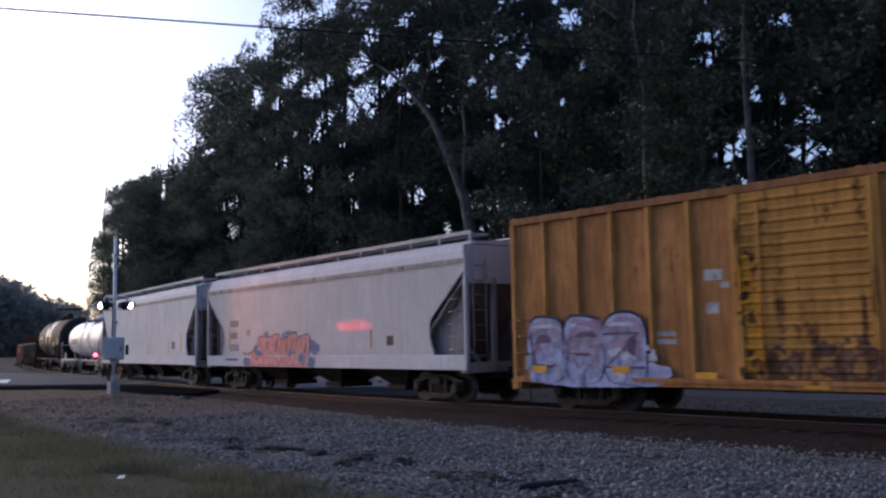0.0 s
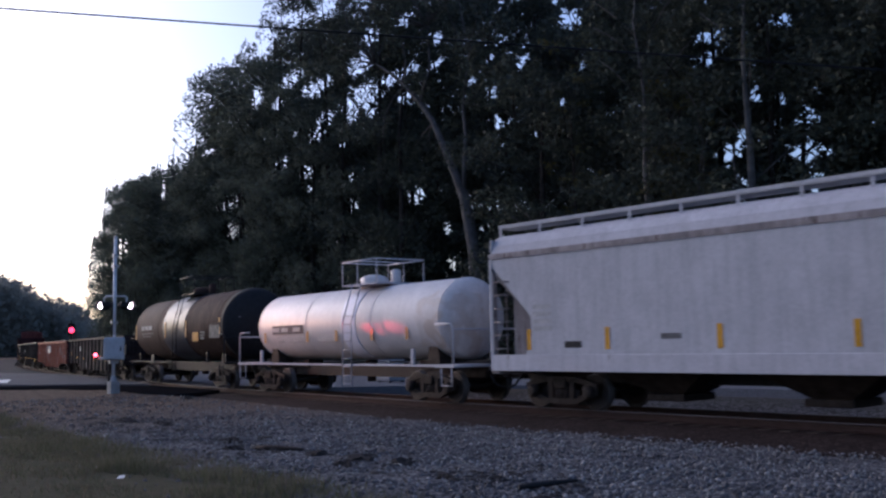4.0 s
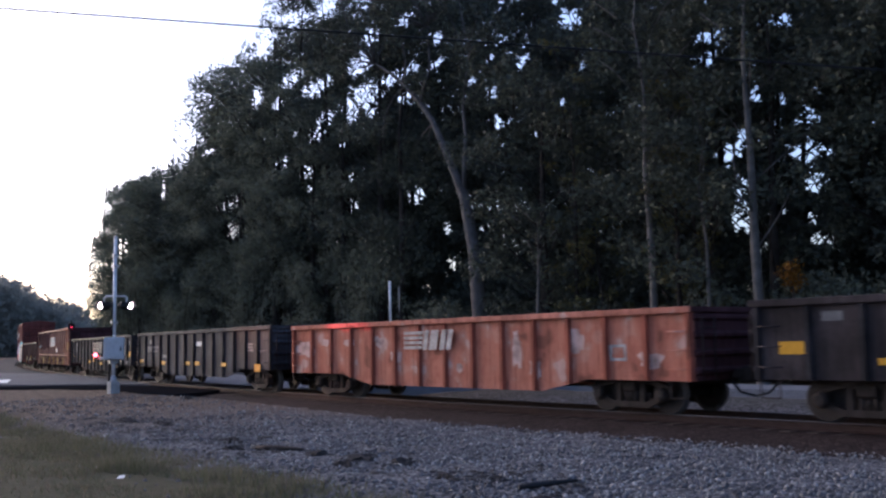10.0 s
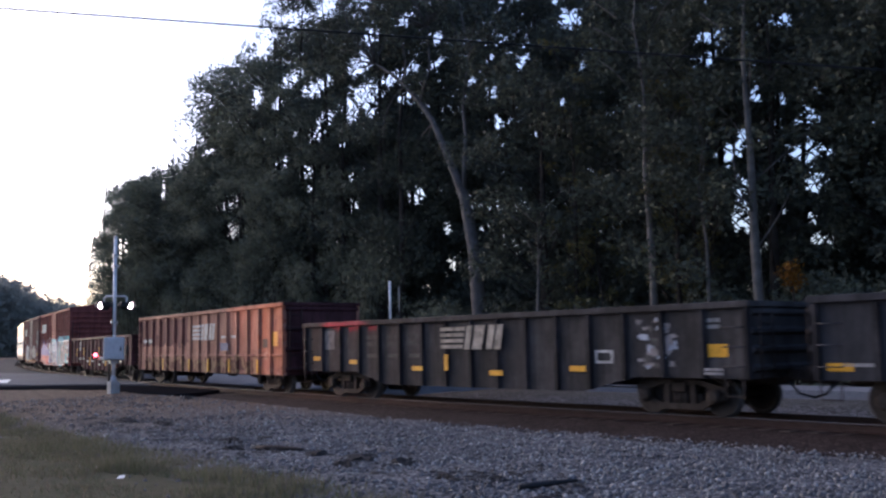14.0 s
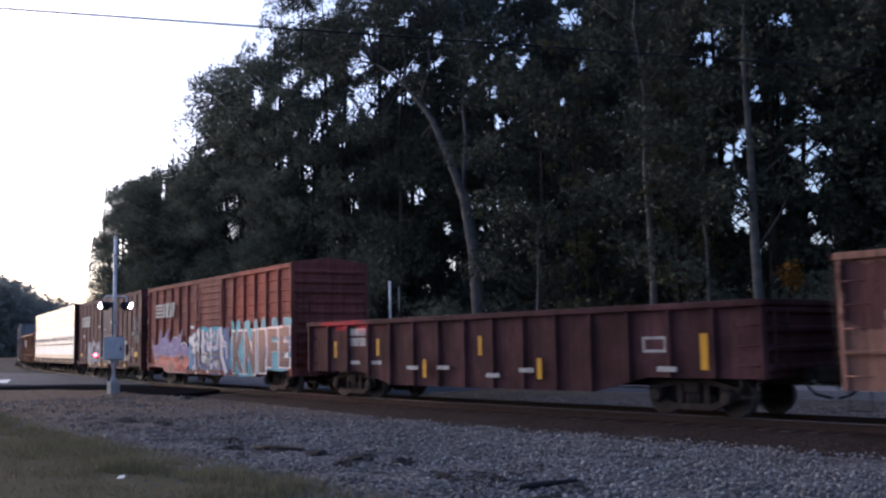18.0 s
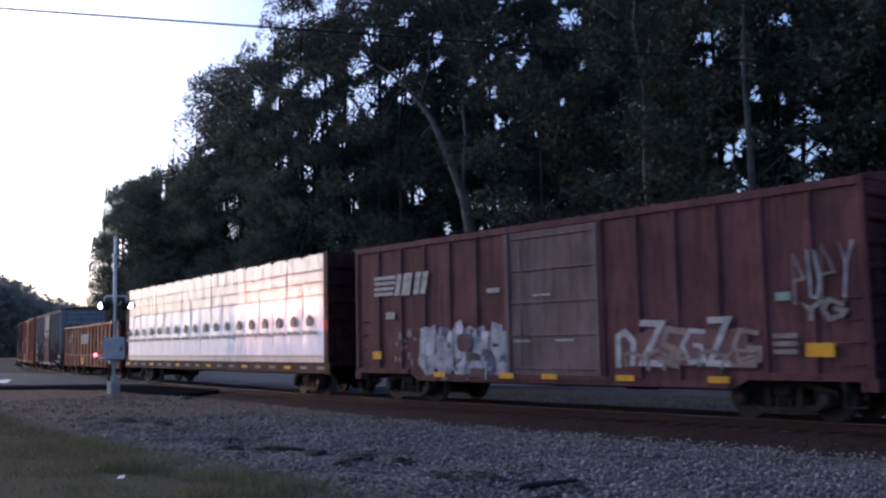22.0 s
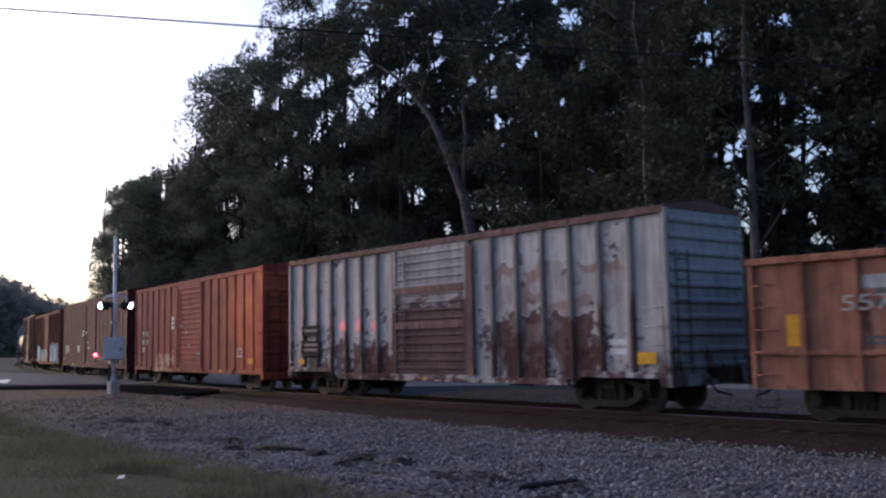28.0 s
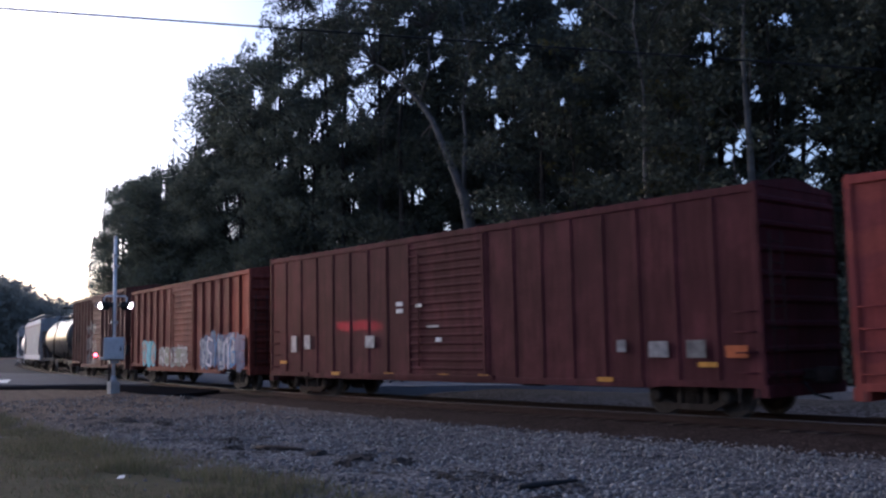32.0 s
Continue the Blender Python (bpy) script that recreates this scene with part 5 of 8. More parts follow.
def emblem(car, x, z, h, mat, y=None):
    """The railway's emblem as plain shapes: four bars running into two slanted blocks."""
    y = -(BEAM + 0.008) if y is None else y
    w, sl = h * 1.55, h * 0.12
    for k in range(4):
        zz = z + h * (0.5 - (k + 0.5) / 4)
        part("emblem_bar", Shape().box(x - w * 1.3, x - w * 0.3 - sl * (k - 1.5) * 0.5, y - 0.004, y + 0.006, zz - h * 0.08, zz + h * 0.08), mat, car, "white painted emblem bar")
    for a, b in ((-0.22, 0.0), (0.10, 0.50), (0.66, 0.90), (0.98, 1.22)):
        part("emblem_block", Shape().prism([(x + a * w - sl, z - h / 2), (x + b * w - sl, z - h / 2), (x + b * w + sl, z + h / 2), (x + a * w + sl, z + h / 2)], y - 0.004, y + 0.006), mat, car, "white slanted emblem block")


def boxcar(label, front, rear, mat, door_mat, height=4.45, door=(-1.5, 1.5), posts=7, end_ribs=9, sill=0.62, door_ribs=14, plug=False, roof_mat=None, end_mat=None, belt=0.0, post_mat=None, relief=0.09, e0=0.80, chord_mat=None):
    car, hl = car_base("boxcar", label, "boxcar", front, rear)
    roof_mat, end_mat = roof_mat or mat, end_mat or mat
    drop = 2.5
    B = BEAM - relief
    outline = [(-hl, e0), (-hl + drop, e0), (-hl + drop + 0.35, sill), (hl - drop - 0.35, sill), (hl - drop, e0), (hl, e0), (hl, height), (-hl, height)]
    for o in (-1, 1):
        part("side_wall", Shape().prism(outline, min(o * B, o * (B - 0.05)), max(o * B, o * (B - 0.05))), mat, car)
        part("top_chord", Shape().box(-hl, hl, min(o * (B - 0.03), o * (BEAM + 0.005)), max(o * (B - 0.03), o * (BEAM + 0.005)), height - 0.12, height + 0.04, 0.01), chord_mat or mat, car)
        part("side_sill", Shape().box(-hl + drop + 0.4, hl - drop - 0.4, min(o * B, o * BEAM), max(o * B, o * BEAM), sill, sill + 0.16, 0.01).box(-hl, -hl + drop, min(o * B, o * BEAM), max(o * B, o * BEAM), e0, e0 + 0.14, 0.01).box(hl - drop, hl, min(o * B, o * BEAM), max(o * B, o * BEAM), e0, e0 + 0.14, 0.01), mat, car)
        for x0, x1 in ((-hl, door[0]), (door[1], hl)):
            for k in range(posts + 1):
                x = x0 + 0.06 + (x1 - x0 - 0.12) * k / posts
                zb = e0 if abs(x) > hl - drop else sill + 0.1
                part("side_post", post_shape(x, o, B, zb, height - 0.1), post_mat or mat, car)
    if relief > 0.06:
        POSTS[car.name] = (sorted([x0 + 0.06 + (x1 - x0 - 0.12) * k / posts for x0, x1 in ((-hl, door[0]), (door[1], hl)) for k in range(posts + 1)] + [door[0] + 0.8, (door[0] + door[1]) / 2, door[1] - 0.8]), B, 1.17)
    if belt:
        for k in range(8):
            for x0, x1 in ((-hl, door[0]), (door[1], hl)):
                z = 1.3 + k * 0.38
                part("side_rib", Shape().prism([(-B + 0.01, z - belt), (-B - 0.035, z - belt * 0.4), (-B - 0.035, z + belt * 0.4), (-B + 0.01, z + belt)], x0 + 0.05, x1 - 0.05, axis="x"), mat, car)
    # ends with pressed ribs
    for o in (-1, 1):
        x = o * (hl - 0.03)
        part("end_wall", Shape().prism([(-B, e0), (B, e0), (B, height), (0, height + 0.2), (-B, height)], min(x, x - o * 0.05), max(x, x - o * 0.05), axis="x"), end_mat, car)
        for k in range(end_ribs):
            z = e0 + 0.25 + (height - e0 - 0.5) * k / (end_ribs - 1)
            part("end_rib", Shape().prism([(x, z - 0.085), (x + o * 0.075, z - 0.03), (x + o * 0.075, z + 0.03), (x, z + 0.085)], -B + 0.06, B - 0.06), end_mat, car)
        part("end_sill", Shape().box(min(x - o * 0.2, x + o * 0.1), max(x - o * 0.2, x + o * 0.1), -BEAM, BEAM, e0 - 0.18, e0 + 0.06, 0.01), end_mat, car)
        part("corner_post", Shape().box(min(x - o * 0.06, x + o * 0.05), max(x - o * 0.06, x + o * 0.05), -BEAM, -B + 0.02, e0, height, 0.01), mat, car)
        end_ladder(car, x + o * 0.06, o, e0 + 0.1, height - 0.9, M_STEEL)
        ladder(car, o * (hl - 0.36), e0 + 0.1, e0 + 1.7, mat)
        part("step", Shape().tube([(o * (hl - 0.15), -BEAM, e0), (o * (hl - 0.15), -BEAM, e0 - 0.45), (o * (hl - 0.55), -BEAM, e0 - 0.45), (o * (hl - 0.55), -BEAM, e0)], 0.018, 5), M_STEEL, car)
    part("hand_brake_wheel", Shape().lathe([(0, 0.27), (0.04, 0.29), (0.06, 0.25)], "x", 18, (-hl - 0.16, 0.6, 3.0)), M_STEEL, car)
    # roof panels with raised seams
    part("roof", Shape().prism([(-B, height), (B, height), (B, height + 0.03), (0, height + 0.22), (-B, height + 0.03)], -hl, hl, axis="x"), roof_mat, car, "low gabled roof")
    n = 14
    for k in range(n + 1):
        x = -hl + 0.05 + (2 * hl - 0.1) * k / n
        part("roof_seam", Shape().prism([(-B - 0.02, height + 0.02), (0, height + 0.21), (B + 0.02, height + 0.02), (B + 0.02, height + 0.075), (0, height + 0.265), (-B - 0.02, height + 0.075)], x - 0.04, x + 0.04, axis="x"), roof_mat, car)
    # sliding door on the near and far side
    for o in (-1, 1):
        d0, d1 = door
        y = o * (BEAM - 0.02)
        dr = part("door", Shape().box(d0, d1, min(y, y - o * 0.06), max(y, y - o * 0.06), sill + 0.2, height - 0.12, 0.01), door_mat, car, "sliding door")
        for k in range(door_ribs):
            z = sill + 0.36 + (height - sill - 0.66) * k / max(door_ribs - 1, 1)
            t = 0.05 if not plug else 0.03
            part("door_rib", rib_shape(d0 + 0.08, d1 - 0.08, y, o, z, t), door_mat, dr)
        for x in (d0 + 0.06, d1 - 0.06):
            part("door_stile", Shape().box(x - 0.06, x + 0.06, min(y - o * 0.01, y + o * 0.045), max(y - o * 0.01, y + o * 0.045), sill + 0.2, height - 0.14), door_mat, dr)
        part("door_rail", Shape().box(d0 - 2.6, d1 + 0.3, min(y, y + o * 0.06), max(y, y + o * 0.06), sill + 0.1, sill + 0.19), mat, car, "steel door track")
        part("lock_bar", Shape().tube([(d0 + 0.55, y + o * 0.05, sill + 0.4), (d0 + 0.55, y + o * 0.05, height - 0.4)], 0.022, 6), door_mat, dr)
    brake_gear(car, hl)
    return car, hl


def post_shape(x, o, B, z0, z1):
    sh = Shape()
    y0, y1 = o * (B - 0.01), o * BEAM
    p = [(x - 0.085, y0, z0), (x + 0.085, y0, z0), (x + 0.045, y1, z0), (x - 0.045, y1, z0)]
    p += [(a, b, z1) for a, b, c in p]
    return sh.quadset(p, [(0, 1, 2, 3), (4, 7, 6, 5), (0, 4, 5, 1), (1, 5, 6, 2), (2, 6, 7, 3), (3, 7, 4, 0)])


def rib_shape(x0, x1, y, o, z, t):
    sec = [(y - o * 0.004, z - t), (y + o * 0.035, z - t * 0.4), (y + o * 0.035, z + t * 0.4), (y - o * 0.004, z + t)]
    return Shape().prism(sec, x0, x1, axis="x")


def gondola(label, front, rear, mat, top=2.35, posts=14, belly=0.47, ledge=0.0, e0=0.82, straight=False, post_mat=None, end_mat=None):
    car, hl = car_base("gondola", label, "gondola car", front, rear)
    B = BEAM - 0.09
    d = 2.9
    if straight:
        outline = [(-hl, e0), (hl, e0), (hl, top), (-hl, top)]
    else:
        outline = [(-hl, e0), (-hl + d, e0), (-hl + d + 1.5, belly), (hl - d - 1.5, belly), (hl - d, e0), (hl, e0), (hl, top), (-hl, top)]
    for o in (-1, 1):
        part("side_wall", Shape().prism(outline, min(o * B, o * (B - 0.04)), max(o * B, o * (B - 0.04))), mat, car)
        part("top_chord", Shape().box(-hl, hl, min(o * (B - 0.06), o * (BEAM + 0.02)), max(o * (B - 0.06), o * (BEAM + 0.02)), top - 0.12, top + 0.02, 0.015), mat, car, "rolled top chord")
        if ledge:
            part("side_ledge", Shape().box(-hl, hl, min(o * (B - 0.02), o * (BEAM - 0.02)), max(o * (B - 0.02), o * (BEAM - 0.02)), ledge, ledge + 0.09, 0.01), mat, car)
        for k in range(posts + 1):
            x = -hl + 0.08 + (2 * hl - 0.16) * k / posts
            if straight or abs(x) > hl - d:
                zb = e0
            else:
                zb = max(belly, e0 - (hl - d - abs(x)) / 1.5 * (e0 - belly))
            part("side_post", post_shape(x, o, B, zb, top - 0.1), post_mat or mat, car)
    for o in (-1, 1):
        x = o * (hl - 0.02)
        part("end_wall", Shape().box(min(x, x - o * 0.05), max(x, x - o * 0.05), -B, B, e0, top), end_mat or mat, car)
        for k in range(4):
            z = e0 + 0.2 + (top - e0 - 0.4) * k / 3
            part("end_rib", Shape().prism([(x, z - 0.09), (x + o * 0.08, z - 0.03), (x + o * 0.08, z + 0.03), (x, z + 0.09)], -B, B), end_mat or mat, car)
        part("end_chord", Shape().box(min(x - o * 0.1, x + o * 0.08), max(x - o * 0.1, x + o * 0.08), -BEAM, BEAM, top - 0.1, top + 0.015, 0.01), end_mat or mat, car)
        ladder(car, o * (hl - 0.36), e0 + 0.05, top - 0.3, mat)
        end_ladder(car, x + o * 0.06, o, e0, top - 0.2, M_STEEL)
        part("step", Shape().tube([(o * (hl - 0.15), -BEAM, e0), (o * (hl - 0.15), -BEAM, e0 - 0.35), (o * (hl - 0.55), -BEAM, e0 - 0.35), (o * (hl - 0.55), -BEAM, e0)], 0.018, 5), M_STEEL, car)
    part("floor", Shape().box(-hl + 0.03, hl - 0.03, -B + 0.02, B - 0.02, 1.0, 1.06), M_STEEL, car, "dark steel floor of the empty car")
    POSTS[car.name] = ([-hl + 0.08 + (2 * hl - 0.16) * k / posts for k in range(posts + 1)], B, 1.3 if ledge else 0.95)
    brake_gear(car, hl, 0.55)
    return car, hl


def hopper(label, front, rear, mat, sill_mat, bays=3, cut=1.95):
    car, hl = car_base("covered_hopper", label, "covered hopper car", front, rear, 1.9)
    zs, eave, B = 1.30, 3.86, BEAM
    side = [(-hl + cut, 2.25), (-hl + cut + 0.03, 1.8), (-hl + cut - 0.2, zs), (hl - cut + 0.2, zs), (hl - cut - 0.03, 1.8), (hl - cut, 2.25), (hl - 0.12, 3.5), (hl - 0.05, eave), (-hl + 0.05, eave), (-hl + 0.12, 3.5)]
    for o in (-1, 1):
        sh = Shape()
        # side sheet, slightly bellied, bent in at the top towards the roof
        n = len(side)
        sh.prism(side, min(o * B, o * (B - 0.05)), max(o * B, o * (B - 0.05)))
        part("side_sheet", sh, mat, car, "smooth steel side sheet")
        # Whiter than the side sheet: the sky's reflection is painted in.
        part("roof_curve", Shape().prism([(o * B, eave), (o * (B - 0.05), eave + 0.2), (o * (B - 0.16), eave + 0.36), (o * (B - 0.36), eave + 0.47), (o * (B - 0.40), eave + 0.41), (o * (B - 0.07), eave)], -hl + 0.05, hl - 0.05, axis="x"), sill_mat, car, "rounded roof edge, skylight put into its white")
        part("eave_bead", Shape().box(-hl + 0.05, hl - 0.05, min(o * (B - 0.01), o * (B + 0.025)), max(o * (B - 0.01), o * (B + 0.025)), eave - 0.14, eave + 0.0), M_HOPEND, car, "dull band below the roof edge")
        part("side_sill", Shape().box(-hl, hl, min(o * (B - 0.05), o * (B + 0.02)), max(o * (B - 0.05), o * (B + 0.02)), 0.92, 1.32, 0.01), sill_mat, car, "white side sill")
    part("roof", Shape().prism([(-B + 0.36, eave + 0.45), (0, eave + 0.53), (B - 0.36, eave + 0.45), (B - 0.36, eave + 0.39), (-B + 0.36, eave + 0.39)], -hl + 0.05, hl - 0.05, axis="x"), mat, car)
    part("hatch_trough", Shape().box(-hl + 1.2, hl - 1.2, -0.36, 0.36, eave + 0.48, eave + 0.62, 0.02), mat, car, "long roof hatch")
    for o in (-1, 1):
        walkway = part("running_board", Shape().box(-hl + 0.1, hl - 0.1, min(o * 0.6, o * 1.19), max(o * 0.6, o * 1.19), eave + 0.65, eave + 0.68), M_GALV, car, "roof walkway with edge rail")
        n = 12
        for k in range(n + 1):
            x = -hl + 0.15 + (2 * hl - 0.3) * k / n
            part("walkway_post", Shape().box(x - 0.03, x + 0.03, min(o * 1.18, o * 1.21), max(o * 1.18, o * 1.21), eave + 0.36, eave + 0.74), mat, walkway)
        part("walkway_edge", Shape().box(-hl + 0.1, hl - 0.1, min(o * 1.19, o * 1.22), max(o * 1.19, o * 1.22), eave + 0.67, eave + 0.75), mat, walkway)
    for o in (-1, 1):
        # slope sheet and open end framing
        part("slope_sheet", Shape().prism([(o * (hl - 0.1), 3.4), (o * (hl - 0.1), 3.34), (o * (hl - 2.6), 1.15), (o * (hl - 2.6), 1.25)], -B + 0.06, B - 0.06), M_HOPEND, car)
        part("end_wall", Shape().box(min(o * (hl - 0.1), o * (hl - 0.05)), max(o * (hl - 0.1), o * (hl - 0.05)), -B, B, 3.2, eave + 0.36), mat, car)
        for y in (-B + 0.06, -0.5, 0.5, B - 0.06):
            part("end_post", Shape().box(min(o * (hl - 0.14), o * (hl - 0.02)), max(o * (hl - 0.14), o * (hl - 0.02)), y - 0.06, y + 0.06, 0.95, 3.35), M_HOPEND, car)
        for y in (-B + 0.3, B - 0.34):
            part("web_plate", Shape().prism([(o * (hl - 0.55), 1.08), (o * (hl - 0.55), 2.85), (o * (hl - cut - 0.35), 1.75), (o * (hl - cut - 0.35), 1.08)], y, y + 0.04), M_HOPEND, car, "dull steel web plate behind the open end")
        part("end_sill", Shape().box(min(o * (hl - 0.3), o * hl), max(o * (hl - 0.3), o * hl), -B, B, 0.85, 1.12, 0.01), M_HOPEND, car)
        part("end_platform", Shape().box(min(o * (hl - 1.5), o * (hl - 0.3)), max(o * (hl - 1.5), o * (hl - 0.3)), -B + 0.1, B - 0.1, 1.02, 1.06), M_STEEL, car)
        ladder(car, o * (hl - 0.42), 1.3, 3.3, M_HOPEND, rungs=6, w=0.5)
        end_ladder(car, o * (hl - 0.05), o, 1.1, eave, M_HOPEND)
        part("corner_post", Shape().box(min(o * (hl - 0.1), o * hl), max(o * (hl - 0.1), o * hl), -B - 0.02, -B + 0.08, 0.95, eave, 0.01), mat, car)
        for y in (-0.9, 0.9):
            part("brace", Shape().tube([(o * (hl - 0.2), y, 1.1), (o * (hl - 1.5), y, 2.15)], 0.05, 6), M_HOPEND, car)
    for k in range(bays):
        x = (k - (bays - 1) / 2) * (2 * hl - 5.4) / bays
        w = (2 * hl - 5.4) / bays * 0.47
        sh = Shape()
        p = [(x - w, -1.38, 1.2), (x + w, -1.38, 1.2), (x + w, 1.38, 1.2), (x - w, 1.38, 1.2), (x - 0.4, -0.5, 0.42), (x + 0.4, -0.5, 0.42), (x + 0.4, 0.5, 0.42), (x - 0.4, 0.5, 0.42)]
        sh.quadset(p, [(0, 1, 2, 3), (4, 7, 6, 5), (0, 4, 5, 1), (1, 5, 6, 2), (2, 6, 7, 3), (3, 7, 4, 0)])
        hb = part("hopper_bay", sh, M_STEEL, car, "dark sloping discharge bay")
        part("outlet_gate", Shape().box(x - 0.5, x + 0.5, -0.62, 0.62, 0.26, 0.42, 0.02), M_STEEL, hb)
    return car, hl


def tank_car(label, front, rear, mat, band=None, frame_mat=None, radius=1.38, rail_mat=None, dome=True, shell_in=0.75, base=1.10, top_x=0.0, head_mat=None, longer=0.0):
    car, hl = car_base("tank_car", label, "tank car", front, rear, 1.7)
    frame_mat, rail_mat = frame_mat or M_STEEL, rail_mat or M_STEEL
    zc, a = base + radius, hl - shell_in
    prof = [(-a + 0.62 * (1 - math.cos(k / 8 * math.pi / 2)), max(radius * math.sin(k / 8 * math.pi / 2), 0.02)) for k in range(9)]
    prof += [(-x + longer, r) for x, r in reversed(prof)]
    part("tank_shell", Shape().lathe(prof, "x", 48, (0, 0, zc)), mat, car, "cylindrical tank with dished ends")
    for x in (-a + 0.62, -a * 0.33, a * 0.33, a - 0.62):
        part("weld_seam", Shape().lathe([(-0.02, radius + 0.004), (-0.015, radius + 0.012), (0.015, radius + 0.012), (0.02, radius + 0.004)], "x", 48, (x, 0, zc)), mat, car)
    if head_mat:
        part("tank_head", Shape().lathe([(x, r + 0.012) for x, r in prof if x > a + longer - 0.63], "x", 48, (0, 0, zc)), head_mat, car, "black tank head")
        for k, (z, w) in enumerate(((0.75, 0.5), (0.5, 0.62), (0.42, 0.4))):
            part("stencil", Shape().box(a + longer - 0.16, a + longer - 0.12, -0.9 + 0.2 * k, -0.9 + 0.2 * k + w, zc + z - 0.5, zc + z - 0.46), M_PALE3, car)
    if band:
        w, bm, bx = band
        part("jacket_band", Shape().lathe([(-w, radius + 0.006), (-w + 0.02, radius + 0.022), (-w + 0.04, radius + 0.022), (w - 0.04, radius + 0.022), (w - 0.02, radius + 0.022), (w, radius + 0.006)], "x", 48, (bx, 0, zc)), bm, car, "painted band round the tank")
    for o in (-1, 1):
        x = o * (hl - 1.75)
        part("saddle", Shape().prism([(x - 0.3, 0.95), (x + 0.3, 0.95), (x + 0.2, 1.6), (x - 0.2, 1.6)], -0.85, 0.85), frame_mat, car)
        part("stub_sill", Shape().box(min(o * (hl - 3.2), o * hl), max(o * (hl - 3.2), o * hl), -0.3, 0.3, 0.85, 1.15, 0.02), frame_mat, car)
        part("end_platform", Shape().box(min(o * (hl - 0.9), o * hl), max(o * (hl - 0.9), o * hl), -1.48, 1.48, 0.98, 1.06, 0.01), rail_mat, car, "end platform")
        part("handrail", Shape().tube([(o * (hl - 0.08), -1.45, 1.05), (o * (hl - 0.08), -1.45, 2.05), (o * (hl - 0.2), -1.45, 2.15), (o * (hl - 0.85), -1.45, 2.15)], 0.03, 6), rail_mat, car)
        part("handrail", Shape().tube([(o * (hl - 0.08), -1.45, 2.0), (o * (hl - 0.08), 1.45, 2.0), (o * (hl - 0.08), 1.45, 1.05)], 0.03, 6), rail_mat, car)
        part("handrail_post", Shape().box(o * (hl - 1.9) - 0.05, o * (hl - 1.9) + 0.05, -1.5, -1.42, 1.0, 1.5), rail_mat, car)
        part("step", Shape().tube([(o * (hl - 0.15), -1.46, 1.0), (o * (hl - 0.15), -1.46, 0.5), (o * (hl - 0.6), -1.46, 0.5), (o * (hl - 0.6), -1.46, 1.0)], 0.02, 5), rail_mat, car)
    for o in (-1, 1):
        part("side_rail", Shape().box(-hl + 0.1, hl - 0.1, min(o * 1.40, o * 1.48), max(o * 1.40, o * 1.48), 1.0, 1.06), rail_mat, car, "running rail along the tank")
    if dome:
        top = zc + radius
        d = part("manway", Shape().lathe([(-0.15, 0.45), (0.28, 0.45), (0.34, 0.38), (0.40, 0.2)], "z", 20, (top_x - 0.5 if top_x else 0.0, 0, top)), mat, car)
        pl = part("top_platform", Shape().box(top_x - 1.0, top_x + 1.0, -0.9, 0.9, top + 0.02, top + 0.07), rail_mat, car, "top platform with guard rails")
        for x in (top_x - 1.0, top_x - 0.1, top_x + 1.0):
            part("guard_rail", Shape().tube([(x, -0.9, top + 0.05), (x, -0.9, top + 0.8), (x, 0.9, top + 0.8), (x, 0.9, top + 0.05)], 0.025, 6), rail_mat, pl)
        for y in (-0.9, 0.9):
            part("guard_rail", Shape().tube([(top_x - 1.0, y, top + 0.8), (top_x + 1.0, y, top + 0.8)], 0.025, 6), rail_mat, pl)
        ld = Shape()
        lx = top_x * 1.2
        for x in (lx - 0.25, lx + 0.25):
            ld.tube([(x, -1.5, 0.4), (x, -1.5, zc), (x, -1.12, top + 0.05)], 0.02, 6)
        for k in range(9):
            ld.tube([(lx - 0.25, -1.5, 0.45 + k * 0.26), (lx + 0.25, -1.5, 0.45 + k * 0.26)], 0.014, 5)
        part("side_ladder", ld, rail_mat, car)
        part("valve_housing", Shape().lathe([(-0.1, 0.16), (0.45, 0.16), (0.5, 0.08)], "z", 12, (top_x + 0.75, 0, top)), mat, car)
    part("bottom_valve", Shape().lathe([(0.45, 0.14), (0.75, 0.16), (1.15, 0.2)], "z", 12, (0.3, 0, 0)), M_STEEL, car)
    return car, hl


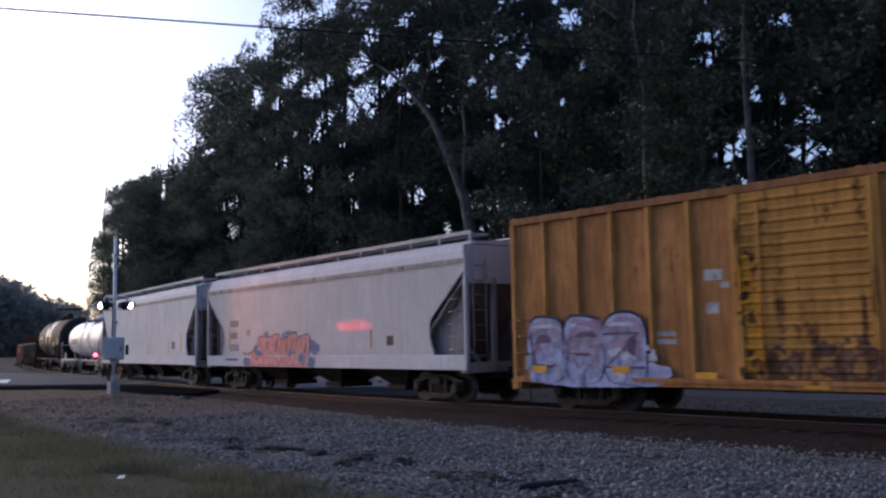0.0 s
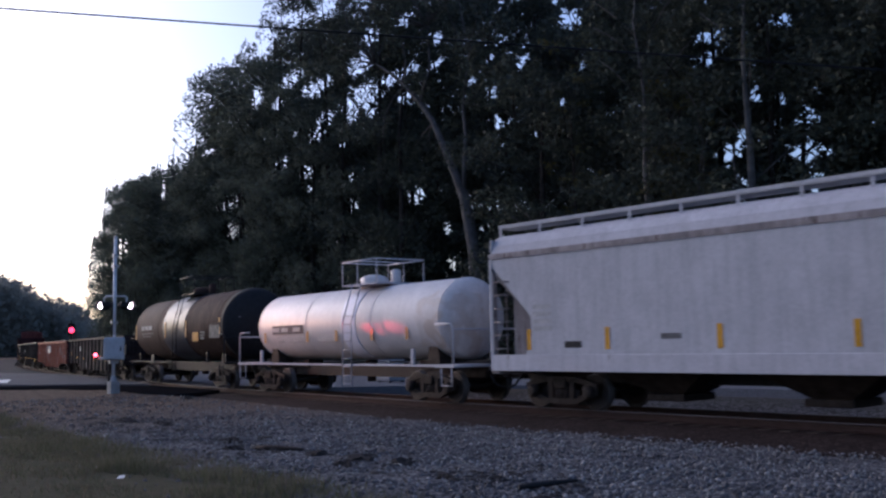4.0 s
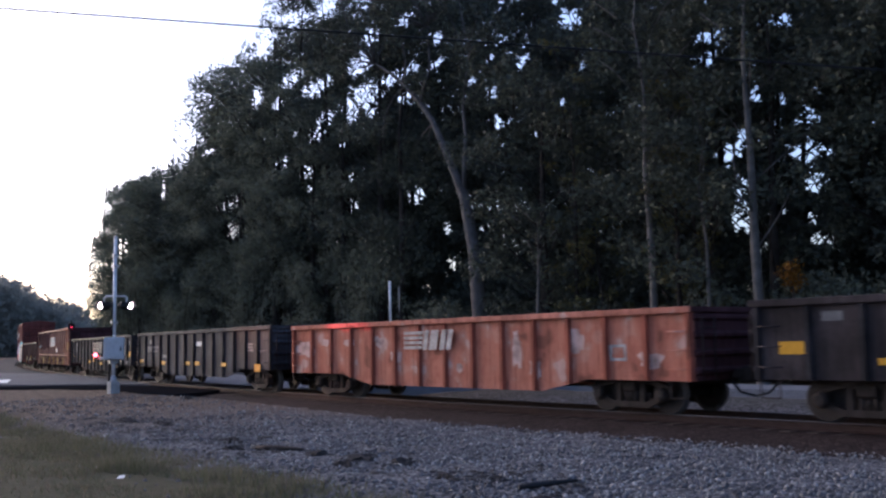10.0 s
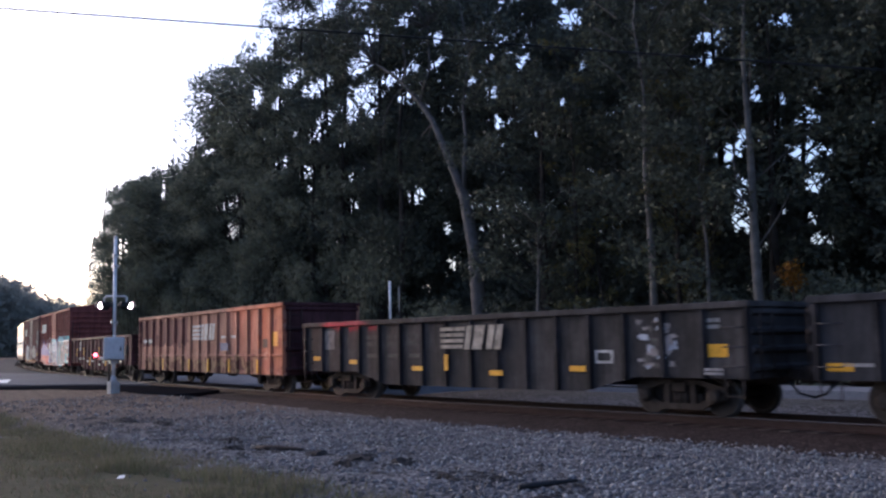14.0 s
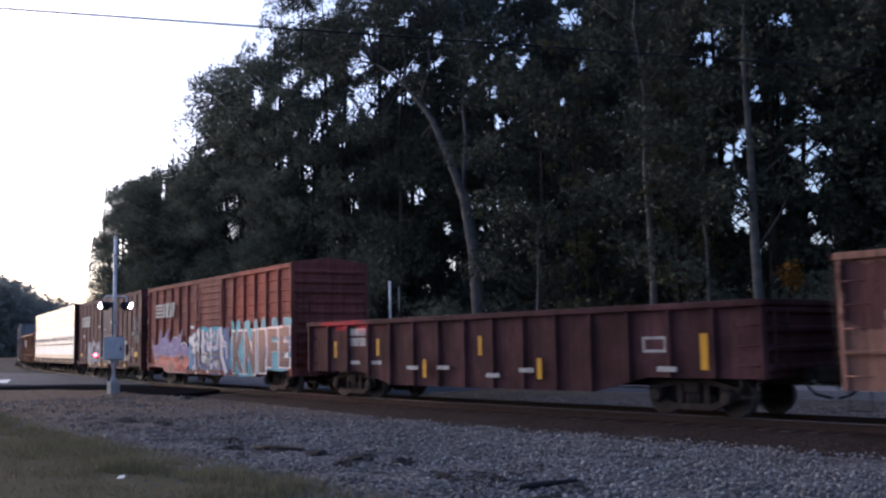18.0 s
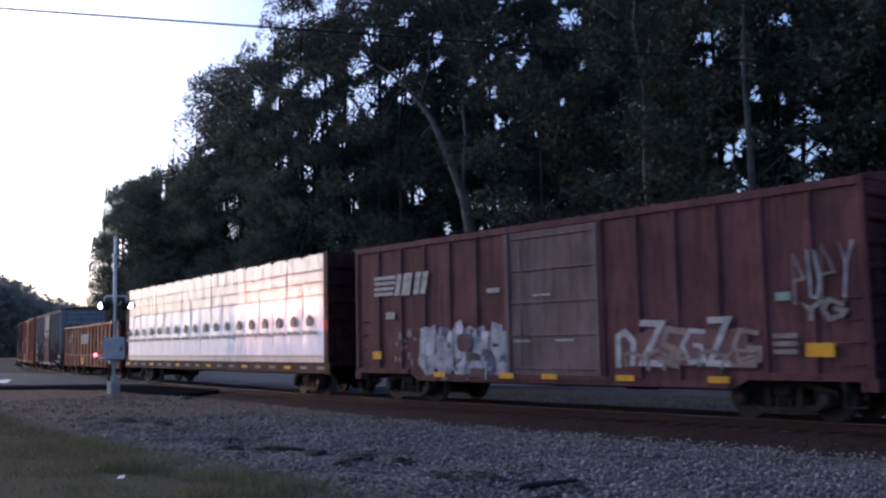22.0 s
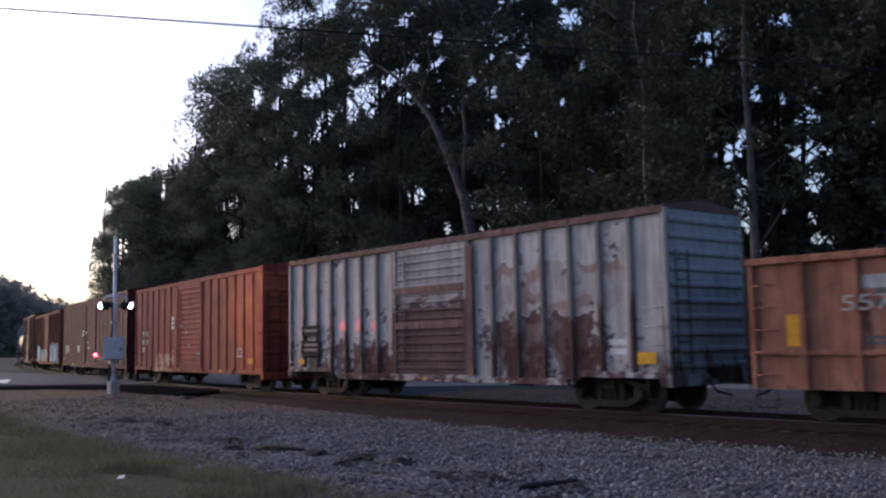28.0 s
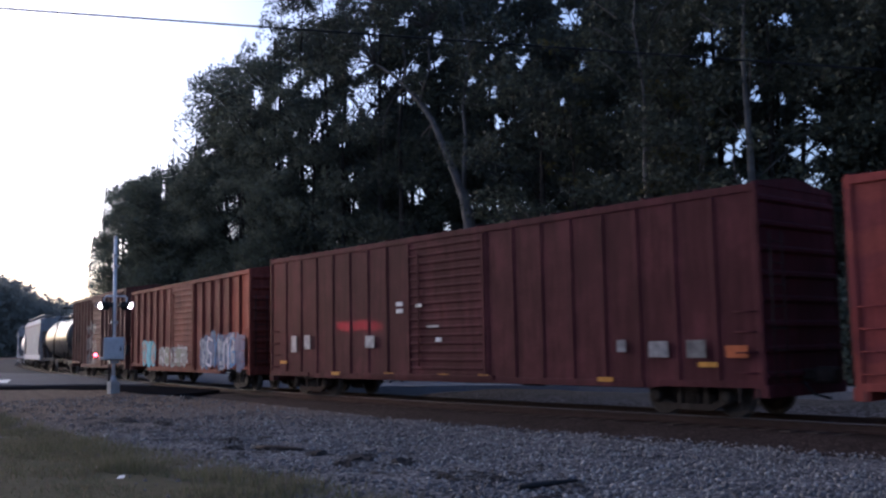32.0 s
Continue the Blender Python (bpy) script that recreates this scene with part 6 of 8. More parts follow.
def centrebeam(label, front, rear):
    car, hl = car_base("centrebeam_flatcar", label, "flat car", front, rear, 2.4)
    part("deck", Shape().box(-hl, hl, -BEAM, BEAM, 0.98, 1.08, 0.01), M_FLAT, car)
    for o in (-1, 1):
        part("side_sill", Shape().box(-hl, hl, min(o * (BEAM - 0.06), o * BEAM), max(o * (BEAM - 0.06), o * BEAM), 0.74, 1.06, 0.01), M_FLAT, car, "dark side sill with reflective tape")
        bk = part("bulkhead", Shape().box(min(o * (hl - 0.42), o * (hl - 0.1)), max(o * (hl - 0.42), o * (hl - 0.1)), -BEAM, BEAM, 1.05, 4.62, 0.02), M_FLAT, car, "brown end bulkhead")
        for k in range(6):
            z = 1.4 + k * 0.55
            part("bulkhead_rib", Shape().box(min(o * (hl - 0.1), o * (hl - 0.02)), max(o * (hl - 0.1), o * (hl - 0.02)), -BEAM + 0.05, BEAM - 0.05, z - 0.06, z + 0.06), M_FLAT, bk)
    part("centre_beam", Shape().box(-hl + 0.4, hl - 0.4, -0.12, 0.12, 1.0, 4.55), M_FLAT, car)
    n, pitch = 18, 1.2
    for k in range(n):
        x = -10.55 + pitch * k
        # the end packs fill up to the bulkheads
        x0 = -hl + 0.45 if k == 0 else x - pitch / 2
        x1 = hl - 0.45 if k == n - 1 else x + pitch / 2
        w, mid = x1 - x0, (x0 + x1) / 2
        x = max(x, x0 + 0.32)
        for o in (-1, 1):
            pack = part("lumber_pack", pack_shape(mid, w, o, k), M_WRAP, car, "stacked lumber packs in white printed wrap")
            if o < 0:
                y = -BEAM - 0.012
                # printed mark: a green roof shape over a slim base, and a green band of unreadable print
                lg = part("printed_mark", Shape().prism([(x - 0.25, 2.47), (x - 0.20, 2.28), (x + 0.20, 2.28), (x + 0.25, 2.47), (x + 0.20, 2.53), (x, 2.66), (x - 0.20, 2.53)], y - 0.003, y + 0.006), M_GREEN, pack, "dark green printed house-shaped mark")
                part("mark_window", Shape().box(x - 0.10, x + 0.10, y - 0.006, y + 0.0, 2.32, 2.39).box(x - 0.15, x + 0.15, y - 0.006, y + 0.0, 2.44, 2.47), M_PRINT, lg)
                part("print_bar", Shape().box(x - 0.5, x - 0.06, y - 0.003, y + 0.006, 2.0, 2.10).box(x - 0.02, x + 0.5, y - 0.003, y + 0.006, 2.0, 2.10).box(x - 0.44, x - 0.30, y - 0.003, y + 0.006, 2.10, 2.14).box(x + 0.06, x + 0.18, y - 0.003, y + 0.006, 2.10, 2.14), M_PRINT, pack)
        part("corner_tie", Shape().box(x0 - 0.04, x0 + 0.04, -BEAM - 0.005, -BEAM + 0.12, 4.52, 4.62, 0.01), M_BLACK, car, "dark tie over the joint of two packs")
        for z in (1.27, 3.25, 3.66, 4.05):
            if k % 2 == 0:
                part("strap", Shape().box(mid - w / 2, mid + w / 2 + (pitch if k < n - 2 else 1.55 if k == n - 2 else 0), -BEAM - 0.02, -BEAM - 0.012, z, z + 0.03), M_STRAP, car)
    for k in range(18):
        x = -hl + 0.6 + (2 * hl - 1.2) * k / 17
        mark(car, x, 0.92, 0.5, 0.09, M_YELLOW if k % 3 == 0 else M_TAPE, "reflective_tape")
    return car, hl


def pack_shape(x, w, o, k):
    """One wrapped stack: slack plastic with soft folds at the joints and an uneven top."""
    rnd = random.Random(k * 3 + o)
    g = 0.007
    sh = Shape()
    nx, nz = 13, 12
    pts = []
    lean = rnd.uniform(-0.02, 0.02)
    for i in range(nx):
        for j in range(nz):
            u, v = i / (nx - 1), j / (nz - 1)
            px = x - w / 2 + g + (w - 2 * g) * u + lean * (v - 0.5) * (0.3 < u < 0.7)
            pz = 1.10 + (3.47 + 0.02 * math.sin(math.pi * u) ** 0.5 + 0.008 * math.sin(k * 2.1 + u * 3)) * v
            puff = 0.016 * (1 - abs(2 * u - 1) ** 6) + 0.014 * math.sin(7 * v + k) * math.sin(5 * u + k) + 0.010 * math.sin(9 * (u + 0.8 * v) + 2.3 * k)
            pts.append((px, o * (BEAM - 0.045 + puff), pz))
    f = [(i * nz + j, i * nz + j + 1, (i + 1) * nz + j + 1, (i + 1) * nz + j) for i in range(nx - 1) for j in range(nz - 1)]
    sh.quadset(pts, f, True)
    sh.box(x - w / 2 + g, x + w / 2 - g, min(o * 0.14, o * (BEAM - 0.06)), max(o * 0.14, o * (BEAM - 0.06)), 1.09, 4.58, 0.03)
    return sh


M_FLAT = paint("brown_flatcar_paint", (0.045, 0.022, 0.021), 0.35)
M_TAPE = plain("dull_grey_tape", (0.17, 0.165, 0.165), 0.6)
M_STRAP = plain("dark_plastic_strap", (0.27, 0.255, 0.27), 0.6)
M_GREEN = plain("dark_green_print", (0.048, 0.088, 0.082), 0.6, 0, 0.5, 9.0)
M_PRINT = plain("dull_green_print", (0.22, 0.26, 0.27), 0.6)


def wrap_mat():
    """White woven plastic, a kraft-toned band above and below, dull sheen and fine creases."""
    m, nt, bsdf = mat_nodes("white_lumber_wrap")
    vec = coords(nt)
    sep = add(nt, "ShaderNodeSeparateXYZ")
    wire_up(nt, vec, sep.inputs["Vector"])
    creases = noise_tex(nt, coords(nt, (1.5, 1.0, 0.28)), 2.0, 6, 0.6)
    upper = window(nt, sep.outputs["Z"], 3.25, 9.0, 0.02)
    lower = window(nt, sep.outputs["Z"], -1.0, 1.36, 0.02)
    c = ramp(nt, creases, [(0.3, (0.64, 0.68, 0.84)), (0.6, (0.74, 0.78, 0.94))])
    kraft = ramp(nt, creases, [(0.3, (0.54, 0.49, 0.49)), (0.65, (0.68, 0.62, 0.61))])
    c = mix(nt, calc(nt, "MAXIMUM", upper, lower), c, kraft)
    wire_up(nt, c, bsdf.inputs["Base Color"])
    bsdf.inputs["Roughness"].default_value = 0.27
    # slack folds that run slantwise, and upright pleats at the joints
    turn = add(nt, "ShaderNodeMapping", Rotation=(0, -0.8, 0))
    wire_up(nt, vec, turn.inputs["Vector"])
    fold = add(nt, "ShaderNodeMapping", Scale=(0.35, 1.0, 2.6))
    wire_up(nt, turn.outputs["Vector"], fold.inputs["Vector"])
    pleat = noise_tex(nt, coords(nt, (5.0, 1.0, 0.22)), 1.6, 3, 0.5)
    relief = calc(nt, "ADD", calc(nt, "MULTIPLY", creases, 0.5), calc(nt, "ADD", calc(nt, "MULTIPLY", noise_tex(nt, fold.outputs["Vector"], 1.3, 4, 0.55), 0.6), calc(nt, "MULTIPLY", pleat, 0.6)))
    bump(nt, relief, bsdf, 0.75, 0.06)
    return m


M_WRAP = wrap_mat()
M_HOPEND = paint("brown_grey_hopper_end", (0.30, 0.265, 0.26), 0.3, (0.10, 0.06, 0.05), 0.6, 0.2)


def build_train():
    rust = (0.10, 0.045, 0.025)
    # paints
    p_yel = paint("faded_yellow_ochre", (0.37, 0.172, 0.06), 0.24, (0.15, 0.07, 0.035), 0.6, 0.2, seed=1)
    p_yelp = paint("bright_yellow_posts", (0.44, 0.22, 0.06), 0.2, (0.16, 0.08, 0.04), 0.6, 0.2, seed=35)
    p_yelc = paint("rusty_ochre_chord", (0.25, 0.115, 0.05), 0.3, (0.10, 0.05, 0.03), 0.6, 0.2, seed=36)
    p_yeld = paint("yellow_door", (0.41, 0.21, 0.05), 0.42, (0.07, 0.035, 0.02), 0.6, 0.15, tags=[(-1.4, 1.6, 0.7, 1.5, [(0.07, 0.035, 0.03), (0.16, 0.10, 0.08), (0.09, 0.045, 0.03), (0.30, 0.16, 0.05), (0.08, 0.05, 0.05)], 2.2), (-1.45, -0.9, 0.7, 3.3, [(0.06, 0.03, 0.02), (0.45, 0.22, 0.02), (0.08, 0.04, 0.025)], 2.5)], seed=2)
    p_hop = paint("pale_grey_hopper", (0.455, 0.44, 0.45), 0.08, (0.2, 0.15, 0.12), 0.5, 0.06, seed=3, sooty=0.25)
    p_hop2 = paint("light_grey_hopper", (0.48, 0.475, 0.50), 0.06, (0.2, 0.16, 0.13), 0.5, 0.06, seed=4, sooty=0.25)
    p_hop3 = paint("far_grey_hopper", (0.34, 0.34, 0.35), 0.08, (0.2, 0.16, 0.13), 0.5, 0.08, seed=5, sooty=0.25)
    p_sill = paint("white_sill", (0.50, 0.49, 0.52), 0.1, (0.2, 0.15, 0.12), 0.5, 0.06, seed=6, sooty=0.25)
    p_wt = paint("white_tank", (0.63, 0.60, 0.59), 0.10, (0.30, 0.20, 0.15), 0.45, 0.05, tags=[(4.3, 6.0, 1.0, 3.0, [(0.60, 0.57, 0.55), (0.55, 0.49, 0.45), (0.60, 0.56, 0.54), (0.50, 0.43, 0.38), (0.58, 0.53, 0.50)], 0.9)], seed=7, sooty=0.2)
    p_bt = paint("brown_tank", (0.051, 0.031, 0.026), 0.3, (0.040, 0.025, 0.021), 0.6, 0.2, seed=8)
    p_band = paint("glossy_blue_black_band", (0.020, 0.026, 0.042), 0.05, (0.03, 0.03, 0.04), 0.4, 0.25, seed=9)
    p_band.node_tree.nodes["Principled BSDF"].inputs["Specular IOR Level"].default_value = 0.16
    p_gon = paint("black_gondola", (0.038, 0.031, 0.032), 0.22, (0.045, 0.03, 0.026), 0.65, 0.3, seed=10)
    p_ora = paint("faded_orange_gondola", (0.38, 0.15, 0.105), 0.2, (0.14, 0.06, 0.04), 0.7, 0.3, tags=[(-8.0, 8.0, 0.5, 2.2, [(0.20, 0.075, 0.05), (0.33, 0.12, 0.08), (0.38, 0.145, 0.095), (0.38, 0.15, 0.10), (0.40, 0.19, 0.14), (0.44, 0.30, 0.26)], 1.5)], seed=11)
    p_orp = paint("rusty_orange_posts", (0.25, 0.075, 0.048), 0.3, (0.11, 0.05, 0.035), 0.7, 0.25, seed=31)
    # Darker than the sheets: the posts' shadow is put into this paint.
    p_gonp = paint("shaded_black_gondola_posts", (0.022, 0.02, 0.022), 0.2, (0.045, 0.03, 0.026), 0.65, 0.3, seed=30)
    p_gon8 = paint("black_gondola_clean", (0.047, 0.046, 0.052), 0.12, (0.06, 0.045, 0.04), 0.6, 0.25, seed=12)
    p_gon9 = paint("dark_green_black_gondola", (0.040, 0.037, 0.038), 0.2, (0.075, 0.055, 0.05), 0.65, 0.3, seed=13)
    p_tall = paint("salmon_tall_gondola", (0.30, 0.155, 0.112), 0.24, (0.085, 0.045, 0.035), 0.65, 0.2, tags=[
        (-8.3, -1.5, 1.75, 3.0, [(0.10, 0.045, 0.045), (0.13, 0.055, 0.05), (0.11, 0.05, 0.045), (0.28, 0.14, 0.11)], 0.8),
        (-7.5, 6.0, 0.6, 1.2, [(0.11, 0.05, 0.04), (0.25, 0.16, 0.09), (0.14, 0.07, 0.05), (0.28, 0.18, 0.10), (0.12, 0.055, 0.045)], 1.1),
        (6.3, 8.5, 0.6, 3.2, [(0.26, 0.085, 0.05), (0.36, 0.14, 0.08), (0.40, 0.17, 0.10), (0.36, 0.15, 0.10), (0.42, 0.24, 0.17)], 0.9)], seed=14)
    # Also on three other gondolas' end walls, whose shade it paints in.
    p_low = paint("maroon_gondola_and_shaded_ends", (0.062, 0.027, 0.030), 0.3, (0.06, 0.03, 0.025), 0.65, 0.3, seed=15)
    p_knife = paint("red_brown_boxcar", (0.198, 0.066, 0.056), 0.12, (0.10, 0.045, 0.035), 0.6, 0.16, tags=[
        (-6.9, -2.5, 0.6, 1.25, [(0.36, 0.09, 0.075), (0.42, 0.12, 0.10), (0.30, 0.07, 0.065), (0.40, 0.11, 0.09)], 1.3),
        (-6.9, -2.5, 1.3, 1.8, [(0.15, 0.115, 0.30), (0.18, 0.14, 0.34), (0.13, 0.09, 0.26)], 1.4)], seed=16)
    p_ns = paint("dull_maroon_boxcar", (0.112, 0.052, 0.054), 0.08, (0.09, 0.045, 0.035), 0.6, 0.14, seed=17)
    p_nsd = paint("grey_plug_door", (0.15, 0.115, 0.118), 0.08, (0.10, 0.06, 0.05), 0.55, 0.1, seed=18)
    p_tall2 = paint("orange_tall_gondola", (0.30, 0.137, 0.090), 0.30, (0.10, 0.05, 0.03), 0.65, 0.22, tags=[
        (-3.0, 8.4, 0.6, 3.2, [(0.21, 0.085, 0.055), (0.31, 0.14, 0.080), (0.36, 0.175, 0.090), (0.32, 0.145, 0.082), (0.26, 0.11, 0.065), (0.40, 0.21, 0.11)], 0.9)], seed=19)
    p_greyr = paint("rusty_brown_roof", (0.16, 0.10, 0.09), 0.4, (0.085, 0.04, 0.035), 0.65, 0.25, seed=34)
    p_grey = paint("flaking_pale_grey_boxcar", (0.47, 0.45, 0.44), 0.26, (0.085, 0.040, 0.039), 0.6, 0.14, tags=[
        (2.4, 5.7, 0.6, 2.3, [(0.075, 0.036, 0.036), (0.10, 0.05, 0.047), (0.085, 0.04, 0.04), (0.17, 0.12, 0.11), (0.40, 0.37, 0.36)], 1.1),
        (-4.4, -2.0, 0.6, 1.7, [(0.42, 0.39, 0.38), (0.085, 0.04, 0.04), (0.13, 0.075, 0.07), (0.38, 0.34, 0.33)], 1.3),
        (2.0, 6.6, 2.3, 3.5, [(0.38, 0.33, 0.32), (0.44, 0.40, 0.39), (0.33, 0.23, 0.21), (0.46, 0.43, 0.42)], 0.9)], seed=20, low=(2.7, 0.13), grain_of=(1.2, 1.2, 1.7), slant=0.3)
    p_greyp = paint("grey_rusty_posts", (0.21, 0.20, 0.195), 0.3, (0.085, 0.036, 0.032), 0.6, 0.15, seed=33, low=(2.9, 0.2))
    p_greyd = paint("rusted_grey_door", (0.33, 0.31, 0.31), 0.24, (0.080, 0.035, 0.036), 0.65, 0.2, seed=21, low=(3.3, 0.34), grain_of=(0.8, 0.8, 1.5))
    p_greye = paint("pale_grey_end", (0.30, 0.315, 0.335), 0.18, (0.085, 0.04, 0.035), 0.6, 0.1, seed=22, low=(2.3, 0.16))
    # more orange towards the front, darker towards the rear
    p_red = paint("oxide_red_boxcar", (0.225, 0.052, 0.045), 0.12, (0.12, 0.05, 0.035), 0.6, 0.14, tags=[
        (2.8, 8.2, 0.5, 4.4, [(0.22, 0.055, 0.042), (0.27, 0.075, 0.045), (0.30, 0.095, 0.050), (0.27, 0.075, 0.045), (0.23, 0.06, 0.045)], 0.7),
        (-8.2, -4.5, 0.5, 4.4, [(0.16, 0.040, 0.040), (0.20, 0.046, 0.042), (0.17, 0.042, 0.042), (0.22, 0.055, 0.045)], 0.6),
        (-4.7, -2.1, 0.5, 1.35, [(0.24, 0.06, 0.05), (0.42, 0.26, 0.16), (0.45, 0.30, 0.20), (0.25, 0.06, 0.05)], 1.9)], seed=23)
    p_dark = paint("dark_maroon_boxcar", (0.062, 0.0175, 0.0215), 0.08, (0.09, 0.027, 0.02), 0.6, 0.14, seed=24)
    p_og = paint("orange_red_boxcar", (0.165, 0.048, 0.036), 0.15, (0.12, 0.05, 0.03), 0.6, 0.16, seed=25)
    p_brn = paint("brown_boxcar", (0.12, 0.055, 0.045), 0.2, rust, 0.6, 0.2, tags=[(-3.0, 0.0, 0.8, 3.2, [(0.12, 0.055, 0.045), (0.3, 0.26, 0.24), (0.12, 0.055, 0.045)], 1.6)], seed=26)
    p_dt = paint("dark_tank", (0.05, 0.048, 0.045), 0.15, (0.08, 0.05, 0.035), 0.3, 0.2, seed=27)

    # 1: yellow boxcar
    c, hl = boxcar("faded yellow boxcar with purple and white graffiti and rusty door", 141.9, 126.55, p_yel, p_yeld, 4.62, (-1.45, 1.35), 6, 8, 0.62, 16, e0=0.66, post_mat=p_yelp, chord_mat=p_yelc)
    mark(c, -2.21, 0.87, 0.5, 0.14, M_YELLOW, "reflector")
    mark(c, 0.14, 0.72, 0.5, 0.12, M_YELLOW, "reflector", y=-1.53)
    mark(c, -2.01, 2.92, 0.42, 0.22, M_PALE, "stencil_panel")
    mark(c, -1.75, 2.7, 0.2, 0.12, M_PALE, "stencil_panel")
    mark(c, -2.06, 2.24, 0.28, 0.22, M_PALE, "stencil_panel")
    mark(c, -3.20, 1.66, 0.48, 0.34, M_PALE, "stencil_panel", rows=2)
    y = -(BEAM + 0.006)
    spray(c, -5.15, 0.88, 4.1, 0.58, M_GRAF_LAV, 201, y, 7, 0.06, "pale lavender sprayed base")
    rnd = random.Random(61)
    for k, (x, w, h) in enumerate(((-6.58, 1.12, 1.55), (-5.42, 1.16, 1.5), (-4.25, 1.16, 1.58))):
        spray(c, x, 1.45, w + 0.08, h + 0.08, M_GRAF_DARK, 210 + k, y - 0.004, 2, 0.04, "dark sprayed outline")
        spray(c, x, 1.42, w, h, M_GRAF_LAV, 210 + k, y - 0.010, 2, 0.05, "pale lavender sprayed letter")
        spray(c, x + 0.04, 1.68, w * 0.84, h * 0.58, M_GRAF_MAUVE2, 220 + k, y - 0.015, 3, 0.12, "mauve sprayed fill")
        # drifts of thin paint over the fill
        for q in range(20):
            up = q % 2
            spray(c, x + rnd.uniform(-0.4, 0.4) * w, 1.72 + rnd.uniform(-0.26, 0.3) if up else 1.1 + rnd.uniform(-0.26, 0.26), rnd.uniform(0.08, 0.42), rnd.uniform(0.06, 0.24), rnd.choice((M_GRAF_MAUVE, M_GRAF_MAUVE2, M_GRAF_LAV, M_GRAF_COOL)) if up else rnd.choice((M_GRAF_WHITE, M_GRAF_LAV, M_GRAF_LAV, M_GRAF_COOL)), 2000 + 40 * k + q, y - 0.019 - 0.0005 * q, rnd.choice((2, 3, 4)), 0.25)
        spray(c, x + (-0.05, 0.1, 0.2)[k], (1.68, 1.76, 1.5)[k], (0.46, 0.6, 0.2)[k], (0.2, 0.12, 0.4)[k], M_GRAF_PLUM, 250 + k, y - 0.031, 3, 0.2, "dark plum sprayed stroke")
        spray(c, x - 0.05, 1.98, w * 0.5, 0.09, M_GRAF_WHITE, 260 + k, y - 0.031, 2, 0.2)
    spray(c, -5.42, 1.32, 0.95, 0.06, M_GRAF_PLUM, 241, y - 0.032, 2, 0.2)
    scrawl(c, -7.05, -3.75, 1.0, 1.95, 3, (M_GRAF_PLUM, M_GRAF_MAUVE), 62, 0.06, y - 0.033)
    for q in range(26):
        spray(c, rnd.uniform(-7.1, -3.3), rnd.uniform(0.72, 1.5), rnd.uniform(0.06, 0.22), rnd.uniform(0.1, 0.4), rnd.choice((M_GRAF_WHITE, M_GRAF_LAV, M_GRAF_COOL, M_GRAF_MAUVE2)), 2300 + q, y - 0.034, rnd.choice((2, 3)), 0.3)
    for x, z in ((-6.75, 0.98), (-4.35, 0.98)):
        mark(c, x, z, 0.46, 0.16, M_YELLOW, "reflector", y=y - 0.036)
    # 2, 3: covered hoppers
    c, hl = hopper("pale grey covered hopper with red and blue graffiti at one end", 125.05, 108.42, p_hop, p_sill, cut=1.62)
    yb = -(BEAM + 0.006)
    ys = -(BEAM + 0.026)
    rnd = random.Random(27)

    def letter(x, w, zb, zt, slant, y, mat, label=""):
        j = [rnd.uniform(-0.07, 0.07) for _ in range(8)]
        part("sprayed_letter", Shape().prism([(x - w / 2 + j[0], zb), (x + w / 2 + j[1], zb + j[2] * 0.4), (x + w * 0.42 + slant * 0.5, (zb + zt) / 2 + j[3]), (x + w / 2 + slant + j[4], zt + j[5]), (x + slant + j[6], zt - 0.09), (x - w / 2 + slant + j[7], zt + j[3])], y - 0.003, y + 0.003), mat, c, label)

    # blue clouds behind, then dark-edged pink letters that run down over the sill
    for k, (x, z, w, h) in enumerate(((-3.16, 2.04, 0.4, 0.22), (-2.3, 1.85, 0.5, 0.35), (-1.6, 1.96, 0.7, 0.35), (-1.1, 2.02, 0.5, 0.26), (0.05, 1.64, 0.5, 0.36), (0.36, 1.54, 0.5, 0.4), (-3.95, 1.52, 0.4, 0.36))):
        spray(c, x, z, w, h, M_GRAF_NAVY, 711 + k, yb + 0.001, 4, 0.2, "blue sprayed cloud")
    letter(-4.35, 1.1, 1.32, 1.5, -0.2, yb - 0.005, M_GRAF_DARK)
    letter(-4.3, 1.0, 1.32, 1.46, -0.2, yb - 0.011, M_GRAF_PINK, "pink sprayed arrow")
    for k, (x, w) in enumerate(((-3.3, 0.98), (-2.5, 0.95), (-1.75, 0.86), (-1.1, 0.82), (-0.4, 0.9))):
        zt = 2.0 + 0.05 * (k % 2) - (0.1 if k == 2 else 0)
        spray(c, x, (1.33 + zt) / 2, w + 0.05, zt - 1.28, M_GRAF_DARK, 730 + k, yb - 0.005 - 0.0005 * k, 3, 0.10, "dark sprayed outline")
        spray(c, x + 0.01, (1.31 + zt) / 2 - 0.01, w, zt - 1.33, M_GRAF_PINK if k % 3 != 2 else M_GRAF_ROSE, 730 + k, yb - 0.010 - 0.0005 * k, 3, 0.10, "pink sprayed letter")
        letter(x + 0.12, 0.05, 1.42, zt - 0.15, 0.16, yb - 0.016, M_GRAF_DARK)
        letter(x - 0.2, 0.22, 1.6, zt - 0.1, 0.08, yb - 0.016, M_GRAF_ROSE)
    letter(-2.65, 3.7, 0.93, 1.36, 0.25, ys, M_GRAF_PINK, "pink sprayed lower edge")
    letter(-0.8, 1.5, 0.94, 1.34, -0.1, ys - 0.003, M_GRAF_PINK)
